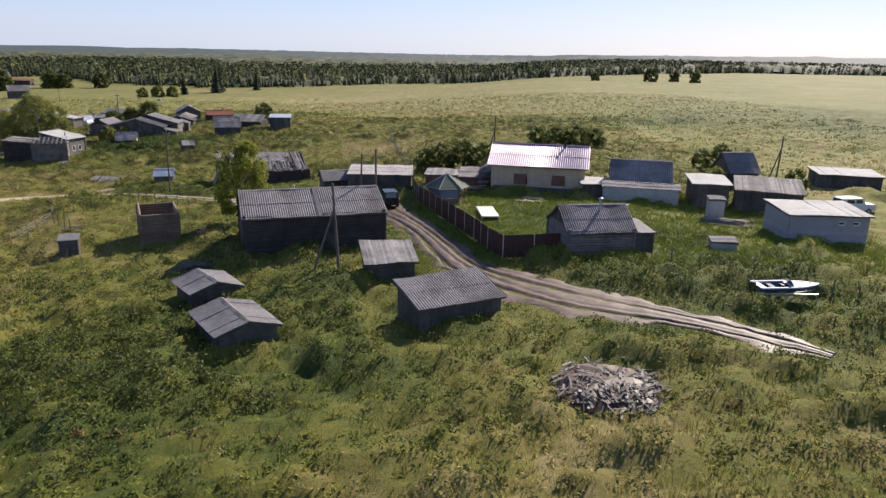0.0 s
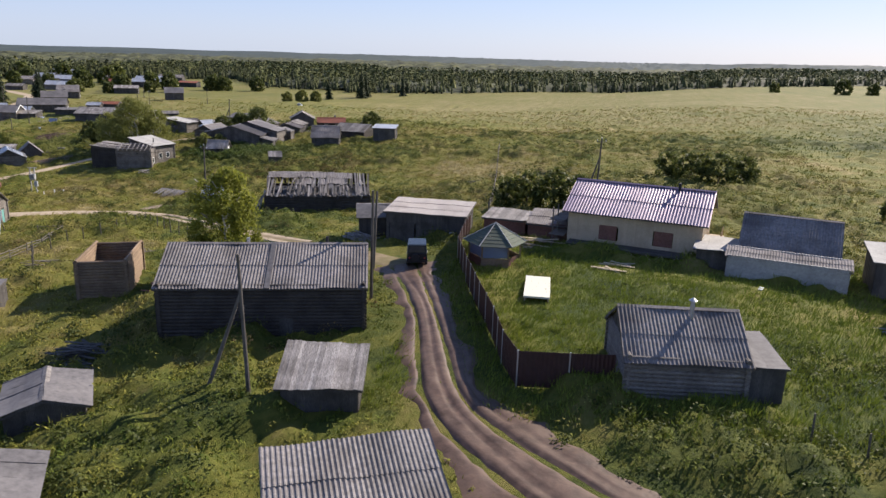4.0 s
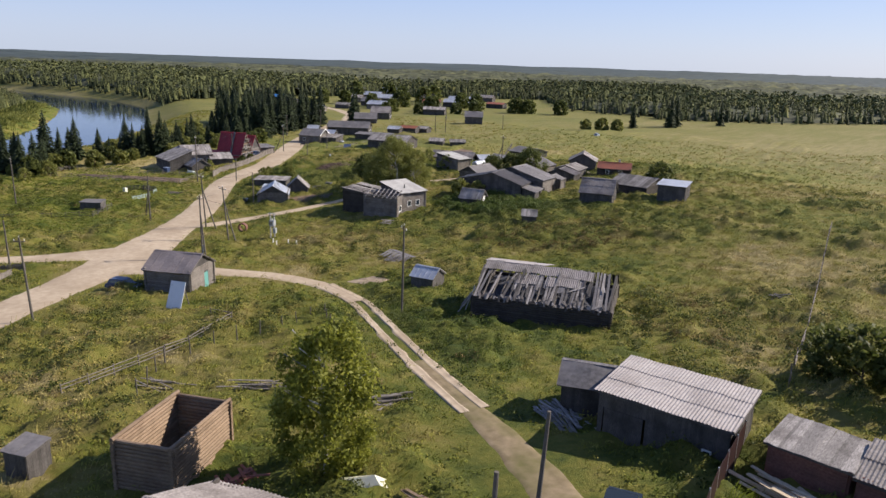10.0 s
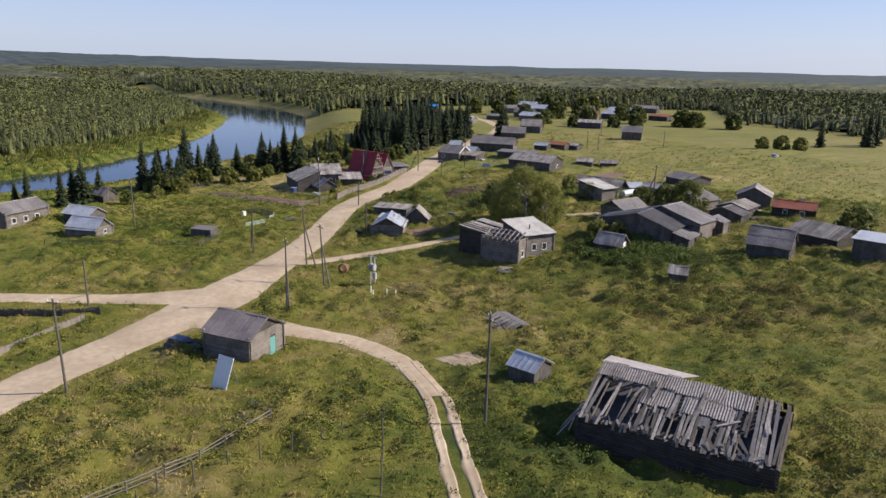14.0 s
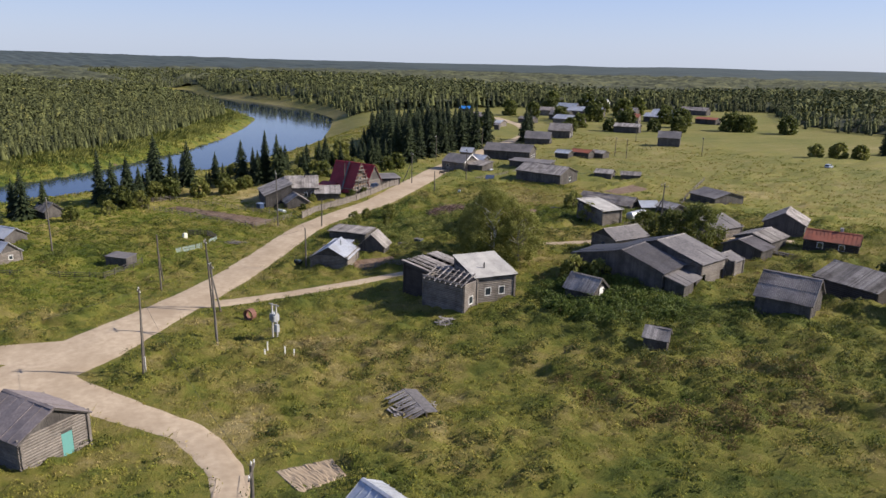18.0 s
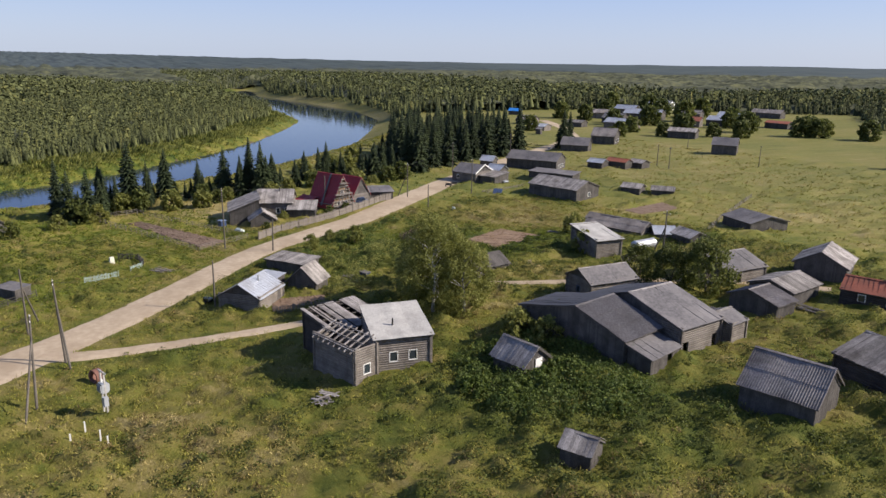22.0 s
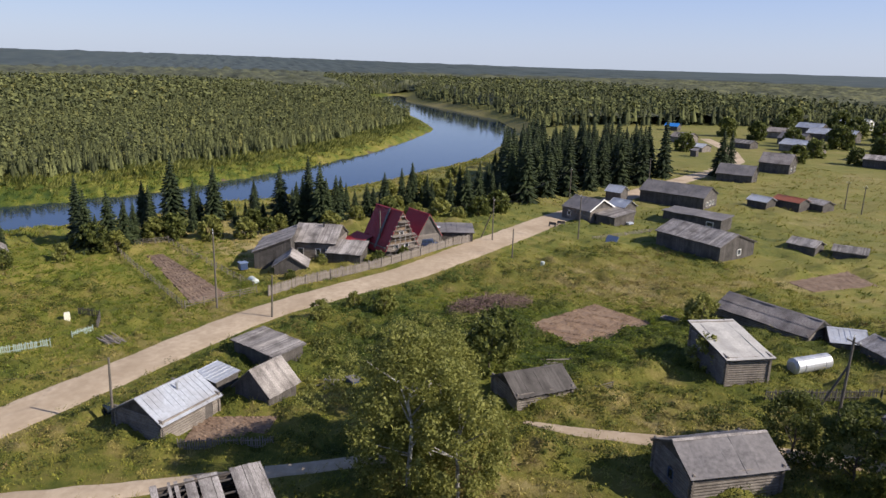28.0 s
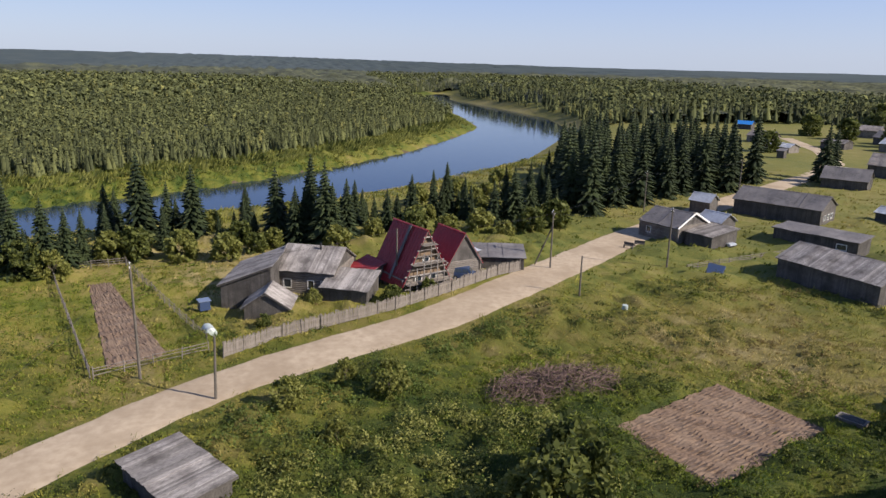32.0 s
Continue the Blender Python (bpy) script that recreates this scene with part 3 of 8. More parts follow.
def dryness(x, y):
    """0 where rank and dark green, 1 where the grass has turned to straw."""
    x, y = np.asarray(x, float), np.asarray(y, float)
    d = 0.50 + 0.26 * waves(x, y, 0.05, 21) + 0.25 * waves(x, y, 0.16, 22) + 0.14 * waves(x, y, 0.5, 27)
    for a, b, r, v in DRIER:
        d = d + v * np.exp(-((x - a) ** 2 + (y - b) ** 2) / r**2)
    gap, side = river_gap(x, y)
    d = d + np.where(side > 0, 0.12 * step((8 - gap) / 6) - 0.3, 0.30 * step((22 - gap) / 20))
    return np.clip(d + 0.06 * step((np.hypot(x + 50, y - 100) - 150) / 120), 0.02, 1.0)


# tilled beds and bare plots, where the ground is level
SOILS = [[(-124.0, 188.8), (-130.3, 202.0), (-120.8, 205.2), (-114.3, 191.2)], [(-174.7, 139.1), (-175.4, 141.8), (-146.8, 153.3), (-144.0, 148.2)], [(-109.4, 150.8), (-107.4, 158.0), (-103.9, 156.6), (-104.9, 149.6)], [(-134.1, 236.5), (-138.0, 252.5), (-129.0, 250.0), (-128.3, 236.4)], [(-57.6, 117.0), (-57.0, 121.8), (-53.2, 121.4), (-52.6, 117.2)]]
LEVEL = [(10.3, 37.0, 3.6), (26.8, 51.0, 2.6), (-61.2, 132.3, 2.8), (-77.2, 147.4, 2.2), (-71.2, 165.2, 2.8), (-55.6, 160.0, 1.8), (27.4, 64.9, 1.6), (-132.0, 140.2, 2.2), (-26.3, 90.6, 1.8), (-14.5, 95.6, 2.6), (-42.6, 82.2, 1.6)]
LAWN = [(2.5, 72), (6.5, 63.5), (12, 62.3), (24, 60), (36, 66), (36, 80), (24, 83), (8, 88), (-1.2, 86)]


def within(x, y, poly, pad=0.0):
    """Which places lie inside a polygon, widened by pad metres."""
    mx, my = sum(p[0] for p in poly) / len(poly), sum(p[1] for p in poly) / len(poly)
    grown = [(px + pad * (px - mx) / math.hypot(px - mx, py - my), py + pad * (py - my) / math.hypot(px - mx, py - my)) for px, py in poly]
    hit = np.zeros(np.shape(x), bool)
    for (ax, ay), (bx, by) in zip(grown, grown[1:] + grown[:1]):
        hit ^= ((ay > y) != (by > y)) & (x < (bx - ax) * (y - ay) / (by - ay + 1e-9) + ax)
    return hit


def tufts(x, y, cell, seed):
    """Rounded mounds, one in each cell of a jittered grid: their height from 0 to 1 and the mound's own random number."""
    ci, cj = np.floor(x / cell), np.floor(y / cell)
    best, own = np.zeros(np.shape(x)), np.zeros(np.shape(x))
    for di in (-1, 0, 1):
        for dj in (-1, 0, 1):
            i, j = ci + di, cj + dj
            h = [np.modf(np.abs(np.sin(i * a + j * b + seed) * 43758.5453))[0] for a, b in ((127.1, 311.7), (269.5, 183.3), (113.5, 271.9))]
            q = ((x / cell - i - h[0]) ** 2 + (y / cell - j - h[1]) ** 2) / (0.45 + 0.6 * h[2]) ** 2
            up = np.clip(1 - q, 0, 1) ** 0.7 * (0.35 + 0.65 * h[2])
            own = np.where(up > best, h[1], own)
            best = np.maximum(best, up)
    return best, own


def weediness(x, y):
    """Above 0 where tall weeds have taken over the grass."""
    return waves(x, y, 0.13, 23) + 0.6 * waves(x, y, 0.5, 24) - 0.6 * (dryness(x, y) - 0.45)


def lumps(x, y):
    """Swells and tussocks of the meadow, none on roads and beds."""
    x, y = np.asarray(x, float), np.asarray(y, float)
    on = step((road_gap(x, y) - 0.4) / 3) * step((300 - np.hypot(x + 80, y - 130)) / 60)
    for poly in SOILS:
        on = np.where(within(x, y, poly, 0.9), 0.0, on)
    on = np.where(within(x, y, LAWN), 0.45 * on, on)
    for cx, cy, rad in LEVEL:
        on = on * step((np.hypot(x - cx, y - cy) - rad) / 1.2)
    rank = step(weediness(x, y) / 0.5 + 0.3)
    return on * (0.12 * waves(x, y, 0.7, 1) + (0.48 + 0.30 * rank) * tufts(x, y, 1.3, 3)[0] + 0.85 * rank * tufts(x, y, 3.2, 8)[0] - 0.22)


def tones(x, y):
    """Every tussock is a little drier or greener than its neighbours."""
    return 0.26 * (tufts(x, y, 1.3, 3)[1] - 0.5) + 0.18 * (tufts(x, y, 3.2, 8)[1] - 0.5)


def litter_shade(x, y):
    """1 where rank growth has dark litter and painted shade between its tussocks, 0 on turf and far fields."""
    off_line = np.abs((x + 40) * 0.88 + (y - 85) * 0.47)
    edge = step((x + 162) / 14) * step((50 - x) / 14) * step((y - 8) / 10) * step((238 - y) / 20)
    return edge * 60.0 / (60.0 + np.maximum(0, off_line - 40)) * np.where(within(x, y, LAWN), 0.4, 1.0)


GX, GY = axis(-140, 44, 0.62, 4600, 1.6, 88), axis(18, 212, 0.62, 4600, 1.6, 60)
XX, YY = np.meshgrid(GX, GY)
ZZ = height(XX, YY)
rough = np.random.RandomState(77).randn(*XX.shape)
for poly in SOILS:
    rough = np.where(within(XX, YY, poly, 0.9), 0.0, rough)
ZZ = ZZ + lumps(XX, YY) + 0.11 * np.clip(rough, -2, 2) * step((road_gap(XX, YY) - 0.6) / 2) * litter_shade(XX, YY)
nx, ny = len(GX), len(GY)
idx = np.arange(nx * ny).reshape(ny, nx)
a, b, c, d = idx[:-1, :-1].ravel(), idx[:-1, 1:].ravel(), idx[1:, 1:].ravel(), idx[1:, :-1].ravel()
me = fast_mesh("ground", np.stack([XX.ravel(), YY.ravel(), ZZ.ravel()], 1), np.concatenate([np.stack([a, b, c], 1), np.stack([a, c, d], 1)]), "meadow", ("dry", dryness(XX, YY) + tones(XX, YY)))
# weight of the painted haze, growing with distance from the village
far_haze = me.attributes.new("far_haze", "FLOAT", "POINT")
far_haze.data.foreach_set("value", (step((np.hypot(XX + 60, YY - 90) - 110) / 110) * (river_gap(XX, YY)[1] <= 0)).astype(np.float32).ravel())
# weight of the litter and of the shade painted at the grass's foot
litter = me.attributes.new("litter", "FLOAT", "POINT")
litter.data.foreach_set("value", litter_shade(XX, YY).astype(np.float32).ravel())
me.polygons.foreach_set("use_smooth", [True] * len(me.polygons))
tagged(new("ground", me), "uneven green and straw-coloured meadow with rough grass", "meadow", kind="structure")


def strip(name, label, rows, mat, lift=0.05, across=9, cat="dirt road", ruts=((-0.45, 0.13, 0.035), (0.45, 0.13, 0.035)), humps=0.012):
    """A road laid on the land along its centre line, smoothed, with ragged edges and shallow ruts."""
    p = np.array(rows, float)
    t = np.concatenate([[0], np.cumsum(np.hypot(*np.diff(p[:, :2], axis=0).T))])
    s = np.arange(0, t[-1], 0.7)
    q = np.stack([np.interp(s, t, p[:, k]) for k in range(3)], 1)
    for _ in range(6):
        q[1:-1] = (q[:-2] + 2 * q[1:-1] + q[2:]) / 4
    for _ in range(4):
        q[2:-2] = (q[:-4] + q[1:-3] + q[2:-2] + q[3:-1] + q[4:]) / 5
    tan = np.gradient(q[:, :2], axis=0)
    tan /= np.linalg.norm(tan, axis=1)[:, None]
    nrm = np.stack([-tan[:, 1], tan[:, 0]], 1)
    rise = np.clip(0.25 + s / 9, 0, 1) if across > 20 else 1.0
    cols = []
    for k in range(across):
        u = 2 * k / (across - 1) - 1
        edge = (0.3 if across < 20 else 1.2) * waves(s, s * 0 + (1 if u > 0 else 0) * 9.0 + len(rows), 0.8, 7) * abs(u) ** 3
        xy = q[:, :2] + nrm * (u * q[:, 2] + edge)[:, None]
        z = height(xy[:, 0], xy[:, 1]) + rise * (lift - (lift + 0.06) * abs(u) ** (40 if across < 20 else 5)) + 0.03 * (1 - u * u) + humps * waves(xy[:, 0], xy[:, 1], 2.0, 8)
        for at, wide, deep in ruts:
            z = z - deep * rise * np.exp(-(((u - at - 0.06 * np.sin(s * 0.13 + at * 9) - 0.035 * np.sin(s * 0.37 + at * 23)) / wide) ** 2))
        cols.append(np.concatenate([xy, z[:, None]], 1))
    v = np.stack(cols, 1).reshape(-1, 3)
    n = len(s)
    i = np.arange(n * across).reshape(n, across)
    a, b, c, d = i[:-1, :-1].ravel(), i[:-1, 1:].ravel(), i[1:, 1:].ravel(), i[1:, :-1].ravel()
    me = fast_mesh(name, v, np.concatenate([np.stack([a, c, b], 1), np.stack([a, d, c], 1)]), mat)
    me.polygons.foreach_set("use_smooth", [True] * len(me.polygons))
    return tagged(new(name, me), label, cat, kind="structure")


strip("road_main", "pale sandy village road with faint wheel tracks", MAIN_ROAD, "dirt")
strip("road_side", "pale sandy side road at the junction", SIDE_ROAD, "dirt", 0.062)
strip("road_lane", "narrow rutted earth lane between grass verges", LANE[:6], "dirt", 0.07)
strip("road_yard", "trodden earth yard at the end of the lane", [(x, y, 0.5 * w) for x, y, w in LANE[7:11]], "yardsoil", 0.06)
for side in (-1, 1):
    pair = LANE[4:9]
    beside = []
    for (ax, ay, aw), (bx, by, bw), (cx, cy, cw) in zip([pair[0]] + pair, pair, pair[1:] + [pair[-1]]):
        k = math.hypot(cx - ax, cy - ay)
        beside.append((bx - side * 0.85 * (cy - ay) / k, by + side * 0.85 * (cx - ax) / k, 0.5))
    strip("road_wheel_track", "bare sandy wheel track of a grassy lane", beside, "dirt", 0.08, 9, "dirt track", ((0.0, 0.5, 0.05),))
strip("road_mud", "wet muddy lane with deep wheel ruts", LANE[10:], "mud", 0.12, 31, "mud road", ((-0.48, 0.08, 0.24), (-0.12, 0.05, 0.1), (0.3, 0.08, 0.22), (0.62, 0.04, 0.1)), 0.09)
strip("road_track", "narrow earth track to the log house", TRACK, "dirt", 0.07)
strip("road_barn_track", "narrow earth track behind the barn", BARN_TRACK, "dirt", 0.07)

# the river's surface
rv, rf = [], []
for k, (x, y, w) in enumerate(RIVER):
    x0, y0, _ = RIVER[max(0, k - 1)]
    x1, y1, _ = RIVER[min(len(RIVER) - 1, k + 1)]
    t = Vector((x1 - x0, y1 - y0)).normalized()
    for s in (-1, 1):
        rv.append((x - t.y * s * (w + 9), y + t.x * s * (w + 9), WATER_Z))
    if k:
        rf.append((2 * k - 2, 2 * k, 2 * k + 1, 2 * k - 1))
tagged(new("water_river", mesh_of("water_river", rv, rf, "water")), "calm blue river winding past wooded banks", "river", kind="structure")


shore = Build()
for k, ((ax, ay, aw), (bx, by, bw)) in enumerate(zip(RIVER[1:9], RIVER[2:10])):
    n = 14
    for i in range(n + (k == 7)):
        t = i / n
        x, y, w = ax + (bx - ax) * t, ay + (by - ay) * t, aw + (bw - aw) * t
        q = math.hypot(bx - ax, by - ay)
        ox, oy = -(by - ay) / q, (bx - ax) / q
        reach = 4.5 + 1.6 * math.sin(k * 5 + i * 0.9) + 0.8 * math.sin(i * 2.3)
        for out in (-2.0, 1.0, reach):
            px, py = x + ox * (w + out), y + oy * (w + out)
            if river_gap(np.array([px]), np.array([py]))[1][0] < 0:
                px, py = x - ox * (w + out), y - oy * (w + out)
            shore.v.append((px, py, gz(px, py) + (0.12 if out < reach else -0.05)))
rows = len(shore.v) // 3
shore.f = [(3 * i + c, 3 * i + 3 + c, 3 * i + 4 + c, 3 * i + 1 + c) for i in range(rows - 1) for c in (0, 1)]
tagged(new("ground_shore", mesh_of("ground_shore", shore.v, shore.f, "sandbank")), "narrow brown muddy strip along the far bank", "river bank", kind="structure")


# ---- buildings ----
FOOT = []      # ground plans, where no grass grows


def corrugated(L, S, per=0.21, amp=0.028, rows=3, rnd=None):
    """A sloped sheet in its own plane: x along the eave, y up the slope from 0 to S; overlapping rows of waved sheets."""
    b = Build()
    r = rnd or random
    n = max(8, int(L / per) * 4)
    for k in range(rows):
        y0, y1 = S * k / rows - (0.08 if k else 0), S * (k + 1) / rows
        lift = 0.012 * (rows - k)
        sheet = 5
        jog = 0
        vs = []
        for i in range(n + 1):
            if i % (sheet * 4) == 0:
                jog = r.uniform(-0.03, 0.03)
            x = -L / 2 + L * i / n
            z = amp * math.sin(2 * math.pi * x / per)
            vs += [(x, y0 + jog, z + 0.02 + 0.02 * (k > 0)), (x, y1 + jog * 0.5, z), (x, y0 + jog, z + 0.008 + 0.02 * (k > 0)), (x, y1 + jog * 0.5, z - 0.012)]
        f = []
        for i in range(n):
            o = 4 * i
            f += [(o, o + 4, o + 5, o + 1), (o + 3, o + 7, o + 6, o + 2), (o + 2, o + 6, o + 4, o)]
        b.add(vs, f)
    return b


def boards(L, S, wid=0.19, rnd=None, gap=0.0, ragged=0.1, thick=0.03):
    """Planks laid up the slope side by side."""
    b = Build()
    r = rnd or random
    x = -L / 2
    while x < L / 2 - 0.03:
        w = min(wid * r.uniform(0.8, 1.25), L / 2 - x)
        if r.random() >= gap:
            z = r.uniform(0, 0.022)
            t = r.uniform(-0.012, 0.012)
            b.box(x, -r.uniform(0, ragged), z, x + w + 0.004, S + r.uniform(-0.3, 1) * ragged * 0.5, z + thick, Matrix.Rotation(t * 0.4, 4, "Z"))
        x += w
    return b


def felt(L, S, rnd=None):
    """Strips of roofing felt with a lap between them and battens over some joints."""
    b = Build()
    r = rnd or random
    n = max(2, int(L / 1.0))
    for k in range(n):
        x0, x1 = -L / 2 + L * k / n - 0.03, -L / 2 + L * (k + 1) / n + 0.03
        m = 4
        vs = []
        for i in range(m + 1):
            y = S * i / m - (0.05 if i == 0 else 0)
            s = 0.012 * math.sin(i * 2.1 + k)
            vs += [(x0, y, 0.004 * (k % 2) + s), (x1, y, 0.004 * (k % 2) + s + 0.006), (x0, y, -0.03), (x1, y, -0.03)]
        f = []
        for i in range(m):
            o = 4 * i
            f += [(o, o + 1, o + 5, o + 4), (o + 2, o + 6, o + 7, o + 3), (o, o + 4, o + 6, o + 2), (o + 1, o + 3, o + 7, o + 5)]
        b.add(vs, f + [(0, 2, 3, 1), (4 * m, 4 * m + 1, 4 * m + 3, 4 * m + 2)])
        if r.random() < 0.35:
            b.box(x0 - 0.01, 0.0, 0.01, x0 + 0.05, S - 0.05, 0.04)
    return b


def seamed(L, S, rnd=None, step_w=0.55):
    """Flat sheet metal with standing seams."""
    b = Build()
    b.box(-L / 2, -0.03, -0.02, L / 2, S, 0.0)
    n = int(L / step_w)
    for k in range(n + 1):
        x = -L / 2 + 0.012 + (L - 0.024) * k / n
        b.box(x - 0.012, -0.03, 0.0, x + 0.012, S, 0.035)
    return b


def covered(kind, L, S, rnd, gap=0.0):
    """Roof covering of a kind; old roofs sag and wave a little."""
    b = sheeted(kind, L, S, rnd, gap)
    if kind not in ("pinktin", "red"):
        p, a = rnd.uniform(0, 6), rnd.uniform(0.03, 0.07)
        b.v = [(x, y, z + 0.03 + a * math.sin(x * 0.8 + p) * math.sin(y * 0.9 + 2 * p) + 0.02 * math.sin(x * 2.3 + p)) for x, y, z in b.v]
    return b


def sheeted(kind, L, S, rnd, gap=0.0):
    if kind in ("plankroof", "board"):
        return boards(L, S, 0.2, rnd, gap)
    if kind in ("felt", "concrete", "darkfelt", "pinkfelt"):
        return felt(L, S, rnd)
    if kind in ("tin", "red", "rust", "greenroof"):
        return seamed(L, S, rnd)
    if kind == "pinktin":
        return corrugated(L, S, 0.27, 0.03, 2, rnd)
    return corrugated(L, S, 0.21, 0.028, max(2, int(S / 1.7)), rnd)


class House:
    """A small wooden building. Local x runs along the ridge, y across; z = 0 at its foot."""

    def __init__(self, name, label, category, cx, cy, yaw, L, W, ez, rz, roof="gable", wall="board", style="plank", cover="slate",
                 openings=(), over=0.35, side_over=0.3, group="", seed=0, gable_wall="board", foot=None, bare=False, corner="log", sag=0.0, cover2=None, ridge=0.0, roof_rows=None, near=False, gap=0.0):
        self.near, self.gap = near, gap
        self.r = random.Random(seed * 77 + int(abs(cx * 13) + abs(cy * 7)))
        c, s = math.cos(radians(yaw)), math.sin(radians(yaw))
        zs = [gz(cx + c * x - s * y, cy + s * x + c * y) for x in (-L / 2, L / 2) for y in (-W / 2, W / 2)]
        z0 = min(zs) - 0.15 if foot is None else foot
        self.L, self.W, self.h, self.rz, self.roof, self.over, self.ridge = L, W, ez - z0, rz - z0, roof, over, ridge
        self.ob = thing(name, label, category, cx, cy, z0, yaw, group)
        FOOT.append((cx, cy, c, s, L / 2 + 0.15, W / 2 + 0.15))
        self.openings, self.style = openings, style
        for w in range(4):
            self.wall(w, wall, style, gable_wall, corner)
        if not bare:
            self.cover_roof(cover, side_over, cover2)
        for o in openings:
            self.fill(o)

    def top(self, x, y):
        h, r, W = self.h, self.rz, self.W
        if self.roof == "gable":
            k = self.ridge
            return h + (r - h) * ((y + W / 2) / (W / 2 + k) if y < k else (W / 2 - y) / (W / 2 - k))
        if self.roof == "mono":
            return h + (r - h) * (y + W / 2) / W
        return h

    def frame_of(self, w):
        """Matrix of a wall's plane: x along it, y outwards, z up; and its length."""
        L, W = self.L, self.W
        ang, off, n = [(0, (0, -W / 2), L), (90, (L / 2, 0), W), (180, (0, W / 2), L), (-90, (-L / 2, 0), W)][w]
        return Matrix.Translation((*off, 0)) @ Matrix.Rotation(radians(ang), 4, "Z"), n

    def wall(self, w, mat, style, gable_mat, corner):
        m, n = self.frame_of(w)
        b, r = Build(), self.r

        def top_at(u):
            p = m @ Vector((u, 0, 0))
            return self.top(p.x, p.y)

        holes = [(o[1] - o[3] / 2, o[1] + o[3] / 2, o[2], o[2] + o[4]) for o in self.openings if o[0] == w]
        lean_top = max(top_at(-n / 2), top_at(n / 2))
        peak = self.top(0, self.ridge) if self.roof == "gable" and w in (1, 3) else max(lean_top, top_at(0))
        low = min(top_at(-n / 2), top_at(n / 2), top_at(0))
        if style in ("log", "brick"):
            d = 0.24 if style == "log" else 0.2
            z = 0.0
            k = 0
            while z < low - 0.05:
                cuts = [(-n / 2 - (0.22 if style == "log" else 0), n / 2 + (0.22 if style == "log" else 0))]
                for u0, u1, h0, h1 in holes:
                    if h0 < z + d * 0.6 and h1 > z + d * 0.4:
                        cuts = [c for a, e in cuts for c in ((a, min(e, u0)), (max(a, u1), e)) if c[1] - c[0] > 0.05]
                for a, e in cuts:
                    if style == "log":
                        j = r.uniform(-0.015, 0.015)
                        zz = z + d / 2 + (d / 2 if w % 2 else 0)
                        lg = Build() if self.near else b
                        lg.tube(m @ Vector((a, j, zz)), m @ Vector((e, j, zz)), d / 2 * 1.06, d / 2 * r.uniform(0.95, 1.06), 8)
                        if self.near:
                            part("log", lg, mat, self.ob)
                    else:
                        b.box(a, -0.12, z + 0.008, e, 0.006 * (k % 2), z + d, m)
                z += d
                k += 1
            start = z + (d / 2 if style == "log" and w % 2 else 0)
            if b.v:
                tagged(part("wall", b, mat, self.ob), kind="stuff")
            if peak - start < 0.06:
                return
            b = Build()
            base = start - 0.03
        else:
            base = 0.0
            gable_mat = mat
        u = -n / 2
        while u < n / 2 - 0.01:
            wd = min(r.uniform(0.15, 0.24), n / 2 - u)
            j = r.uniform(-0.012, 0.012)
            t0, t1 = top_at(u) - 0.02, top_at(u + wd) - 0.02
            spans = [(base - (r.uniform(0, 0.03)), None)]
            for u0, u1, h0, h1 in holes:
                if u + wd > u0 + 0.02 and u < u1 - 0.02:
                    spans = [(base, h0), (h1, None)]
            for s0, s1 in spans:
                a, e = (t0, t1) if s1 is None else (s1, s1)
                if max(a, e) <= s0 + 0.02:
                    continue
                a, e = max(a, s0 + 0.01), max(e, s0 + 0.01)
                p = [(u, -0.035 + j, s0), (u + wd, -0.035 + j, s0), (u + wd, 0.0 + j, s0), (u, 0.0 + j, s0), (u, -0.035 + j, a), (u + wd, -0.035 + j, e), (u + wd, 0.0 + j, e), (u, 0.0 + j, a)]
                b.add([m @ Vector(q) for q in p], [(3, 2, 1, 0), (4, 5, 6, 7), (0, 1, 5, 4), (1, 2, 6, 5), (2, 3, 7, 6), (3, 0, 4, 7)])
            u += wd
        if b.v:
            tagged(part("gable" if base else "wall", b, gable_mat, self.ob), kind="stuff")

    def cover_roof(self, cover, side_over, cover2):
        L, W, o = self.L + 2 * side_over, self.W, self.over
        slopes = []
        if self.roof == "gable":
            k = self.ridge
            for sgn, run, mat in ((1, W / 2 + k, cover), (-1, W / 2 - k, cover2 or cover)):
                rise = self.rz - self.h
                a = math.atan2(rise, run)
                S = math.hypot(run, rise) + o / math.cos(a)
                m = Matrix.Translation((0, -sgn * (W / 2 + o), self.h - o * math.tan(a) + 0.05)) @ (Matrix.Rotation(math.pi if sgn < 0 else 0, 4, "Z") @ Matrix.Rotation(a, 4, "X"))
                slopes.append((m, S, mat))
        else:
            rise = self.rz - self.h
            a = math.atan2(rise, W)
            S = (W + 2 * o) / math.cos(a)
            slopes.append((Matrix.Translation((0, -(W / 2 + o), self.h - o * math.tan(a) + 0.05)) @ Matrix.Rotation(a, 4, "X"), S, cover))
        for m, S, mat in slopes:
            b = covered(mat, L, S, self.r, self.gap)
            b.v = [m @ Vector(p) for p in b.v]
            if self.near and mat == "plankroof":
                for i in range(len(b.v) // 8):
                    q = Build()
                    q.add(b.v[8 * i : 8 * i + 8], [tuple(k - 8 * i for k in f) for f in b.f[6 * i : 6 * i + 6]])
                    part("roof_plank", q, mat, self.ob)
                if self.gap:
                    bt = Build()
                    for k in range(5):
                        bt.beam(m @ Vector((-L / 2 + 0.2, S * (k + 0.3) / 5, -0.06)), m @ Vector((L / 2 - 0.2, S * (k + 0.3) / 5, -0.06)), 0.09)
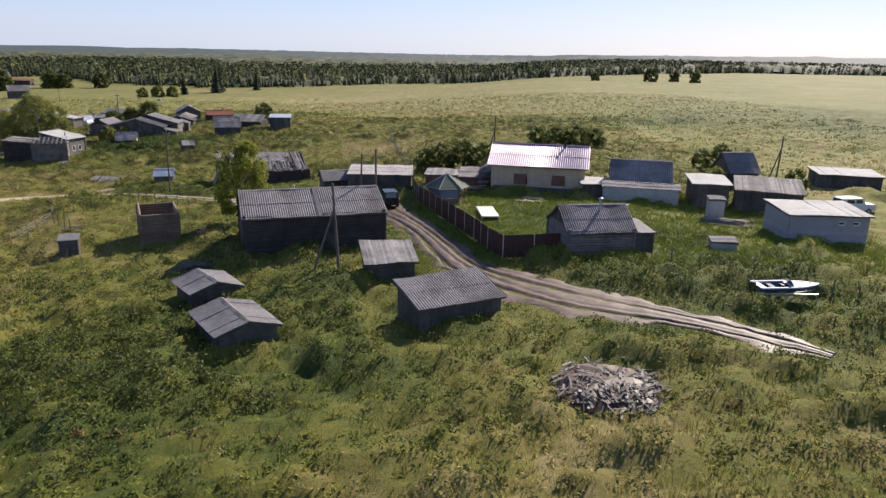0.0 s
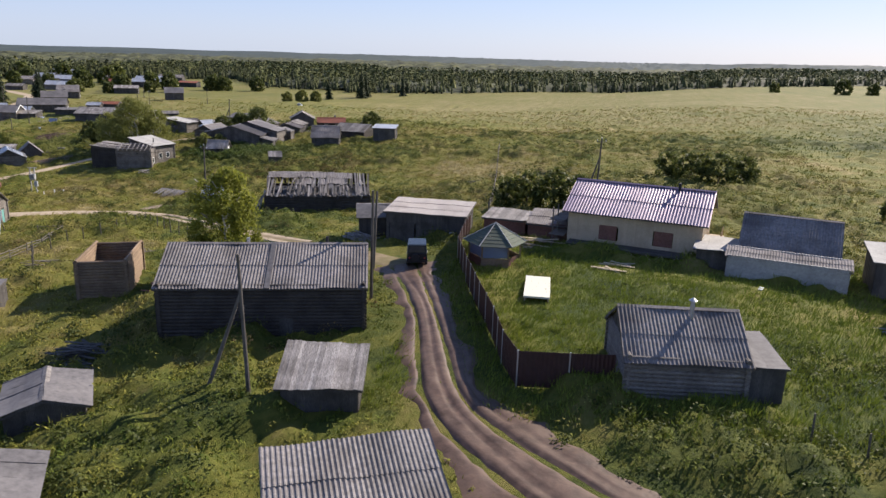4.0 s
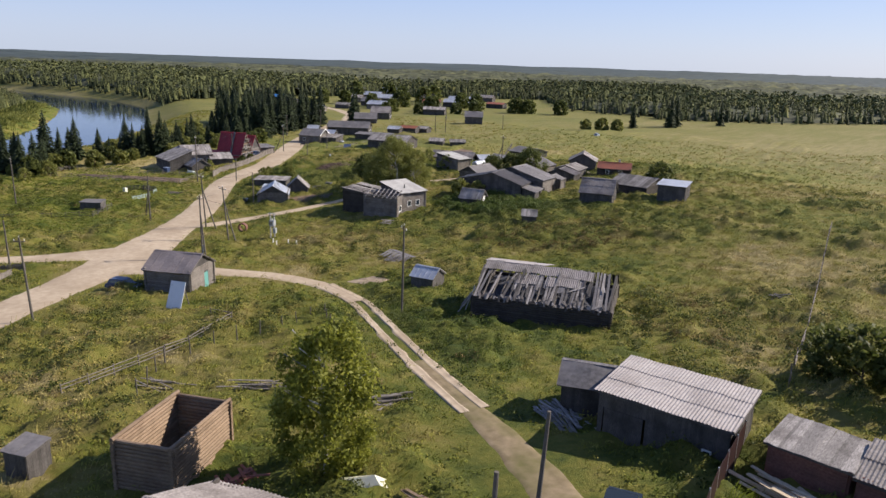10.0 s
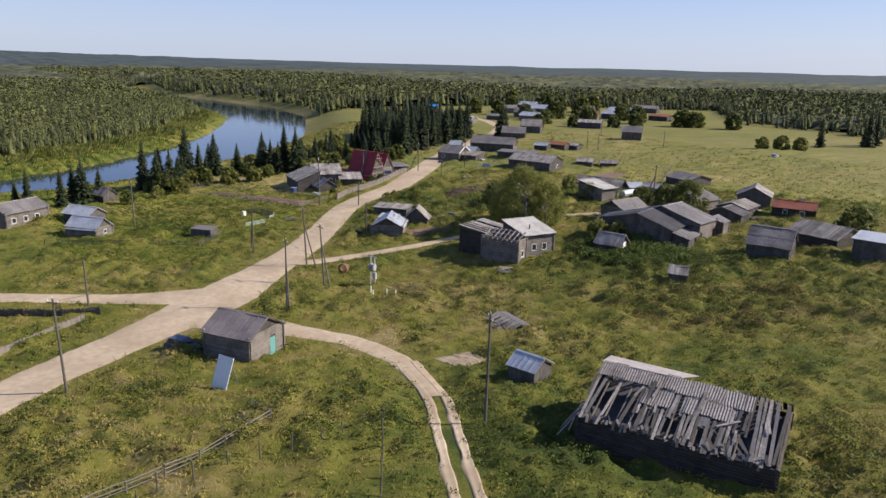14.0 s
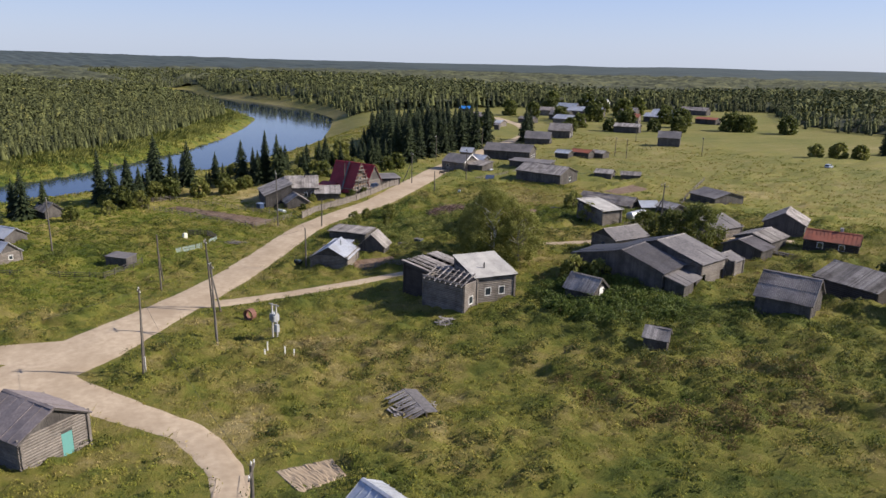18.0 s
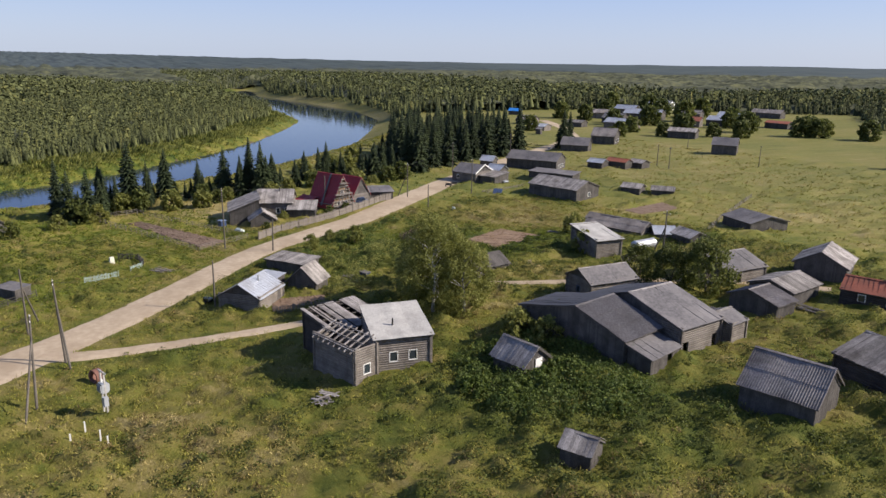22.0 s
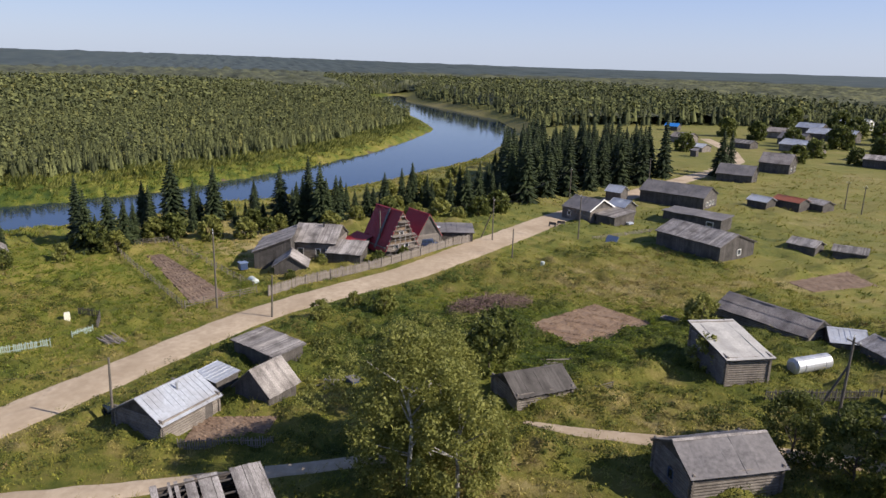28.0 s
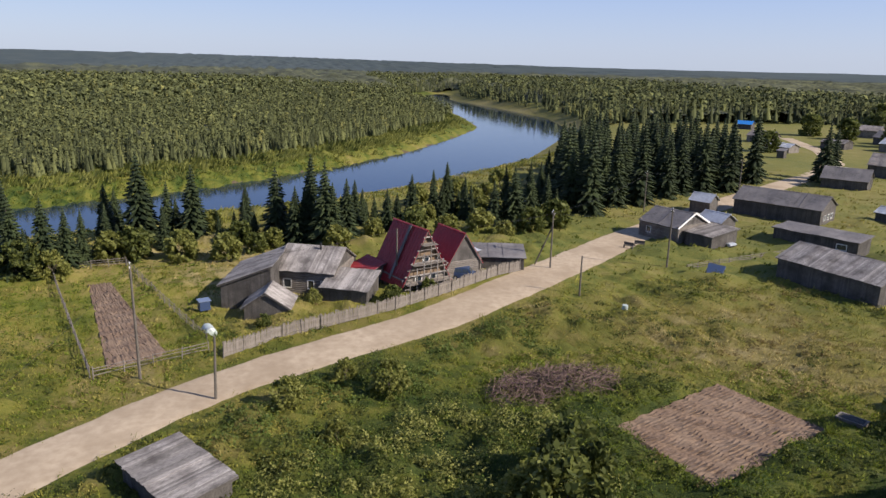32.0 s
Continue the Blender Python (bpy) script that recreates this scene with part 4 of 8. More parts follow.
                    part("batten", bt, "board", self.ob)
            else:
                tagged(part("roof_slope", b, mat, self.ob), kind="stuff")
            bg = Build()
            for x in (-L / 2 + 0.02, L / 2 - 0.02):
                bg.beam(m @ Vector((x, 0.02, -0.09)), m @ Vector((x, S - 0.02, -0.09)), 0.04, 0.14)
            bg.beam(m @ Vector((-L / 2 + 0.05, 0.05, -0.09)), m @ Vector((L / 2 - 0.05, 0.05, -0.09)), 0.05, 0.12)
            part("fascia", bg, "board", self.ob)
        if self.roof == "gable":
            b = Build()
            for s in (-1, 1):
                b.plate((-L / 2, self.ridge, self.rz + 0.115), (L / 2, self.ridge, self.rz + 0.115), (L / 2, self.ridge + s * 0.2, self.rz + 0.02), (-L / 2, self.ridge + s * 0.2, self.rz + 0.02), 0.015 * -s)
            part("ridge_cap", b, cover if cover not in ("felt", "darkfelt") else "plankroof", self.ob)

    def fill(self, o):
        w, u, z0, wd, ht, kind = o[:6]
        col = o[6] if len(o) > 6 else "white"
        m, _ = self.frame_of(w)

        def B(x0, y0, z0_, x1, y1, z1, bld):
            bld.box(x0, y0, z0_, x1, y1, z1, m)

        if kind == "window":
            f = Build()
            t = 0.09
            for x0, x1, a, e in ((u - wd / 2 - t, u + wd / 2 + t, z0 - t, z0), (u - wd / 2 - t, u + wd / 2 + t, z0 + ht, z0 + ht + t), (u - wd / 2 - t, u - wd / 2, z0, z0 + ht), (u + wd / 2, u + wd / 2 + t, z0, z0 + ht)):
                B(x0, -0.12, a, x1, 0.17 if self_style_log(self) else 0.05, e, f)
            fr = part("window_frame", f, col, self.ob)
            g = Build()
            B(u - wd / 2, -0.06, z0, u + wd / 2, -0.04, z0 + ht, g)
            part("pane", g, "glass", fr)
            s = Build()
            B(u - 0.025, -0.05, z0, u + 0.025, 0.0, z0 + ht, s)
            B(u - wd / 2, -0.05, z0 + ht * 0.62, u - 0.03, 0.0, z0 + ht * 0.62 + 0.05, s)
            B(u + 0.03, -0.05, z0 + ht * 0.62, u + wd / 2, 0.0, z0 + ht * 0.62 + 0.05, s)
            part("glazing_bar", s, col, fr)
        elif kind in ("door", "gate"):
            n = max(3, int(wd / 0.2))
            mat = col if len(o) > 6 else "board"
            f = Build()
            B(u - wd / 2 + 0.01, -0.075, z0 + 0.01, u + wd / 2 - 0.01, -0.052, z0 + ht - 0.01, f)
            dr = part("door", f, mat, self.ob)
            for k in range(n):
                f = Build()
                B(u - wd / 2 + wd * k / n, -0.05, z0, u - wd / 2 + wd * (k + 1) / n - 0.008, -0.02 + self.r.uniform(0, 0.008), z0 + ht, f)
                part("plank", f, mat, dr)
            for q in (0.2, 0.75):
                f = Build()
                B(u - wd / 2 + 0.04, -0.01, z0 + ht * q, u + wd / 2 - 0.04, 0.018, z0 + ht * q + 0.1, f)
                part("ledge", f, mat, dr)
            h = Build()
            B(u + wd / 2 - 0.15, 0.0, z0 + 0.95, u + wd / 2 - 0.11, 0.05, z0 + 1.1, h)
            part("handle", h, "steel", dr)
        elif kind == "panel":
            f = Build()
            B(u - wd / 2, -0.05, z0, u + wd / 2, 0.012, z0 + ht, f)
            part("shutter", f, col, self.ob)

    def pipe(self, x, y, ht=0.9, r=0.09, mat="steel", cap=True):
        b = Build()
        z = self.top(x, y)
        b.tube((x, y, z - 0.25), (x, y, z + ht), r, r, 10)
        p = part("stovepipe", b, mat, self.ob)
        if cap:
            c = Build()
            c.tube((x, y, z + ht + 0.06), (x, y, z + ht + 0.2), r * 2.0, r * 0.3, 10)
            c.tube((x, y, z + ht - 0.02), (x, y, z + ht + 0.07), r * 0.5, r * 0.5, 6)
            part("pipe_cap", c, mat, self.ob)
        return p

    def chimney(self, x, y, ht=0.9, w=0.5, mat="brick"):
        b = Build()
        z = self.top(x, y) - 0.3
        k = 0
        while k * 0.09 < ht + 0.3:
            j = 0.006 * (k % 2)
            b.box(x - w / 2 + j, y - w / 2 + j, z + k * 0.09, x + w / 2 - j, y + w / 2 - j, z + k * 0.09 + 0.084)
            k += 1
        b.box(x - w / 2 - 0.05, y - w / 2 - 0.05, z + k * 0.09, x + w / 2 + 0.05, y + w / 2 + 0.05, z + k * 0.09 + 0.09)
        return part("chimney", b, mat, self.ob)


def self_style_log(h):
    return h.style == "log"


def eave(ax, ay, bx, by, W, run=None):
    """Plan of a house from its front eave, a to b with the house to the left of that line: cx, cy, yaw, L, W, ridge."""
    L = math.hypot(bx - ax, by - ay)
    ux, uy = (bx - ax) / L, (by - ay) / L
    run = W / 2 if run is None else run
    return dict(cx=(ax + bx) / 2 - uy * W / 2, cy=(ay + by) / 2 + ux * W / 2, yaw=math.degrees(math.atan2(uy, ux)), L=L, W=W, ridge=run - W / 2)


def pole(x, y, h, label="weathered wooden utility pole with crossarm", lean=(0, 0), brace=None, arm=1.2, yaw=0.0, stub=False, group="utility poles"):
    z = gz(x, y)
    e = thing("utility_pole", label, "utility pole", x, y, z - 0.3, yaw, group)
    b = Build()
    top = (lean[0], lean[1], h + 0.3)
    b.tube((0, 0, 0), top, 0.14, 0.09, 8)
    part("post", b, "pole", e)
    if brace:
        c = Build()
        c.tube((brace[0], brace[1], 0), (lean[0] * 0.75, lean[1] * 0.75, (h + 0.3) * 0.75), 0.12, 0.09, 8)
        part("brace", c, "pole", e)
    if stub:
        c = Build()
        c.beam((0.2, 0, 0), (0.2 + lean[0] * 0.25, lean[1] * 0.25, 2.3), 0.18)
        part("stub", c, "concrete", e)
    if arm:
        c = Build()
        c.beam((lean[0] - arm / 2, lean[1], h - 0.1), (lean[0] + arm / 2, lean[1], h - 0.1), 0.09)
        part("crossarm", c, "pole", e)
        for k in (-1, 0, 1):
            i = Build()
            x0 = lean[0] + k * (arm / 2 - 0.08) if k else lean[0]
            z0 = h - 0.05 if k else h + 0.3
            i.tube((x0, lean[1], z0), (x0, lean[1], z0 + 0.16), 0.015, 0.015, 6)
            i.tube((x0, lean[1], z0 + 0.1), (x0, lean[1], z0 + 0.22), 0.05, 0.03, 8)
            part("insulator", i, "white", e)
    return e


def wire(pts, sag=0.5, r=0.012, name="power_line"):
    """A thin slack cable between points."""
    o = Vector(pts[0])
    line = [Vector((0, 0, 0))]
    for a, c in zip(pts, pts[1:]):
        a, c = Vector(a) - o, Vector(c) - o
        n = 10
        line += [a.lerp(c, k / n) - Vector((0, 0, sag * 4 * (k / n) * (1 - k / n))) for k in range(1, n + 1)]
    side = Vector((line[-1].y, -line[-1].x, 0)).normalized() * r
    b = Build()
    b.v = [tuple(p + d) for p in line for d in (side, -side * 0.5 + Vector((0, 0, r)), -side * 0.5 - Vector((0, 0, r)))]
    b.f = [(3 * k + q, 3 * k + (q + 1) % 3, 3 * k + 3 + (q + 1) % 3, 3 * k + 3 + q) for k in range(len(line) - 1) for q in range(3)]
    ob = new(name, mesh_of(name, b.v, b.f, "black"))
    ob.location = o
    return tagged(ob, "thin dark overhead cable between poles", "cable", "overhead cables")


def fence(name, label, pts, kind="picket", h=1.2, mat="fencewood", seed=0, gap=0.0):
    """A fence along a line: posts, and pickets, boards or rails, each a piece of its own."""
    r = random.Random(seed + 5)
    x0, y0 = pts[0]
    e = thing(name, label, "fence", x0, y0, gz(x0, y0))
    z00 = gz(x0, y0)
    post_me = Build().tube((0, 0, -0.3), (0, 0, h + 0.12), 0.06, 0.05, 7)
    post_me = mesh_of("post", post_me.v, post_me.f, mat)
    pk = []
    for k in range(3):
        b = Build()
        hh = h * (0.92 + 0.07 * k)
        b.add([(-0.06, -0.012, 0.08), (0.06, -0.012, 0.08), (0.06, 0.012, 0.08), (-0.06, 0.012, 0.08), (-0.055, -0.012, hh), (0.05, -0.012, hh + 0.04), (0.05, 0.012, hh + 0.04), (-0.055, 0.012, hh)],
              [(3, 2, 1, 0), (4, 5, 6, 7), (0, 1, 5, 4), (1, 2, 6, 5), (2, 3, 7, 6), (3, 0, 4, 7)])
        pk.append(mesh_of("picket", b.v, b.f, mat))

    def put(nm, me, m):
        ob = new(nm, me)
        ob.parent = e
        ob.matrix_local = Matrix.Translation((-x0, -y0, -z00)) @ m
        return ob

    for (ax, ay), (bx, by) in zip(pts, pts[1:]):
        n = max(1, round(math.hypot(bx - ax, by - ay) / 2.3))
        ang = math.atan2(by - ay, bx - ax)
        for k in range(n):
            px, py = ax + (bx - ax) * k / n, ay + (by - ay) * k / n
            qx, qy = ax + (bx - ax) * (k + 1) / n, ay + (by - ay) * (k + 1) / n
            pz, qz = gz(px, py), gz(qx, qy)
            put("post", post_me, pose(px, py, pz, r.uniform(-4, 4), r.uniform(-4, 4), 0))
            if r.random() < gap:
                continue
            levels = {"picket": (0.35, 0.85), "board": (0.3, 0.8), "rail": (0.35, 0.65, 0.95), "wire": ()}[kind]
            rb = Build()
            for lv in levels:
                j0, j1 = r.uniform(-0.06, 0.06), r.uniform(-0.06, 0.06)
                rb.tube((px - x0, py - y0, pz - z00 + h * lv + j0), (qx - x0, qy - y0, qz - z00 + h * lv + j1), 0.04, 0.035, 6)
            if levels:
                part("rail", rb, mat, e)
            if kind == "board":
                w = 0.15
            elif kind == "picket":
                w = 0.2
            else:
                continue
            sp = math.hypot(qx - px, qy - py)
            cnt = int(sp / w)
            if kind == "board":
                for i in range(cnt):
                    t = (i + 0.5) / cnt
                    bb = pk[r.randrange(3)]
                    put("board", bb, Matrix.Translation((px + (qx - px) * t - 0.05 * math.sin(ang), py + (qy - py) * t + 0.05 * math.cos(ang), pz + (qz - pz) * t)) @ Matrix.Rotation(ang, 4, "Z") @ Matrix.Rotation(r.uniform(-0.03, 0.03), 4, "Y") @ Matrix.Diagonal((w / 0.115, 1, r.uniform(0.93, 1.06), 1)))
            else:
                for i in range(cnt):
                    if r.random() < 0.06:
                        continue
                    t = (i + 0.5) / cnt
                    put("picket", pk[r.randrange(3)], Matrix.Translation((px + (qx - px) * t - 0.05 * math.sin(ang), py + (qy - py) * t + 0.05 * math.cos(ang), pz + (qz - pz) * t)) @ Matrix.Rotation(ang, 4, "Z") @ Matrix.Rotation(r.uniform(-0.06, 0.06), 4, "Y"))
    qx, qy = pts[-1]
    put("post", post_me, pose(qx, qy, gz(qx, qy), 2, 1, 0))
    return e


# ---- around the muddy lane ----
WIN = "window"
barn = House("long_barn", "long dark log barn with corrugated grey sheet roof", "barn", -12.5, 69.9, 18.3, 13.2, 8.2, 10.1, 11.85, wall="darklog", style="log", cover="slate", openings=[(0, 1.5, 0.3, 0.9, 1.9, "door"), (1, 0.5, 1.2, 0.7, 0.8, WIN)], seed=1, near=True)
barn.pipe(-1.5, 0.4, 0.5, 0.12, "steel", False)
barn.pipe(4.0, 0.3, 0.6, 0.10, "black", False)
b = Build()
b.beam((0.35, -4.45, barn.h - 0.05), (0.35, -0.1, barn.rz + 0.13), 0.35, 0.03)
part("flashing", b, "felt", barn.ob, "torn felt strip over the joint of two roofs")
cabin = House("log_cabin_frame", "unfinished roofless cabin of fresh timber logs", "log cabin", -30.2, 75.9, 24, 3.7, 6.0, 8.2, 8.2, roof="flat", wall="newlog", style="log", bare=True, seed=2, near=True)
newh = House("new_house", "unfinished house with sheathed walls and pinkish profiled steel roof", "house", 13.9, 93.9, -12, 11.8, 8.6, 11.75, 13.75, wall="ply", style="plank", cover="pinktin", over=0.6, side_over=0.5, openings=[(0, -2.2, 1.75, 1.6, 1.35, "panel", "brick"), (0, 2.7, 1.75, 1.6, 1.35, "panel", "brick"), (0, -3.0, 0.25, 1.0, 0.8, WIN), (0, -0.4, 0.25, 1.0, 0.8, WIN), (0, 2.6, 0.25, 1.0, 0.8, WIN)], seed=3)
newh.pipe(3.2, -0.3, 0.7, 0.13, "black", False)
# gallery with crossed braces before the new house, and scaffolding at its end
for k in range(8):
    b = Build()
    x = -5.2 + k * 1.35
    b.beam((x, -6.0, 0.1), (x + 1.25, -6.0, 1.35), 0.07)
    part("brace", b, "ply", newh.ob)
    b = Build()
    b.beam((x + 1.25, -6.06, 0.1), (x, -6.06, 1.35), 0.07)
    part("brace", b, "ply", newh.ob)
b = Build()
b.box(-5.6, -6.1, 1.38, 5.8, -4.35, 1.46)
b.beam((-5.6, -6.0, 1.32), (5.8, -6.0, 1.32), 0.09)
part("gallery_floor", b, "board", newh.ob, "grey plank gallery floor")
for k in range(5):
    b = Build()
    b.beam((-7.4 + 0.02 * k, -4.2 + k * 1.7, 0), (-7.4, -4.2 + k * 1.7, 4.2), 0.1)
    part("scaffold_post", b, "fencewood", newh.ob)
b = Build()
for z in (1.6, 3.0):
    b.box(-7.7, -4.4, z, -6.3, 2.8, z + 0.05)
part("scaffold_deck", b, "fencewood", newh.ob)
for k in range(2):
    b = Build()
    b.beam((-7.45, -4.2 + k * 3.4, 0.2), (-7.45, -0.8 + k * 3.4, 3.0), 0.06)
    part("scaffold_brace", b, "fencewood", newh.ob)
b = Build()
b.box(6.0, -3.6, 1.5, 7.3, 4.0, 1.62)
part("balcony_floor", b, "ply", newh.ob, "pale new balcony boards")
for k in range(4):
    b = Build()
    b.beam((7.15, -3.5 + k * 2.4, -0.1), (7.15, -3.5 + k * 2.4, 2.5), 0.1)
    part("balcony_post", b, "ply", newh.ob)
cot = House("cottage", "small log cottage with wavy grey sheet roof", "cottage", 14.5, 64.2, 9, 6.0, 6.0, 10.2, 11.95, wall="log", style="log", cover="slate", seed=4, near=True)
cot.pipe(0.6, -0.6, 1.0, 0.12, "steel")
House("lean_to", "small board lean-to with flat grey roof beside a cottage", "lean-to", 18.7, 64.3, 9, 1.9, 4.2, 9.9, 10.1, roof="mono", wall="board", cover="felt", seed=44, over=0.15, side_over=0.1)
House("shed", "low board shed with wavy grey sheet roof in the grass", "shed", 1.2, 49.0, 28, 6.6, 3.6, 8.25, 9.1, roof="mono", wall="board", cover="slate", seed=5)
House("shed", "small board shed with striped plank roof", "shed", -3.9, 58.5, 13, 4.0, 3.2, 8.25, 9.05, roof="mono", wall="board", cover="plankroof", seed=6, near=True)
House("shed", "grey plank shed with a felt saddle roof", "shed", -13.5, 45.6, -55, 5.0, 3.9, 7.45, 8.0, wall="board", cover="felt", seed=7)
House("shed", "small grey shed with a pale saddle roof beside another shed", "shed", -18.2, 54.7, -52, 3.8, 3.7, 6.9, 7.45, wall="board", cover="felt", seed=8)
House("shed", "little plank shed with pale door leaning in the grass", "shed", -37.2, 70.3, 20, 1.7, 1.7, 6.1, 6.3, roof="mono", wall="board", cover="felt", seed=9, over=0.1, side_over=0.1)
gar = House("garage", "long low garage with wavy pale roof and board gate", "garage", -7.5, 97.5, 1, 8.2, 5.4, 9.2, 9.55, roof="mono", wall="board", cover="paleslate", openings=[(0, -2.4, 0.2, 2.6, 2.2, "gate", "board"), (0, 2.9, 1.3, 0.4, 0.4, WIN)], seed=9)
House("shed", "old dark shed with torn felt roof beside a garage", "shed", -14.0, 98.6, 20, 3.6, 3.6, 8.1, 9.0, wall="board", cover="felt", seed=19)
House("brick_shed", "low brick shed with flat slab roof", "shed", 1.0, 96.0, -6, 4.0, 3.2, 9.4, 9.6, roof="mono", wall="brick", style="brick", cover="plankroof", seed=10)
House("brick_shed", "low brick shed with striped sheet roof", "shed", 5.6, 95.4, -6, 4.2, 3.2, 9.3, 10.0, roof="mono", wall="brick", style="brick", cover="slate", seed=11)
House("outbuilding", "grey block outbuilding with dark corrugated roof", "outbuilding", 25.8, 88.6, -13, 7.0, 6.4, 10.4, 12.7, wall="concrete", style="brick", cover="slate", seed=12)
House("porch", "low grey porch with a striped sheet roof along an outbuilding", "porch", 24.8, 84.4, -13, 8.6, 1.6, 10.0, 10.4, roof="mono", wall="concrete", style="brick", cover="slate", seed=18, over=0.15)
House("lean_to", "low dark lean-to with flat pale roof between two houses", "lean-to", 20.4, 88.0, -12, 3.6, 4.0, 10.0, 10.15, roof="mono", wall="board", cover="concrete", seed=43)
House("outbuilding", "dark board outbuilding with grey roof", "outbuilding", 39.3, 82.4, -20, 7.0, 5.5, 10.6, 11.3, roof="mono", wall="board", cover="plankroof", seed=13)
House("outbuilding", "narrow dark outbuilding with flat grey roof", "outbuilding", 33.1, 85.0, -10, 4.0, 5.0, 10.9, 11.2, roof="mono", wall="board", cover="concrete", seed=14)
House("hut", "dark wooden hut with steep roof behind bushes", "hut", 42.2, 99.0, 7, 4.0, 5.0, 10.4, 12.6, wall="board", cover="felt", seed=15)
House("garage", "low shed with flat pale roof on the meadow", "garage", 58.5, 100.2, -12, 8.0, 5.5, 9.9, 10.1, roof="mono", wall="board", cover="concrete", seed=16)
House("garage", "white brick garage with flat pale roof", "garage", 38.7, 70.2, -2, 7.6, 5.6, 10.7, 10.95, roof="mono", wall="whitebrick", style="brick", cover="concrete", openings=[(0, 1.2, 2.1, 0.5, 0.25, WIN), (0, 2.6, 2.1, 0.5, 0.25, WIN)], seed=17)
House("outhouse", "narrow outhouse with striped sheet roof", "outhouse", 31.3, 77.4, -10, 1.6, 1.6, 10.2, 10.35, roof="mono", wall="concrete", cover="slate", seed=47, over=0.12, side_over=0.12)
House("well_house", "little low box with striped sheet roof", "well house", 27.4, 64.9, -10, 2.2, 1.5, 8.6, 8.75, roof="mono", wall="concrete", cover="slate", seed=48, over=0.12, side_over=0.12)

# ---- by the junction ----
shop = House("shop", "grey log shop with hipped felt roof beside the road", "shop", -71.2, 102.3, 27, 5.8, 5.6, 4.1, 5.6, wall="log", style="log", cover="pinkfelt", openings=[(1, 0.9, 0.3, 0.95, 2.0, "door", "teal")], seed=20, near=True)
House("hut", "tiny hut with pale metal roof in tall grass", "hut", -45.8, 119.7, 10, 2.9, 3.0, 4.3, 5.2, wall="board", cover="tin", seed=21, over=0.2, side_over=0.2)
ruin = House("ruined_barn", "collapsing log barn with torn roof of planks and wavy sheets", "barn", -29.3, 119.7, 20, 14.0, 9.6, 5.95, 8.0, wall="darklog", style="log", cover="plankroof", seed=22, near=True, ridge=1.6, over=0.25, bare=True)
r = random.Random(9)
m = Matrix.Translation((0, 1.6, ruin.rz + 0.12)) @ Matrix.Rotation(math.atan2(2.05, 6.4), 4, "X")
x = -7.1
while x < 7.1:
    w = r.uniform(0.16, 0.26)
    if not (-6.6 < x < -3.5 and r.random() < 0.88) and not (4.6 < x < 5.1) and r.random() > 0.06:
        s1 = 6.95 + r.gauss(0, 0.25)
        if r.random() < 0.16 or -4.9 < x < -3.2 and r.random() < 0.4:
            s1 = r.uniform(3.4, 5.6)
        s0 = 1.2 if x < 2.2 else 0.1
        b = Build()
        q = m @ Matrix.Translation((x + w / 2, -s1, r.uniform(-0.03, 0.06))) @ Matrix.Rotation(r.gauss(0, 0.035), 4, "Z") @ Matrix.Rotation(r.gauss(0, 0.012), 4, "X")
        b.box(-w / 2, 0, 0, w / 2, s1 - s0, 0.03, q)
        part("roof_plank", b, ("plankroof", "board", "felt")[min(2, int(r.random() * 3.2))], ruin.ob)
    x += w + r.uniform(0.005, 0.035)
for k in range(9):
    b = corrugated(1.05, 1.75, 0.21, 0.028, 1, r)
    q = m @ Matrix.Translation((-6.6 + k * 1.03, -1.85 + r.uniform(-0.06, 0.06), 0.08 + r.uniform(0, 0.05))) @ Matrix.Rotation(r.uniform(-0.03, 0.03), 4, "Z")
    b.v = [q @ Vector(p) for p in b.v]
    part("roof_sheet", b, "slate", ruin.ob, "wavy grey sheet")
for x, y in ((-2.6, -5.0), (-1.5, -4.8), (0.6, -4.9), (1.7, -4.6), (2.75, -4.7), (3.1, -3.0), (4.1, -3.1), (2.0, -3.0)):
    b = corrugated(1.05, 1.75, 0.21, 0.028, 1, r)
    q = m @ Matrix.Translation((x, y + 1.0, 0.10)) @ Matrix.Rotation(r.uniform(-0.1, 0.1), 4, "Z")
    b.v = [q @ Vector(p) for p in b.v]
    part("roof_sheet", b, "slate", ruin.ob, "wavy grey sheet")
b = Build()
b.plate((-7.3, 1.3, ruin.rz + 0.16), (-1.0, 1.3, ruin.rz + 0.20), (0.2, 3.0, ruin.rz + 0.02), (-7.2, 3.4, ruin.rz - 0.1), 0.03)
part("roof_felt", b, "paleslate", ruin.ob, "pale felt over the ridge")
# dark sheet added under the torn roof so that its gaps look shaded
b = Build()
b.plate((-6.8, -4.6, ruin.h - 0.35), (6.8, -4.6, ruin.h - 0.35), (6.8, 4.6, ruin.h - 0.35), (-6.8, 4.6, ruin.h - 0.35), 0.05)
part("loft_floor", b, "darkfelt", ruin.ob, "added dark sheet that stands for shade in the roof's gaps")
mb = Matrix.Translation((0, 1.6, ruin.rz + 0.05)) @ Matrix.Rotation(-math.atan2(2.05, 3.2), 4, "X")
for k in range(34):
    if r.random() < 0.8:
        b = Build()
        x = -7.0 + k * 0.42
        b.box(x, 0.1, 0, x + 0.3, 3.6 + r.gauss(0, 0.2), 0.03, mb)
        part("roof_plank", b, "board", ruin.ob)
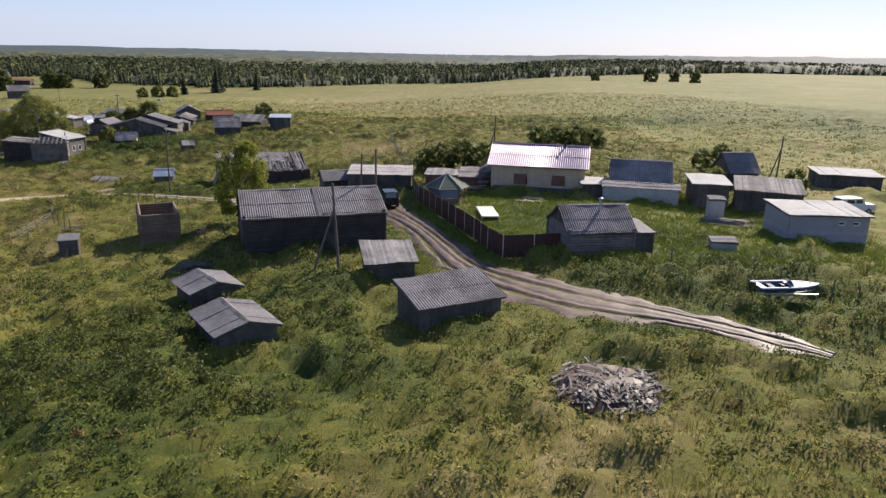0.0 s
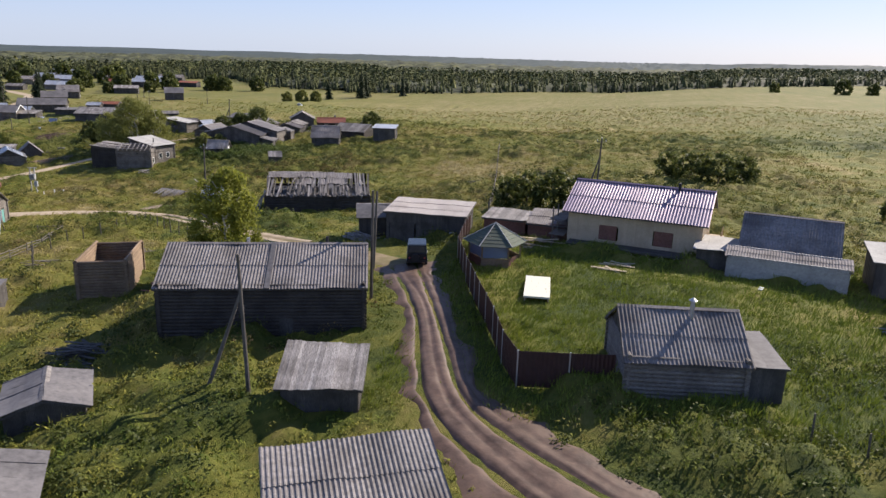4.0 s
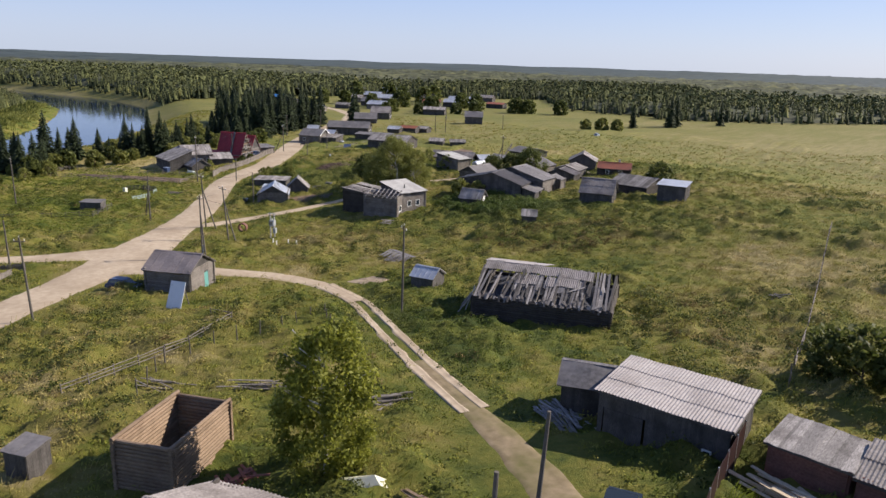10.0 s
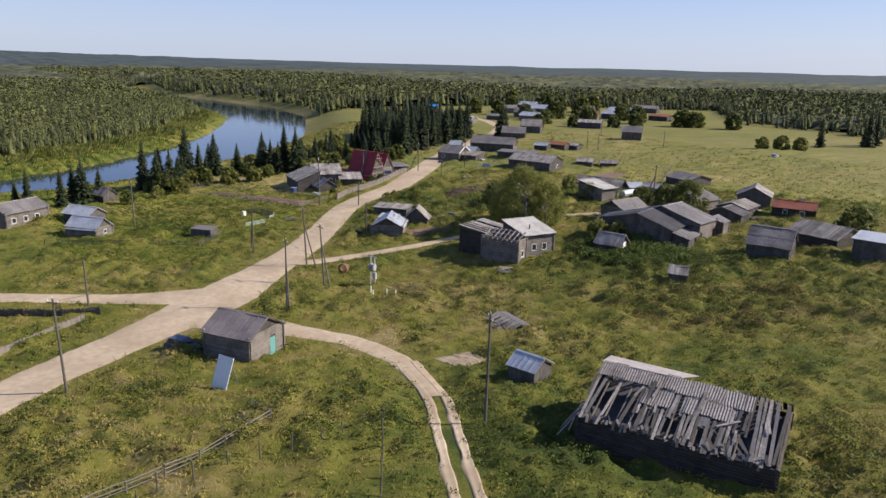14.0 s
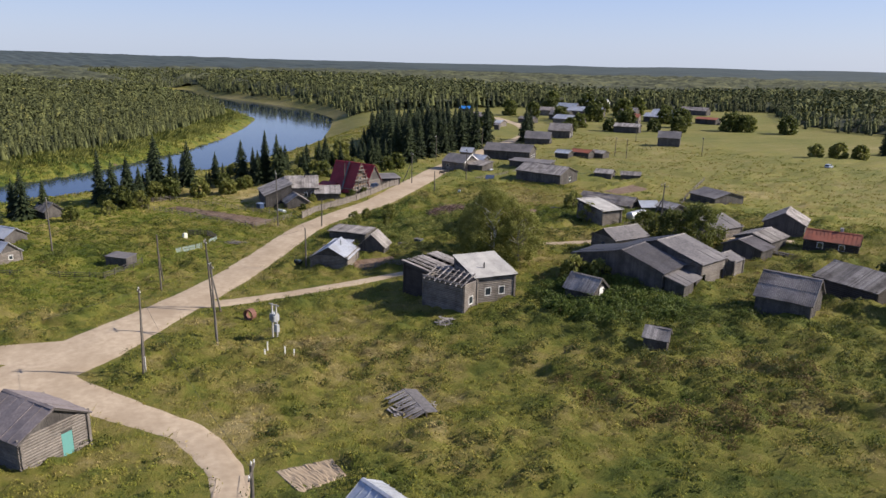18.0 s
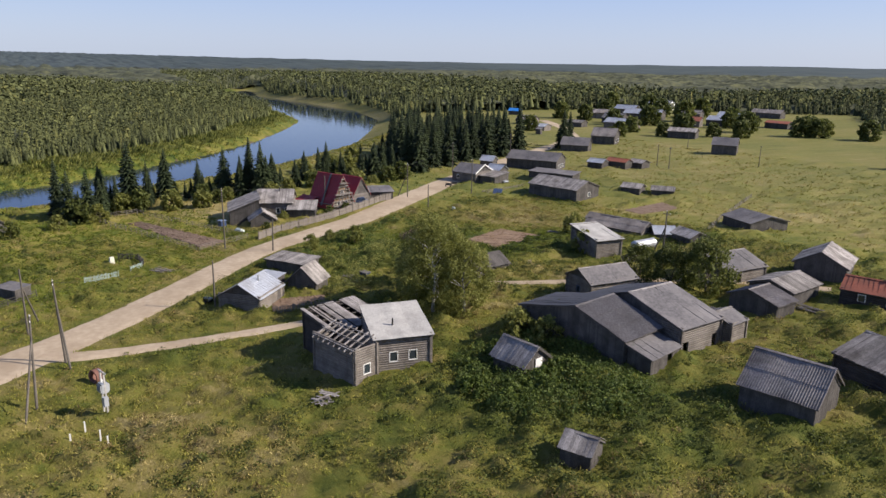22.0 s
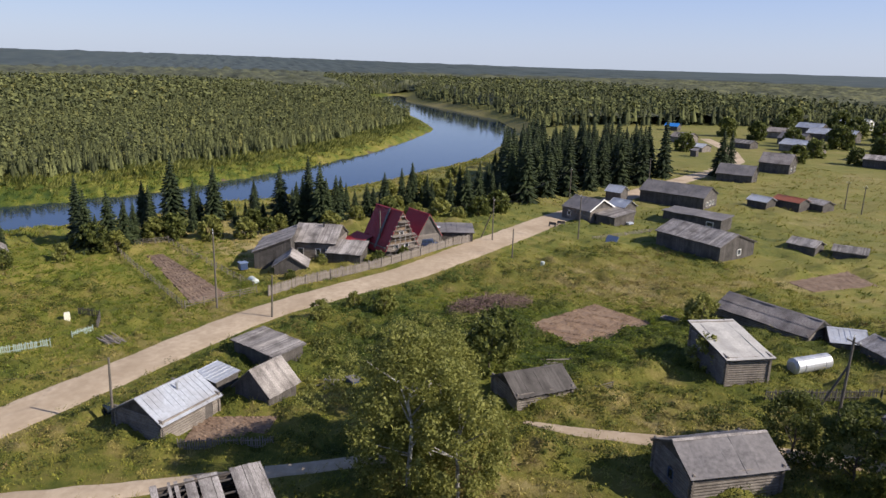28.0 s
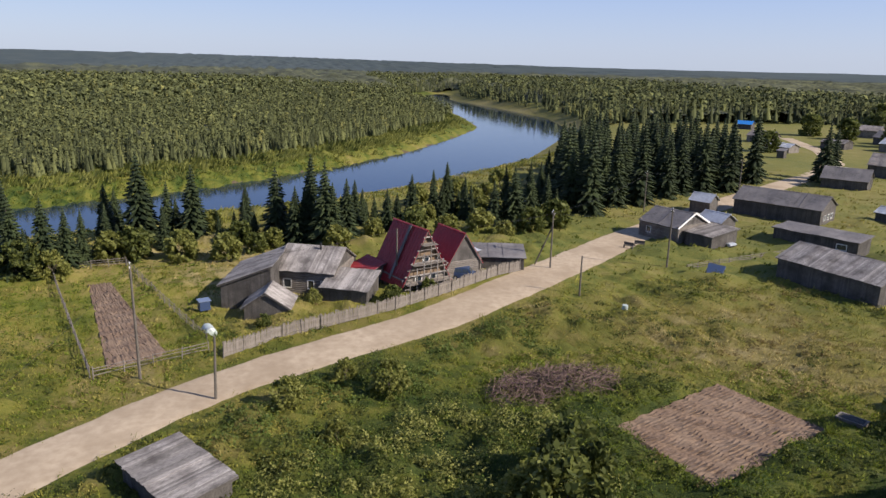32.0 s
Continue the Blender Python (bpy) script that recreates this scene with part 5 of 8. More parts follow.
for k in range(9):
    x, y = r.uniform(-6.8, 6.8), r.uniform(-6.3, -1.4)
    if -6.9 < x < -4.9:
        continue
    b = Build()
    L = r.uniform(0.9, 2.6)
    q = m @ Matrix.Translation((x, y, 0.10 + r.uniform(0, 0.10))) @ Matrix.Rotation(r.gauss(0, 0.35), 4, "Z") @ Matrix.Rotation(r.gauss(0, 0.05), 4, "X")
    b.box(-0.09, -L / 2, 0, 0.09, L / 2, 0.03, q)
    part("loose_plank", b, "plankroof", ruin.ob)
for k in range(46):
    b = Build()
    L = r.uniform(0.3, 0.9)
    q = m @ Matrix.Translation((-6.5 + k * 0.29, -6.75 + r.uniform(-0.35, 0.5), 0.02 + r.uniform(-0.08, 0.1))) @ Matrix.Rotation(r.gauss(0, 0.5), 4, "Z") @ Matrix.Rotation(r.gauss(0.25, 0.3), 4, "X")
    b.box(-0.1, -L / 2, 0, 0.1, L / 2, 0.03, q)
    part("eave_scrap", b, ("plankroof", "log", "board")[k % 3], ruin.ob)
for k in range(5):
    b = Build()
    b.beam((-7.0 - r.uniform(0, 0.3), -3.4 - k * 0.35, ruin.h + 0.6 - 0.1 * k), (-8.0 - r.uniform(0, 0.5), -3.9 - k * 0.35, 1.2 + r.uniform(0, 1.2)), 0.2, 0.04)
    part("loose_plank", b, "plankroof", ruin.ob)
for k in range(16):
    b = Build()
    x = -7 + k * 0.93
    b.tube((x, -5.0, ruin.top(0, -4.8) - 0.16), (x, 1.6, ruin.rz - 0.1), 0.08, 0.07, 6)
    part("rafter", b, "pole", ruin.ob)
House("bathhouse", "small bathhouse with pale metal roof", "bathhouse", -140.5, 103.8, 36, 6.2, 4.2, 1.5, 3.2, wall="log", style="log", cover="tin", openings=[(1, 0.2, 0.8, 0.6, 0.6, WIN)], seed=23)
House("shed", "old grey shed with pale roof behind a bathhouse", "shed", -153.0, 106.0, 30, 6.5, 4.0, 1.6, 2.8, wall="board", cover="tin", seed=26)
House("house", "low grey village house with small white windows", "house", -158.6, 95.2, -60, 9.1, 6.0, 2.5, 4.0, wall="log", style="log", cover="felt", openings=[(1, 0, 1.0, 0.8, 0.9, WIN), (2, -3, 1.0, 0.8, 0.9, WIN), (2, -0.5, 1.0, 0.8, 0.9, WIN), (2, 2.0, 1.0, 0.8, 0.9, WIN)], seed=24)
House("shed", "small board shed near the river", "shed", -175.7, 115.5, 20, 4.5, 3.5, 0.9, 2.3, wall="board", cover="plankroof", seed=25)
House("shed", "low grey board box with flat roof in the grass", "shed", -128.3, 120.2, 40, 3.8, 2.4, 1.35, 1.5, roof="mono", wall="board", cover="felt", seed=27, over=0.1, side_over=0.1)

# ---- the log house and the big barn ----
lh = House("log_house", "old grey log house with pale sloping roof and white windows", "log house", **eave(-78.9, 153.0, -77.8, 158.6, 6.0), ez=5.6, rz=6.75, roof="mono", wall="log", style="log", cover="concrete", openings=[(0, -1.0, 1.5, 0.75, 0.95, WIN), (0, 1.0, 1.5, 0.75, 0.95, WIN)], seed=30, near=True, over=0.45)
lh.pipe(-0.6, -1.0, 0.8, 0.09, "black", False)
lw = House("log_wing", "log entrance wing with bare rafters on an old house", "log house", **eave(-77.7, 150.3, -78.5, 152.9, 6.4), ez=5.15, rz=5.15, roof="flat", wall="log", style="log", bare=True, openings=[(0, 0.1, 1.5, 0.75, 0.95, WIN)], seed=31, near=True)
for k in range(8):
    b = Build()
    y = -3.1 + k * 0.85
    b.beam((-2.0, y - 0.1, lw.h - 0.05), (1.2, y, lw.h + 1.05), 0.12, 0.14)
    part("rafter", b, "plankroof", lw.ob)
for k in range(3):
    b = Build()
    b.beam((-1.6 + k * 1.2, -3.4, lw.h + 0.18 + 0.4 * k), (-1.6 + k * 1.2, 3.2, lw.h + 0.18 + 0.4 * k), 0.1, 0.06)
    part("batten", b, "plankroof", lw.ob)
House("log_barn", "rear log barn with half-missing plank roof", "barn", -87.9, 153.2, 102, 6.5, 6.0, 4.9, 5.5, roof="mono", wall="darklog", style="log", cover="plankroof", seed=32, near=True, gap=0.35)
House("shed", "small tumbledown plank shed with a whitewashed gable door", "shed", -71.2, 165.2, 14, 4.0, 3.5, 4.5, 5.9, wall="board", cover="plankroof", openings=[(1, 0.3, 0.45, 1.0, 1.5, "door", "white")], seed=33, near=True)
# cover2 gives the rear slope of both barns a darker felt
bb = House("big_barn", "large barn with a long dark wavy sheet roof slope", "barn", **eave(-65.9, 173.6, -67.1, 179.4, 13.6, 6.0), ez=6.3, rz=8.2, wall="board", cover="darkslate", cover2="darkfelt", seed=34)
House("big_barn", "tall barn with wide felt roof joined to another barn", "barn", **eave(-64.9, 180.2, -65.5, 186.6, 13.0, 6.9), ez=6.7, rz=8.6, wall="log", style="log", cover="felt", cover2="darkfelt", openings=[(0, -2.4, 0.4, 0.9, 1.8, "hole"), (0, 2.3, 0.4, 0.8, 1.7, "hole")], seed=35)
House("lean_to", "board lean-to with grey felt roof on a barn", "lean-to", **eave(-63.2, 174.6, -64.4, 179.6, 2.6), ez=5.1, rz=5.75, roof="mono", wall="board", cover="felt", openings=[(0, 0.8, 0.2, 0.8, 1.5, "hole")], seed=36, over=0.2, side_over=0.15)
House("shed", "small log store with felt roof at a barn's end", "shed", **eave(-64.6, 187.2, -65.0, 190.0, 4.0), ez=6.0, rz=6.8, wall="log", style="log", cover="felt", seed=37, over=0.2, side_over=0.2)
House("shed", "board shed with steep corrugated sheet roof", "shed", **eave(-54.1, 175.7, -48.4, 177.4, 6.0, 3.1), ez=6.5, rz=8.7, wall="board", cover="slate", seed=38)
House("barn", "low dark barn with patched plank roof", "barn", **eave(-53.9, 188.4, -46.0, 187.6, 7.5, 4.0), ez=6.8, rz=8.2, wall="darklog", style="log", cover="plankroof", seed=39)
House("shed", "low dark shed with pale flat roof at the meadow's edge", "shed", -40.5, 187.5, 8, 5.0, 4.5, 8.2, 8.6, roof="mono", wall="board", cover="tin", seed=40)
House("hut", "tiny dark hut in the meadow", "hut", -55.6, 160.0, 29, 2.4, 2.5, 4.15, 4.95, wall="board", cover="plankroof", seed=41, over=0.2, side_over=0.2)
House("shed", "grey shed with broad sheet roof", "shed", **eave(-66.7, 197.4, -67.1, 201.2, 6.0, 3.6), ez=5.8, rz=6.8, wall="board", cover="slate", seed=42)
House("shed", "long grey shed with sagging plank roof", "shed", -71.8, 205.6, 98, 6.5, 5.5, 6.0, 6.9, wall="board", cover="plankroof", seed=49)
House("barn", "dark barn with pale plank slope", "barn", -75.1, 218.6, 114, 7.0, 6.3, 6.6, 8.3, wall="board", cover="plankroof", seed=50)
rs = House("house", "low house with rusty red metal roof", "house", **eave(-66.4, 209.0, -59.6, 211.6, 4.4), ez=6.4, rz=7.5, wall="darklog", style="log", cover="rust", openings=[(0, -1.5, 0.9, 0.7, 0.8, WIN), (0, 1.5, 0.9, 0.7, 0.8, WIN)], seed=51)
rs.chimney(1.0, 0.4, 0.7, 0.4, "whitebrick")
House("shed", "small hut with felt roof behind the big barn", "shed", **eave(-83.7, 184.6, -83.3, 191.7, 5.0), ez=5.4, rz=6.7, wall="log", style="log", cover="felt", openings=[(3, 0, 1.0, 0.6, 0.8, WIN, "bluepaint")], seed=52)
House("house", "grey log store with wide felt roof", "store", **eave(-79.5, 204.8, -79.4, 212.0, 8.0), ez=5.4, rz=6.8, wall="log", style="log", cover="felt", openings=[(0, -1.6, 0.2, 0.9, 1.8, "hole")], seed=53)
House("hut", "little leaning plank hut", "hut", -101.7, 221.7, -6, 4.6, 3.4, 3.9, 4.7, wall="board", cover="plankroof", seed=54)
House("barn", "low dark barn with pale roof patch on the meadow", "barn", -107.8, 246.5, -12, 8.0, 8.5, 3.2, 4.3, wall="board", cover="felt", seed=55)
House("house", "long low house with dark striped sheet roof", "house", **eave(-120.0, 213.5, -108.6, 217.2, 5.2), ez=3.2, rz=4.6, wall="log", style="log", cover="slate", openings=[(1, 0, 1.0, 0.8, 0.8, WIN)], seed=56)
House("shed", "pale weathered plank shed", "shed", -107.6, 221.5, 60, 3.6, 3.6, 3.2, 4.1, wall="fencewood", cover="tin", seed=57)
House("shed", "tall log shed with a pale sloping roof", "shed", **eave(-101.0, 200.4, -100.4, 204.9, 7.3), ez=5.3, rz=6.2, roof="mono", wall="log", style="log", cover="concrete", seed=58, near=True, over=0.5)
House("shed", "low brown plank shed", "shed", **eave(-101.5, 178.8, -102.3, 184.6, 4.6), ez=3.4, rz=4.6, wall="log", style="log", cover="board", seed=59, near=True)

# ---- along the main road ----
wh = House("house", "small log house with pale blue metal roof", "house", **eave(-105.2, 148.2, -109.8, 152.6, 5.6), ez=2.4, rz=4.0, wall="log", style="log", cover="tin", openings=[(0, 2.0, 0.2, 0.9, 1.8, "door")], seed=60, near=True)
wh.pipe(0.4, -0.8, 0.8, 0.1, "steel", False)
House("shed", "low grey shed with a flat board roof", "shed", -121.2, 157.6, 35, 7.0, 3.7, 2.5, 2.75, roof="mono", wall="board", cover="plankroof", seed=61)
House("shed", "steep grey plank shed with leaning boards", "shed", -112.0, 157.0, 135, 3.8, 4.2, 2.2, 4.1, wall="board", cover="plankroof", seed=62, near=True)
House("shed", "little shed with pale blue metal roof", "shed", -115.2, 152.4, 37, 3.3, 2.5, 2.1, 2.4, roof="mono", wall="board", cover="tin", seed=63, over=0.2, side_over=0.2)
red = House("red_house", "tall timber house with steep red metal roof", "house", -165.2, 180.0, 23, 7.0, 6.4, 1.9, 7.9, wall="log", style="log", cover="red", gable_wall="newlog", openings=[(1, -1.1, 1.1, 0.8, 1.0, WIN), (1, 1.1, 1.1, 0.8, 1.0, WIN), (1, 0, 3.4, 0.8, 0.9, WIN)], seed=64, over=0.5, side_over=0.5)
for k in range(9):
    z = 0.7 + 0.78 * k
    w = min(3.3, 3.5 * (red.rz - z) / (red.rz - red.h) + 0.1)
    b = Build()
    b.box(3.9, -w, z, 4.0, w, z + 0.15)
    part("facade_board", b, "fencewood" if k % 2 else "plankroof", red.ob)
    if k % 3 == 1:
        b = Build()
        b.box(3.95, -w, z - 0.06, 4.75, w, z - 0.01)
        part("scaffold_deck", b, "fencewood", red.ob)
for k in range(7):
    y = -3.0 + k
    b = Build()
    b.beam((4.7, y, 0.0), (4.7, y, min(6.4, red.rz - 0.9 - abs(y) * 1.7)), 0.09)
    part("scaffold_post", b, "plankroof", red.ob)
b = Build()
b.beam((0.6, -3.5, 1.4), (0.6, -0.3, 7.95), 0.5, 0.06)
part("roof_ladder", b, "felt", red.ob, "grey ladder on the red roof")
House("red_wing", "side wing with red metal roof and grey gable", "house", -167.8, 186.0, 20, 6.0, 5.0, 2.8, 6.6, wall="log", style="log", cover="red", gable_wall="board", seed=65)
House("red_shed", "low shed with faded red roof beside a red house", "shed", -166.5, 174.4, 23, 4.2, 2.8, 1.9, 2.9, roof="mono", wall="board", cover="red", seed=66)
House("shed", "plank-roofed open shed behind the fence", "shed", -160.6, 172.0, 65, 5.5, 4.4, 1.9, 2.9, roof="mono", wall="board", cover="plankroof", seed=67, near=True)
oh = House("old_house", "old grey log house with plank roof and white windows", "log house", **eave(-164.4, 163.3, -161.6, 170.0, 8.2, 4.4), ez=3.0, rz=5.0, wall="log", style="log", cover="plankroof", openings=[(0, -2.2, 1.2, 0.9, 1.0, WIN), (0, 0.8, 1.2, 0.7, 1.0, WIN), (0, 2.5, 1.2, 0.7, 1.0, WIN)], seed=68, near=True)
oh.pipe(0.8, -0.4, 0.9, 0.13, "black", False)
House("old_barn", "grey barn wing with wide plank roof", "barn", -165.3, 160.9, -12, 10.0, 5.8, 2.3, 4.5, roof="mono", wall="board", cover="plankroof", seed=69, near=True)
House("shed", "small gabled plank shed in a fenced yard", "shed", -157.2, 162.6, -10, 4.0, 4.8, 1.3, 2.9, wall="board", cover="plankroof", seed=70, near=True)
House("garage", "dark board garage with bluish flat roof", "garage", -170.8, 193.0, 76, 7.5, 5.5, 2.4, 2.8, roof="mono", wall="board", cover="felt", seed=71)
House("canopy", "white sheet canopy beside a red house", "canopy", -169.5, 188.2, 20, 3.2, 2.4, 3.0, 3.3, roof="mono", wall="board", cover="tin", seed=72)
gh = House("house", "house with grey felt roof and white bargeboards", "house", -184.6, 228.2, 22, 7.6, 7.6, 2.9, 4.8, wall="log", style="log", cover="felt", openings=[(0, -2.0, 1.2, 0.8, 0.9, WIN)], seed=73)
b = Build()
for s in (-1, 1):
    b.beam((4.15, s * 4.2, 2.95), (4.15, 0, 5.1), 0.06, 0.28)
part("bargeboard", b, "white", gh.ob, "white painted bargeboards")
House("lean_to", "grey lean-to with sloping plank roof", "lean-to", -178.6, 231.4, 22, 5.0, 6.4, 2.3, 2.9, roof="mono", wall="board", cover="plankroof", seed=74)
House("shed", "bluish grey shed behind a grey-roofed house", "shed", -186.5, 237.5, 22, 4.5, 4.0, 2.6, 3.8, wall="board", cover="tin", seed=75)
House("barn", "grey barn with ragged plank roof", "barn", **eave(-160.3, 230.0, -146.8, 233.8, 9.2, 4.2), ez=3.2, rz=4.9, wall="board", cover="plankroof", openings=[(1, 0.5, 1.2, 0.8, 0.9, WIN)], seed=76, near=True)
House("house", "long low dark house with a white window", "house", **eave(-179.5, 243.6, -168.0, 249.7, 5.0), ez=2.6, rz=2.9, roof="mono", wall="board", cover="felt", openings=[(0, 4.2, 1.2, 1.4, 0.8, WIN)], seed=77)
House("house", "large dark house with pale windows in its gable", "house", **eave(-203.0, 251.9, -189.5, 260.8, 8.5), ez=3.0, rz=5.0, wall="board", cover="felt", openings=[(1, -2, 1.0, 0.8, 0.9, WIN), (1, 0, 1.0, 0.8, 0.9, WIN), (1, 2, 1.0, 0.8, 0.9, WIN)], seed=78)
House("shed", "small shed with white gable by the road", "shed", -205.0, 246.5, 35, 4.0, 4.0, 2.4, 3.6, wall="board", cover="tin", seed=79)
House("house", "dark gabled house beside the road", "house", -227.0, 299.0, 40, 10.0, 8.0, 2.7, 5.0, wall="board", cover="felt", seed=80)
House("house", "gabled house with grey roof and pale windows", "house", -244.0, 328.0, 35, 9.5, 9.0, 3.2, 6.0, wall="board", cover="slate", openings=[(1, -2, 1.0, 1.0, 1.0, WIN), (1, 2, 1.0, 1.0, 1.0, WIN)], seed=81)
for k, (x, y, yaw, L, W, h, rz, cov) in enumerate(((-150, 254.6, 26, 4.8, 4, 2.1, 2.9, "plankroof"), (-144.6, 259.4, 40, 5.2, 3.2, 1.9, 2.6, "plankroof"), (-190.5, 278, 20, 5, 4, 1.9, 2.8, "tin"), (-188.5, 285, 15, 7, 4, 2.0, 2.8, "rust"), (-185.8, 291, 10, 5, 4, 1.6, 2.4, "plankroof"))):
    House("shed", "low weathered shed on the open meadow", "shed", x, y, yaw, L, W, h, rz, wall="board", cover=cov, seed=90 + k, group="meadow sheds")
for k, (x, y, yaw, L, W, h, rz, cov, wl) in enumerate((
        (-198, 345, 34, 8.5, 7, 3.8, 5.9, "felt", "board"), (-293, 382, 20, 16, 8, 3.0, 4.8, "tin", "log"), (-309, 366, 20, 9, 6, 2.2, 3.2, "plankroof", "board"), (-333, 436, 25, 22, 10, 3.4, 5.6, "tin", "board"),
        (-391, 505, 25, 20, 12, 4.6, 6.6, "tin", "white"), (-247, 376, 30, 12, 7, 3.0, 4.2, "plankroof", "board"), (-287, 424, 30, 11, 8, 3.2, 5.0, "rust", "log"), (-281, 444, 20, 18, 8, 3.2, 5.0, "tin", "board"),
        (-262, 462, 10, 12, 7, 2.8, 3.6, "rust", "board"), (-298, 472, 20, 18, 9, 3.4, 5.4, "tin", "board"), (-313, 520, 15, 18, 8, 3.2, 5.0, "slate", "board"), (-388, 382, 35, 7, 5, 2.4, 3.6, "bluetarp", "board"),
        (-300, 336, 20, 9, 6, 2.0, 3.0, "tin", "log"), (-330, 350, 25, 10, 7, 2.6, 4.4, "slate", "log"), (-318, 400, 20, 12, 8, 3.0, 5.2, "felt", "board"), (-350, 415, 30, 14, 8, 3.2, 5.0, "slate", "log"), (-368, 455, 20, 14, 8, 3.4, 5.6, "tin", "board"), (-325, 465, 25, 14, 8, 3.2, 5.2, "plankroof", "board"))):
    House("village_house", "distant low village house with pale roof", "house", x, y, yaw, L, W, h - 0.1, rz, wall=wl, cover="tin" if cov == "bluetarp" else cov, seed=110 + k, group="far village houses")
b = Build()
b.plate((-3.9, -2.9, 2.35), (3.9, -2.9, 2.35), (3.9, 0, 3.95), (-3.9, 0, 3.95), 0.04)
b.plate((3.9, 2.9, 2.35), (-3.9, 2.9, 2.35), (-3.9, 0, 3.95), (3.9, 0, 3.95), 0.04)
bt = thing("tarpaulin", "bright blue sheeting over a distant roof", "tarpaulin", -388, 382, gz(-388, 382), 35)
part("sheet", b, "bluetarp", bt)
House("outhouse", "lone little dark outhouse by the track", "outhouse", -283, 323, 30, 2.2, 2.2, 2.4, 2.8, roof="mono", wall="board", cover="felt", seed=140)

# ---- fences ----
b_red = [(-3.1, 97.1), (-2.6, 90), (-2.0, 85.2), (0.1, 78.2), (2.2, 72.1), (3.9, 67.5), (5.0, 64.0), (6.2, 61.4), (9.0, 61.6), (11.4, 61.9)]
e = thing("steel_fence", "tall dark red profiled steel fence along the lane", "fence", -3.1, 97.1, gz(-3.1, 97.1))
for (ax, ay), (bx, by) in zip(b_red, b_red[1:]):
    n = max(1, round(math.hypot(bx - ax, by - ay) / 2.2))
    for k in range(n):
        p = (ax + (bx - ax) * k / n + 3.1, ay + (by - ay) * k / n - 97.1)
        q = (ax + (bx - ax) * (k + 1) / n + 3.1, ay + (by - ay) * (k + 1) / n - 97.1)
        zp, zq = gz(p[0] - 3.1, p[1] + 97.1) - gz(-3.1, 97.1), gz(q[0] - 3.1, q[1] + 97.1) - gz(-3.1, 97.1)
        L = math.hypot(q[0] - p[0], q[1] - p[1])
        sheet = Build()
        nseg = 22
        ux, uy = (q[0] - p[0]) / L, (q[1] - p[1]) / L
        vs = []
        for i in range(nseg + 1):
            t = i / nseg
            off = 0.018 if (i // 1) % 2 else -0.018
            x, y, z = p[0] + (q[0] - p[0]) * t - uy * off, p[1] + (q[1] - p[1]) * t + ux * off, zp + (zq - zp) * t
            vs += [(x, y, z + 0.05), (x, y, z + 2.15), (x - uy * 0.012, y + ux * 0.012, z + 0.05), (x - uy * 0.012, y + ux * 0.012, z + 2.15)]
        f = []
        for i in range(nseg):
            o = 4 * i
            f += [(o, o + 4, o + 5, o + 1), (o + 2, o + 3, o + 7, o + 6), (o + 1, o + 5, o + 7, o + 3)]
        sheet.add(vs, f)
        part("sheet", sheet, "redfence", e)
        b = Build()
        b.beam((p[0], p[1], zp - 0.3), (p[0], p[1], zp + 2.2), 0.08)
        part("post", b, "steel", e)
FD = "fence"
fence("pasture_fence", "broken grey rail fence leaning in the grass", [(-47.2, 76.8), (-47.9, 83.5), (-48.8, 88.8), (-52.3, 96.0), (-55.7, 95.9)], "rail", 1.0, seed=1)
fence("post_row", "row of dark bare fence posts in tall grass", [(-32.8, 93.2), (-39.0, 97.8), (-45.8, 102.6), (-45.4, 96.8), (-46.4, 92.3), (-46.6, 85.1), (-42, 80)], "wire", 1.5, "pole", seed=2)
fence("pasture_fence", "sagging rail fence across the pasture", [(-3.3, 110.2), (-5.0, 126.0), (-7.5, 145.0), (-10.5, 167.0), (-11.6, 176.0)], "rail", 1.3, seed=3, gap=0.3)
fence("post_row", "fence posts beside the boat", [(20.5, 58.6), (24.6, 56.2), (29.2, 52.5), (31.5, 49.5), (33.5, 44.5)], "wire", 1.6, "pole", seed=4)
fence("garden_fence", "grey rail fence of a garden by the road", [(-142.2, 147.6), (-144.4, 152.3), (-146.7, 157.0)], "rail", 1.1, seed=5)
fence("garden_fence", "old fence along a garden overgrown with weeds", [(-142.6, 147.2), (-155, 142.6), (-167, 138.2), (-179.5, 133.6)], "rail", 1.1, seed=6)
fence("garden_fence", "low fence between a garden and a yard", [(-149.0, 156.6), (-160, 151.9), (-172, 146.9), (-183.7, 142.1)], "rail", 1.1, seed=7)
fence("garden_fence", "rail fence at the far end of a garden", [(-181.5, 133.3), (-183.8, 142.0)], "rail", 1.2, seed=8)
fence("board_fence", "tall grey board fence along the sandy road", [(-144.9, 158.5), (-148.9, 164.0), (-151.8, 170.0), (-154.9, 176.6), (-159.8, 184.3), (-165.2, 191.7), (-166.8, 195.4)], "board", 1.55, seed=9)
fence("picket_fence", "weathered grey picket fence by a garden bed", [(-103.5, 149.6), (-101.5, 157.2)], "picket", 1.1, seed=10)
fence("picket_fence", "faded green picket fence of a garden", [(-130.0, 129.1), (-131.5, 133.8), (-135.3, 137.6)], "picket", 0.95, "palegreen", seed=11, gap=0.3)
fence("picket_fence", "old dark picket fence in a garden", [(-142.3, 134.7), (-140.4, 137.5), (-136.2, 137.9)], "picket", 1.2, "board", seed=12)
fence("yard_fence", "low dark board fence along a garden bank", [(-136.3, 95.6), (-129.5, 105.0), (-124.9, 111.0), (-121.0, 116.4), (-126.6, 123.0)], "rail", 1.0, "board", seed=13)
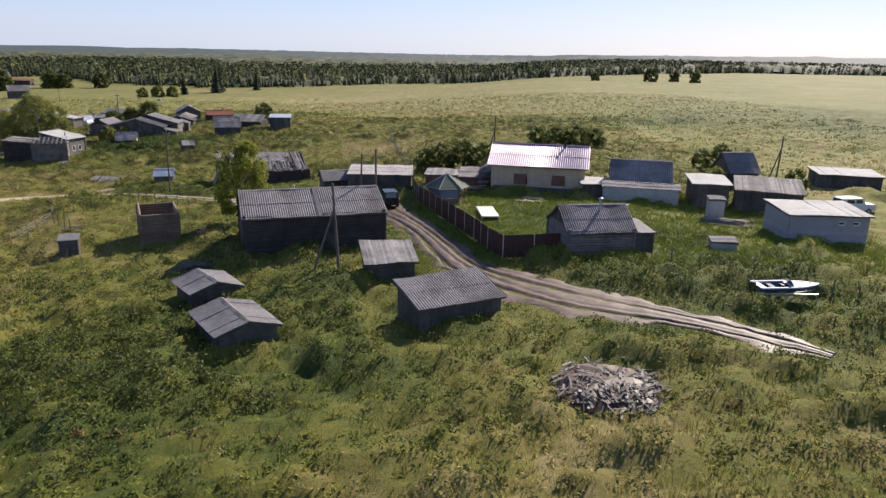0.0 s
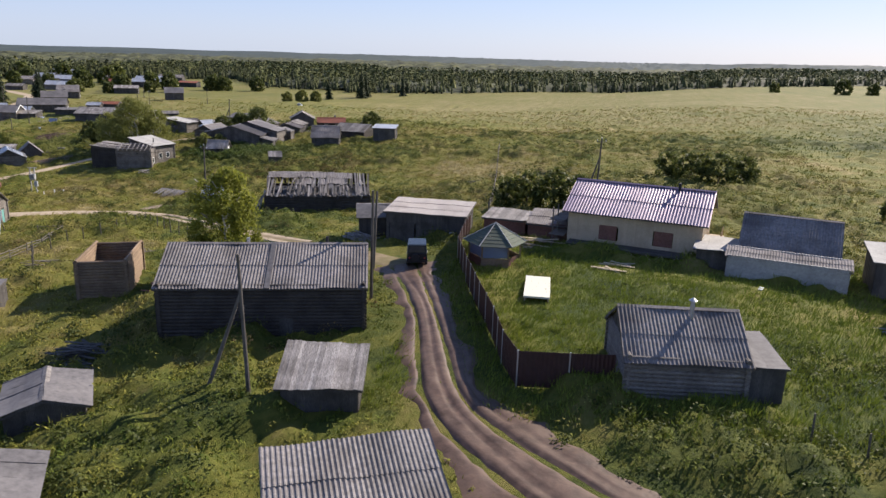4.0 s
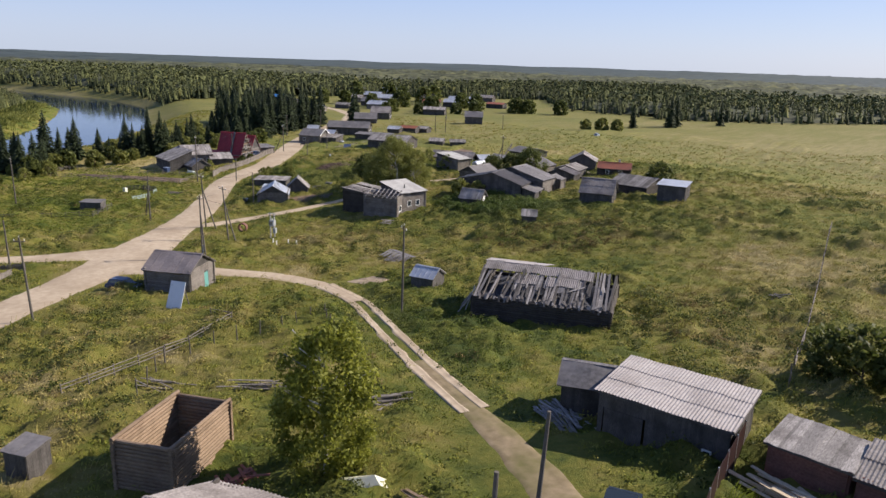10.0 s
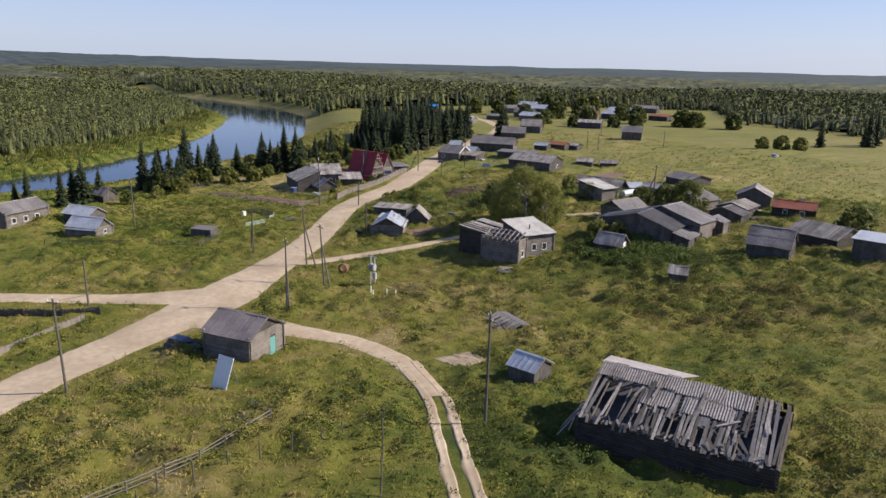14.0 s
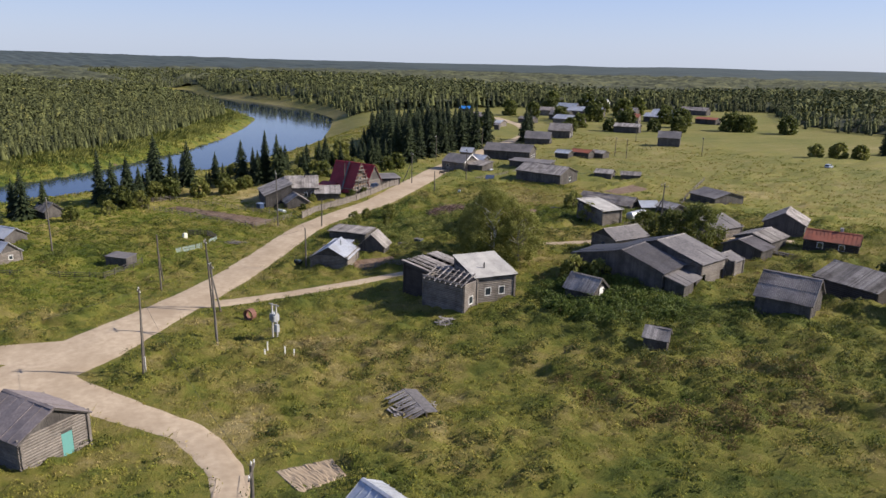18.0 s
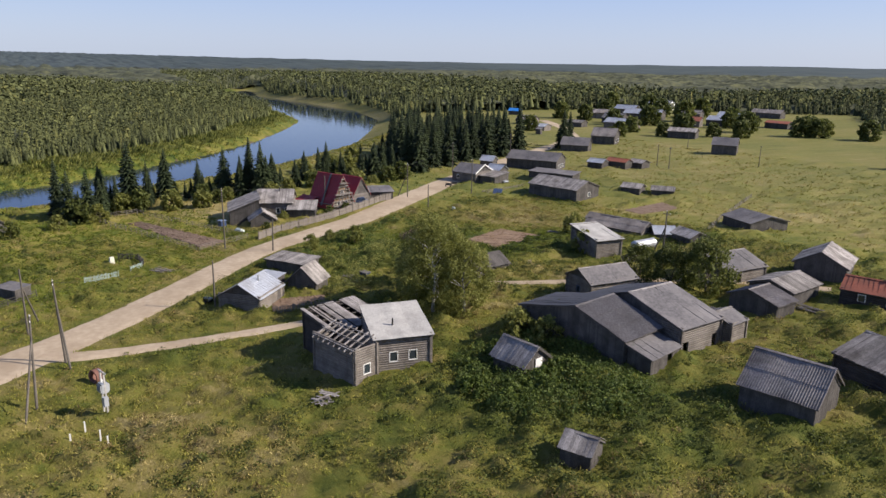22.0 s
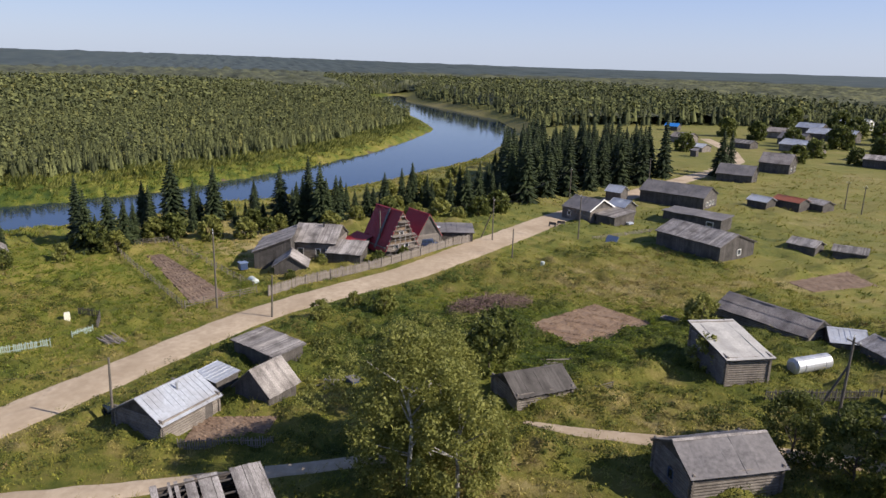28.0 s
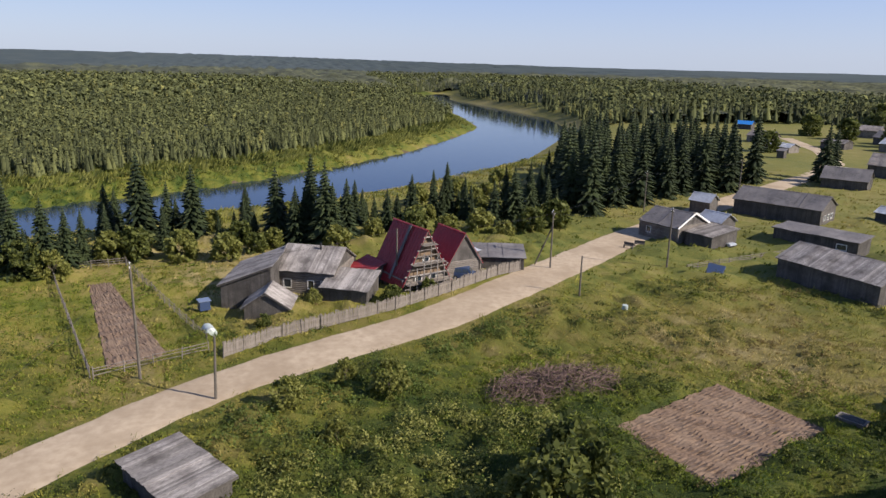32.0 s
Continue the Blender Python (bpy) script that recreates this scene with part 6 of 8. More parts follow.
fence("yard_fence", "grey plank fence at a roadside plot", [(-103, 80.5), (-95.7, 89.7), (-93.8, 93.5)], "board", 1.0, "board", seed=14)
fence("yard_fence", "old plank fence of a roadside plot", [(-93.0, 91.5), (-84.6, 79.5), (-79, 71)], "board", 0.9, "fencewood", seed=15)
fence("yard_fence", "grey picket fence behind a pole", [(-96.6, 201.5), (-94.2, 212.6)], "picket", 1.2, "board", seed=16)
fence("pasture_fence", "rail fence over the meadow", [(-105.4, 229.5), (-115, 245), (-124, 261), (-133.9, 278.9)], "rail", 1.0, seed=17, gap=0.2)
fence("yard_fence", "low rail fence by a blue box", [(-165.1, 219.3), (-168.6, 230), (-172.0, 241.4)], "rail", 0.8, seed=18)
fence("yard_fence", "tilted wooden rails beside a brown shed", [(-102.8, 189.2), (-102.2, 185.2)], "rail", 0.8, seed=19)

# ---- poles and cables ----
pole(-8.0, 57.8, 8.1, "leaning tarred pole with a long brace", (-0.5, 0.4), (-2.4, -0.8), arm=0)
pole(-8.8, 81.9, 6.9, "thin bare pole beside the lane", (0.3, 0.1), arm=0)
pole(-6.3, 73.8, 8.3, "slim tall pole at a barn's corner", (0.1, 0.1), arm=0)
pole(9.4, 115.9, 8.7, "braced pole behind the new house", (0.2, 0.2), (-1.8, -1.2))
pole(49.8, 102.5, 6.6, "dark pole with brace on the meadow", (0.3, 0.1), (-1.6, -0.6))
pole(-41.4, 109.8, 9.6, "tall pole with crossarm beside the lane", (0.0, 0.1), yaw=-30, arm=1.6)
pole(-71.1, 84.8, 9.0, "roadside pole with a crossarm", (-0.6, 0.3), yaw=40)
pole(-97.6, 93.1, 6.4, "thin bare roadside pole", (-0.4, 0), arm=0)
pole(-83.0, 113.4, 9.2, "pole on a concrete stub at the junction", (-0.3, 0.2), (1.6, -0.5), stub=True)
pole(-90.0, 123.0, 8.6, "A-shaped braced pole with crossarm", (-1.6, 0.4), (3.4, -0.9), arm=1.8)
pole(-100.2, 125.8, 9.2, "leaning pole with brace by the road", (-0.3, -0.3), (2.4, 0.4))
pole(-111.6, 122.1, 8.0, "pole with a long slanting brace", (0, 0), (-3.6, 1.2), arm=0)
pole(-142.1, 112.1, 9.2, "tall pole in a garden", (-0.2, 0), arm=0.9)
pole(-110.0, 143.6, 6.4, "thick pole beside the blue-roofed house", (-0.2, 0.1), arm=0)
pole(-141.2, 151.7, 10.7, "tall grey pole beside the road", (0, 0), arm=0.6)
pole(-135.8, 158.6, 5.6, "short pole at the road's edge", (-0.1, 0.2), arm=0)
pole(-88.8, 201.9, 9.2, "tall dark pole with a brace", (0.1, 0.1), (-2.0, -1.5), arm=1.4)
pole(-167.7, 200.0, 8.0, "roadside pole with brace near the spruces", (0, 0), (-2.2, -1.6))
pole(-166.2, 216.8, 8.5, "tall pole by the green-roofed house", (0.1, 0), arm=0.8)
pole(-156.6, 199.7, 4.8, "short weathered pole in the verge", (0, 0), arm=0)
pole(-163.4, 178.0, 7.5, "pale pole before the red house", (0, 0), arm=0)
pole(-212, 341, 7.5, "distant pole on the meadow", group="far poles")
pole(-185, 298, 7.0, "distant pole on the meadow", group="far poles")
pole(-170, 328, 7.0, "distant pole on the meadow", group="far poles")
pole(-178, 296, 7.0, "distant pole on the meadow", group="far poles")
pole(-222, 266, 8.0, "pole before the spruce grove", group="far poles")
pole(-206, 234, 8.0, "pole before the spruce grove", group="far poles")
wire([(-71.7, 85.1, 10.2), (-83.3, 113.6, 9.3), (-91.6, 123.4, 8.6), (-100.5, 125.5, 9.1)])
wire([(-100.5, 125.5, 9.1), (-110.2, 143.7, 6.6), (-141.2, 151.7, 10.2)], 0.6)
wire([(-41.4, 109.9, 12.4), (-83.3, 113.6, 9.3)], 1.0)
wire([(-141.2, 151.7, 10.2), (-163.4, 178, 7.7), (-167.7, 200, 8.4), (-166.2, 216.8, 8.7)], 0.7)
wire([(-167.7, 200, 8.4), (-206, 234, 7.6), (-222, 266, 7.6)], 0.8)

# transformer post by the junction
e = thing("transformer_post", "pale grey post-mounted transformer on concrete legs", "transformer", -85.9, 128.7, gz(-85.9, 128.7), 20)
for s in (-1, 1):
    b = Build()
    b.beam((s * 0.4, 0, -0.2), (s * 0.34, 0, 4.4), 0.15)
    part("leg", b, "concrete", e)
b = Build()
b.box(-0.42, -0.3, 2.3, 0.42, 0.3, 3.2)
for k in range(6):
    b.box(-0.4 + k * 0.15, -0.42, 2.4, -0.37 + k * 0.15, 0.42, 3.1)
part("tank", b, "greypaint", e)
b = Build()
b.box(0.25, -0.35, 1.1, 0.75, 0.05, 2.0)
part("switch_box", b, "greypaint", e)
b = Build()
b.beam((-0.8, 0, 4.3), (0.8, 0, 4.3), 0.1)
b.beam((-0.45, 0, 2.2), (0.45, 0, 2.2), 0.1)
part("crossarm", b, "steel", e)
for k in range(3):
    b = Build()
    b.tube((-0.28 + 0.28 * k, 0, 3.2), (-0.28 + 0.28 * k, 0, 3.55), 0.05, 0.03, 8)
    part("insulator", b, "white", e)
for x, y, h in ((-81.1, 127.9, 1.0), (-79.7, 128.4, 1.0), (-81.2, 125.6, 1.1), (-83.5, 126.8, 0.9)):
    b = Build()
    b.box(-0.07, -0.07, -0.2, 0.07, 0.07, h, taper=0.01)
    ob = new("marker_post", mesh_of("marker_post", b.v, b.f, "white"))
    ob.location = (x, y, gz(x, y))
    tagged(ob, "short white marker post in the grass", "marker post", "marker posts")


# ---- vehicles ----
def wheel(parent, x, y, r, w=0.2):
    b = Build()
    b.tube((x, y - w / 2, r), (x, y + w / 2, r), r, r, 16)
    t = part("wheel", b, "black", parent)
    b = Build()
    s = 1 if y > 0 else -1
    b.tube((x, y + s * w * 0.4, r), (x, y + s * (w / 2 + 0.02), r), r * 0.55, r * 0.5, 12)
    part("rim", b, "steel", t)


def car(label, x, y, yaw, L, W, H, paint, boxy=False, roof_mat=None, cat="car"):
    """A parked car: a bevelled body, a narrower cabin with panes, bumpers, lamps and wheels."""
    e = thing("car", label, cat, x, y, gz(x, y) + 0.06, yaw)
    r = 0.19 * H
    prof = [(-0.5, 0.22), (-0.5, 0.50), (-0.47, 0.56), (0.18, 0.58), (0.46, 0.53), (0.5, 0.46), (0.5, 0.22)] if not boxy else [(-0.5, 0.25), (-0.5, 0.62), (-0.49, 0.64), (0.2, 0.64), (0.47, 0.61), (0.5, 0.55), (0.5, 0.25)]
    b = Build()

    def loft(prof, w_low, w_top, bl):
        zs = [p[1] for p in prof]
        lo, hi = min(zs), max(zs)
        v = []
        for s in (-1, 1):
            for px, pz in prof:
                t = (pz - lo) / (hi - lo)
                v.append((px * L, s * W / 2 * (w_low + (w_top - w_low) * t), pz * H))
        n = len(prof)
        f = [tuple(range(n)), tuple(range(2 * n - 1, n - 1, -1))] + [((k + 1) % n, k, n + k, n + (k + 1) % n) for k in range(n)]
        bl.add(v, f)

    loft(prof, 1.0, 0.94, b)
    part("body", b, paint, e)
    cab = [(-0.44, 0.57), (-0.36, 0.97), (-0.30, 1.0), (0.05, 1.0), (0.10, 0.97), (0.24, 0.57)] if not boxy else [(-0.49, 0.63), (-0.47, 0.97), (-0.43, 1.0), (0.10, 1.0), (0.14, 0.97), (0.2, 0.63)]
    b = Build()
    loft(cab, 0.92, 0.74 if not boxy else 0.86, b)
    part("cabin", b, roof_mat or paint, e)
    for s in (-1, 1):
        for x0, x1 in ((-0.34, -0.10), (-0.08, 0.12)):
            b = Build()
            yb, yt = W / 2 * 0.90, W / 2 * (0.79 if not boxy else 0.88)
            b.plate((x0 * L, s * (yb + 0.012), 0.64 * H), (x1 * L, s * (yb + 0.012), 0.64 * H), ((x1 - 0.03) * L, s * (yt + 0.012), 0.92 * H), (x0 * L, s * (yt + 0.012), 0.92 * H), 0.02 * -s)
            part("pane", b, "glass", e)
    for x0, z0, x1, z1 in ((0.215, 0.64, 0.125, 0.93) if not boxy else (0.205, 0.68, 0.155, 0.94), (-0.432, 0.64, -0.372, 0.93) if not boxy else (-0.497, 0.68, -0.482, 0.94)):
        b = Build()
        s = 1 if x0 > 0 else -1
        b.plate((x0 * L, -0.40 * W, z0 * H), (x0 * L, 0.40 * W, z0 * H), (x1 * L, 0.34 * W, z1 * H), (x1 * L, -0.34 * W, z1 * H), -0.02 * s)
        part("windscreen", b, "glass", e)
    for sx in (-1, 1):
        b = Build()
        b.box(sx * 0.5 * L - 0.05, -W * 0.47, 0.22 * H, sx * 0.5 * L + 0.06, W * 0.47, 0.33 * H)
        part("bumper", b, "black", e)
        for sy in (-1, 1):
            b = Build()
            b.tube((sx * (0.5 * L - 0.02), sy * W * 0.36, 0.43 * H), (sx * (0.5 * L + 0.03), sy * W * 0.36, 0.43 * H), 0.085, 0.08, 10)
            part("headlight" if sx > 0 else "tail_light", b, "white" if sx > 0 else "red", e)
            wheel(e, sx * L * 0.31, sy * (W / 2 - 0.09), r)
    if boxy:
        b = Build()
        b.tube((-0.5 * L - 0.02, 0.15, 0.45 * H), (-0.5 * L - 0.22, 0.15, 0.45 * H), r * 0.95, r * 0.95, 16)
        part("spare_wheel", b, "black", e)
    return e


car("dark boxy off-road car parked on the lane", -5.6, 84.6, 105, 4.0, 1.8, 2.0, "darkpaint", True, None, "off-road car")
car("dark blue car parked beside the shop", -75.4, 97.2, 27, 4.1, 1.65, 1.4, "bluepaint")
car("pale estate car in a farmyard", -178.0, 233.2, 20, 4.2, 1.65, 1.4, "silverpaint")
car("silver car far out on the meadow", -130, 341, 100, 4.3, 1.7, 1.45, "silverpaint")
car("dark blue car in the yard of the red house", -164.6, 187.2, 70, 4.0, 1.7, 1.6, "bluepaint")
car("silver grey van beside a garage", 49.2, 81.5, 10, 4.6, 1.8, 1.9, "silverpaint", True, None, "van")

# motor boat on its trailer
e = thing("motor_boat", "white motor boat with dark hull on a trailer", "boat", 26.8, 51.0, gz(26.8, 51.0), 2)
b = Build()
secs = []
for k in range(9):
    t = k / 8
    x = -2.4 + 4.9 * t
    w = 0.85 * (1 - max(0, (t - 0.45) / 0.55) ** 2.2) + 0.03
    zk = 0.62 + 0.32 * max(0, (t - 0.55) / 0.45) ** 2
    secs.append([(x, -w, 1.25 + 0.12 * t), (x, -w * 0.86, 0.95 + 0.1 * t), (x, 0, zk), (x, w * 0.86, 0.95 + 0.1 * t), (x, w, 1.25 + 0.12 * t)])
b.add([p for s in secs for p in s], [(5 * k + i, 5 * k + i + 1, 5 * k + 6 + i, 5 * k + 5 + i) for k in range(8) for i in range(4)] + [(0, 1, 2, 3, 4)])
part("hull", b, "hullblue", e, "dark hull")
rim = [Vector(q[0]) for q in secs] + [Vector(q[4]) for q in reversed(secs)]
v = []
for k, p in enumerate(rim):
    inw = Vector((0, -p.y, 0)).normalized() * 0.09
    v += [p + Vector((0, 0, -0.05)) - inw * 0.3, p + Vector((0, 0, 0.05)) - inw * 0.3, p + Vector((0, 0, 0.05)) + inw, p + Vector((0, 0, -0.05)) + inw]
b = Build()
b.add(v, [(4 * k + i, 4 * k + (i + 1) % 4, 4 * k + 4 + (i + 1) % 4, 4 * k + 4 + i) for k in range(len(rim) - 1) for i in range(4)])
part("gunwale", b, "hull", e, "white gunwale")
b = Build()
b.add([secs[4][0], secs[4][4], secs[5][4], secs[6][4], secs[7][4], secs[8][4], secs[8][0], secs[7][0], secs[6][0], secs[5][0]], [tuple(range(10))])
b.box(-2.35, -0.7, 1.0, -1.9, 0.7, 1.28)
part("foredeck", b, "hull", e, "white foredeck")
for x in (-1.2, -0.1):
    b = Build()
    b.box(x - 0.2, -0.6, 0.85, x + 0.25, 0.6, 1.2, taper=0.03)
    part("seat", b, "darkpaint", e)
b = Build()
b.plate((0.35, -0.6, 1.3), (0.35, 0.6, 1.3), (0.05, 0.5, 1.75), (0.05, -0.5, 1.75), 0.02)
part("windscreen", b, "glass", e)
b = Build()
b.box(-2.75, -0.18, 0.7, -2.4, 0.18, 1.5, taper=0.05)
b.box(-2.65, -0.06, 0.3, -2.5, 0.06, 0.75)
part("outboard_motor", b, "black", e)
b = Build()
b.beam((-2.2, 0, 0.5), (2.6, 0, 0.5), 0.1)
b.beam((-1.6, -0.75, 0.5), (-1.6, 0.75, 0.5), 0.08)
b.beam((-0.2, -0.75, 0.5), (-0.2, 0.75, 0.5), 0.08)
b.beam((2.5, 0, 0), (2.5, 0, 0.5), 0.06)
tr = part("trailer_frame", b, "steel", e)
for s in (-1, 1):
    b = Build()
    b.tube((-0.9, s * 0.8 - 0.08, 0.3), (-0.9, s * 0.8 + 0.08, 0.3), 0.3, 0.3, 16)
    part("wheel", b, "black", tr)


# ---- heaps, boards and garden things ----
def boards_heap(name, label, cat, x, y, yaw, n, L, spread, mat, seed, hgt=0.35, jitter=10, w=0.18, round_=False):
    r = random.Random(seed)
    e = thing(name, label, cat, x, y, gz(x, y) + 0.02, yaw)
    for k in range(n):
        t = r.random()
        z = 0.03 + hgt * (1 - abs(2 * t - 1)) * r.random()
        ll = L * r.uniform(0.6, 1.05)
        q = pose(r.gauss(0, 0.12 * L), (t - 0.5) * spread, z, 0, r.gauss(0, 3), r.gauss(0, jitter))
        b = Build()
        if round_:
            b.tube(q @ Vector((-ll / 2, 0, 0)), q @ Vector((ll / 2, 0, 0)), w / 2, w * 0.42, 8)
        else:
            b.box(-ll / 2, -w / 2, 0, ll / 2, w / 2, 0.04, q)
        part("log" if round_ else "plank", b, mat, e)
    return e


e = thing("board_pile", "flattened mound of broken grey slats and brown litter", "board pile", 10.3, 37.0, gz(10.3, 37.0), 0)
r = random.Random(71)
v, f = [(0, 0, 0.55)], []
for ring_, (rx, zz) in enumerate(((0.4, 0.5), (0.75, 0.3), (1.0, -0.1))):
    for k in range(20):
        a = 2 * math.pi * k / 20
        q = r.uniform(0.88, 1.12)
        v.append((math.cos(a) * 3.3 * rx * q, math.sin(a) * 3.5 * rx * q, zz + r.uniform(-0.12, 0.12) * (ring_ < 2)))
for k in range(20):
    f.append((0, 1 + k, 1 + (k + 1) % 20))
    for g in (0, 1):
        f.append((1 + 20 * g + k, 21 + 20 * g + k, 21 + 20 * g + (k + 1) % 20, 1 + 20 * g + (k + 1) % 20))
part("litter", mesh_of("litter", v, f, "mud"), "mud", e, "dark brown rotten litter")
for k in range(240):
    a, t = r.uniform(0, 6.283), math.sqrt(r.uniform(0.02, 1.0))
    if -0.4 < a - 0.9 < 1.3 and t > 0.35 and r.random() < 0.75:
        continue
    L, w = r.uniform(0.4, 1.2), r.uniform(0.06, 0.16)
    ax = 1.35 + 0.35 * math.sin(a * 2) + r.gauss(0, 0.35) if r.random() < 0.7 else r.uniform(0, 6.28)
    b = Build()
    b.box(-L / 2, -w / 2, 0, L / 2, w / 2, 0.03, pose(math.cos(a) * 3.4 * t, math.sin(a) * 3.5 * t, 0.10 + 0.46 * (1 - t * t) + r.uniform(0, 0.1), r.gauss(0, 8), r.gauss(0, 7), math.degrees(ax)))
    part("slat", b, ("plankroof", "board", "log")[r.randrange(3)], e)
boards_heap("board_pile", "stack of scrap boards and pipes beside the garage", "scrap pile", -14.5, 95.6, -30, 34, 4.2, 2.6, "plankroof", 2, 0.5, 14)
boards_heap("timber_stack", "long fresh timber planks by the gazebo", "timber", 2.4, 91.8, -20, 24, 8.0, 2.0, "ply", 3, 0.9, 2, 0.26)
boards_heap("timber_stack", "pale new planks lying behind the barn", "timber", -13.5, 81.3, -6, 16, 5.0, 2.2, "newlog", 4, 0.3, 3, 0.2)
boards_heap("log_heap", "small heap of old logs under the birch", "log heap", -26.3, 90.6, 60, 14, 2.6, 1.6, "log", 5, 0.4, 20, 0.2, True)
boards_heap("rubble_heap", "reddish scrap heap between cabin and barn", "scrap pile", -25.6, 76.4, 10, 26, 1.8, 3.4, "rust", 6, 0.4, 50, 0.2)
boards_heap("board_pile", "heap of dark scrap boards beside the barn", "scrap pile", -21.5, 61.6, 15, 46, 3.0, 4.6, "board", 7, 0.9, 25, 0.2)
boards_heap("board_pile", "leaning grey rails behind the cabin", "board pile", -36.0, 86.4, 40, 12, 4.0, 1.2, "fencewood", 8, 0.7, 8, 0.12)
e = boards_heap("collapsed_shed", "collapsed plank roof lying in the meadow", "ruin", -61.2, 132.3, -8, 26, 2.0, 5.0, "plankroof", 9, 0.5, 30, 0.18)
r = random.Random(33)
b = Build()
b.plate((-2.6, 0.2, 0.95), (2.3, 0.2, 0.75), (2.2, 1.5, 0.5), (-2.5, 1.5, 0.65), 0.06)
part("roof_sheet", b, "felt", e)
for k in range(18):
    x = -2.5 + k * 0.27
    b = Build()
    b.beam((x, 0.25, 0.93 - 0.04 * k * 0.27), (x + r.gauss(0, 0.14), -1.5 - r.uniform(-0.3, 0.4), 0.25 + r.uniform(-0.1, 0.15)), 0.19, 0.03)
    part("roof_plank", b, "plankroof", e)
for x in (-2.4, 0, 2.2):
    b = Build()
    b.beam((x, 0.3, -0.1), (x, 0.3, 0.76), 0.15)
    part("post", b, "pole", e)
boards_heap("collapsed_shed", "rotten collapsed hut in the meadow", "ruin", -9.6, 137.0, 10, 40, 2.4, 3.6, "board", 10, 1.1, 30, 0.2)
boards_heap("board_pile", "broken pale furniture and boards by the log house", "scrap pile", -77.2, 147.4, 25, 18, 2.0, 3.0, "plankroof", 11, 0.6, 40, 0.2)
boards_heap("board_pile", "neat pile of grey planks beside the road", "board pile", -132.0, 140.2, 35, 14, 4.2, 2.0, "fencewood", 12, 0.2, 4, 0.2)
boards_heap("firewood", "stack of slanting poles beside the dark bush", "firewood", -110.3, 187.0, 75, 18, 3.2, 2.4, "fencewood", 13, 1.0, 10, 0.12, True)
boards_heap("board_pile", "pale boards and sheets in front of the new house", "board pile", 11.5, 85.2, -12, 12, 2.6, 4.0, "ply", 14, 0.25, 12, 0.2)
boards_heap("board_pile", "sheet pile in an overgrown yard", "scrap pile", 31.5, 74.5, -15, 26, 4.5, 2.4, "plankroof", 15, 0.5, 8, 0.2)
boards_heap("board_pile", "wrapped light sheets and scrap near the house", "scrap pile", 22.2, 80.4, 5, 16, 1.4, 3.4, "hull", 16, 0.5, 60, 0.3)
boards_heap("board_pile", "grey scrap beside the junk sheds", "scrap pile", -103.0, 225.6, 10, 20, 2.4, 3.0, "plankroof", 17, 0.6, 30, 0.2)
boards_heap("board_pile", "long dark boards behind the sheet-roofed shed", "board pile", -66.0, 203.6, 5, 18, 5.5, 2.0, "board", 18, 0.6, 6, 0.2)
boards_heap("rail_heap", "fallen grey rails in the grass", "rails", -42.6, 82.2, 15, 7, 3.6, 1.6, "fencewood", 19, 0.4, 14, 0.1)

e = thing("white_board", "flat white insulated panel lying in the yard", "panel", 5.85, 76.8, gz(5.85, 76.8) + 0.3, 4)
b = Build()
b.box(-0.95, -2.5, 0, 0.95, 2.5, 0.14)
part("sheet", b, "whiteboard", e)
b = Build()
b.box(-0.9, -2.4, -0.28, -0.78, 2.4, 0.0)
b.box(0.78, -2.4, -0.28, 0.9, 2.4, 0.0)
part("bearer", b, "ply", e)
e = thing("sign_board", "blank pale board propped beside the shop", "board", -62.3, 95.9, gz(-62.3, 95.9), 20)
b = Build()
b.plate((-1.0, -0.3, 0.05), (0.9, -0.3, 0.05), (0.9, 0.9, 2.9), (-1.0, 0.9, 2.9), 0.06)
part("board", b, "hull", e)
for s in (-0.8, 0.7):
    b = Build()
    b.beam((s, 1.5, 0), (s, 0.75, 2.5), 0.08)
    part("strut", b, "fencewood", e)
# trough-like white sheet behind the barn
e = thing("sheet_heap", "crumpled white sheet behind the barn", "sheet", -19.2, 80.3, gz(-19.2, 80.3), 30)
b = Build()
b.add([(-1.6, -0.8, 0.1), (1.7, -0.5, 0.15), (1.6, 0.9, 0.2), (-1.4, 0.8, 0.1), (-0.8, -0.2, 0.7), (0.9, 0.1, 1.0), (0.2, 0.5, 0.6)], [(0, 1, 5, 4), (1, 2, 5), (2, 6, 5), (2, 3, 6), (3, 4, 6), (3, 0, 4), (4, 5, 6)])
part("sheet", b, "whiteboard", e)

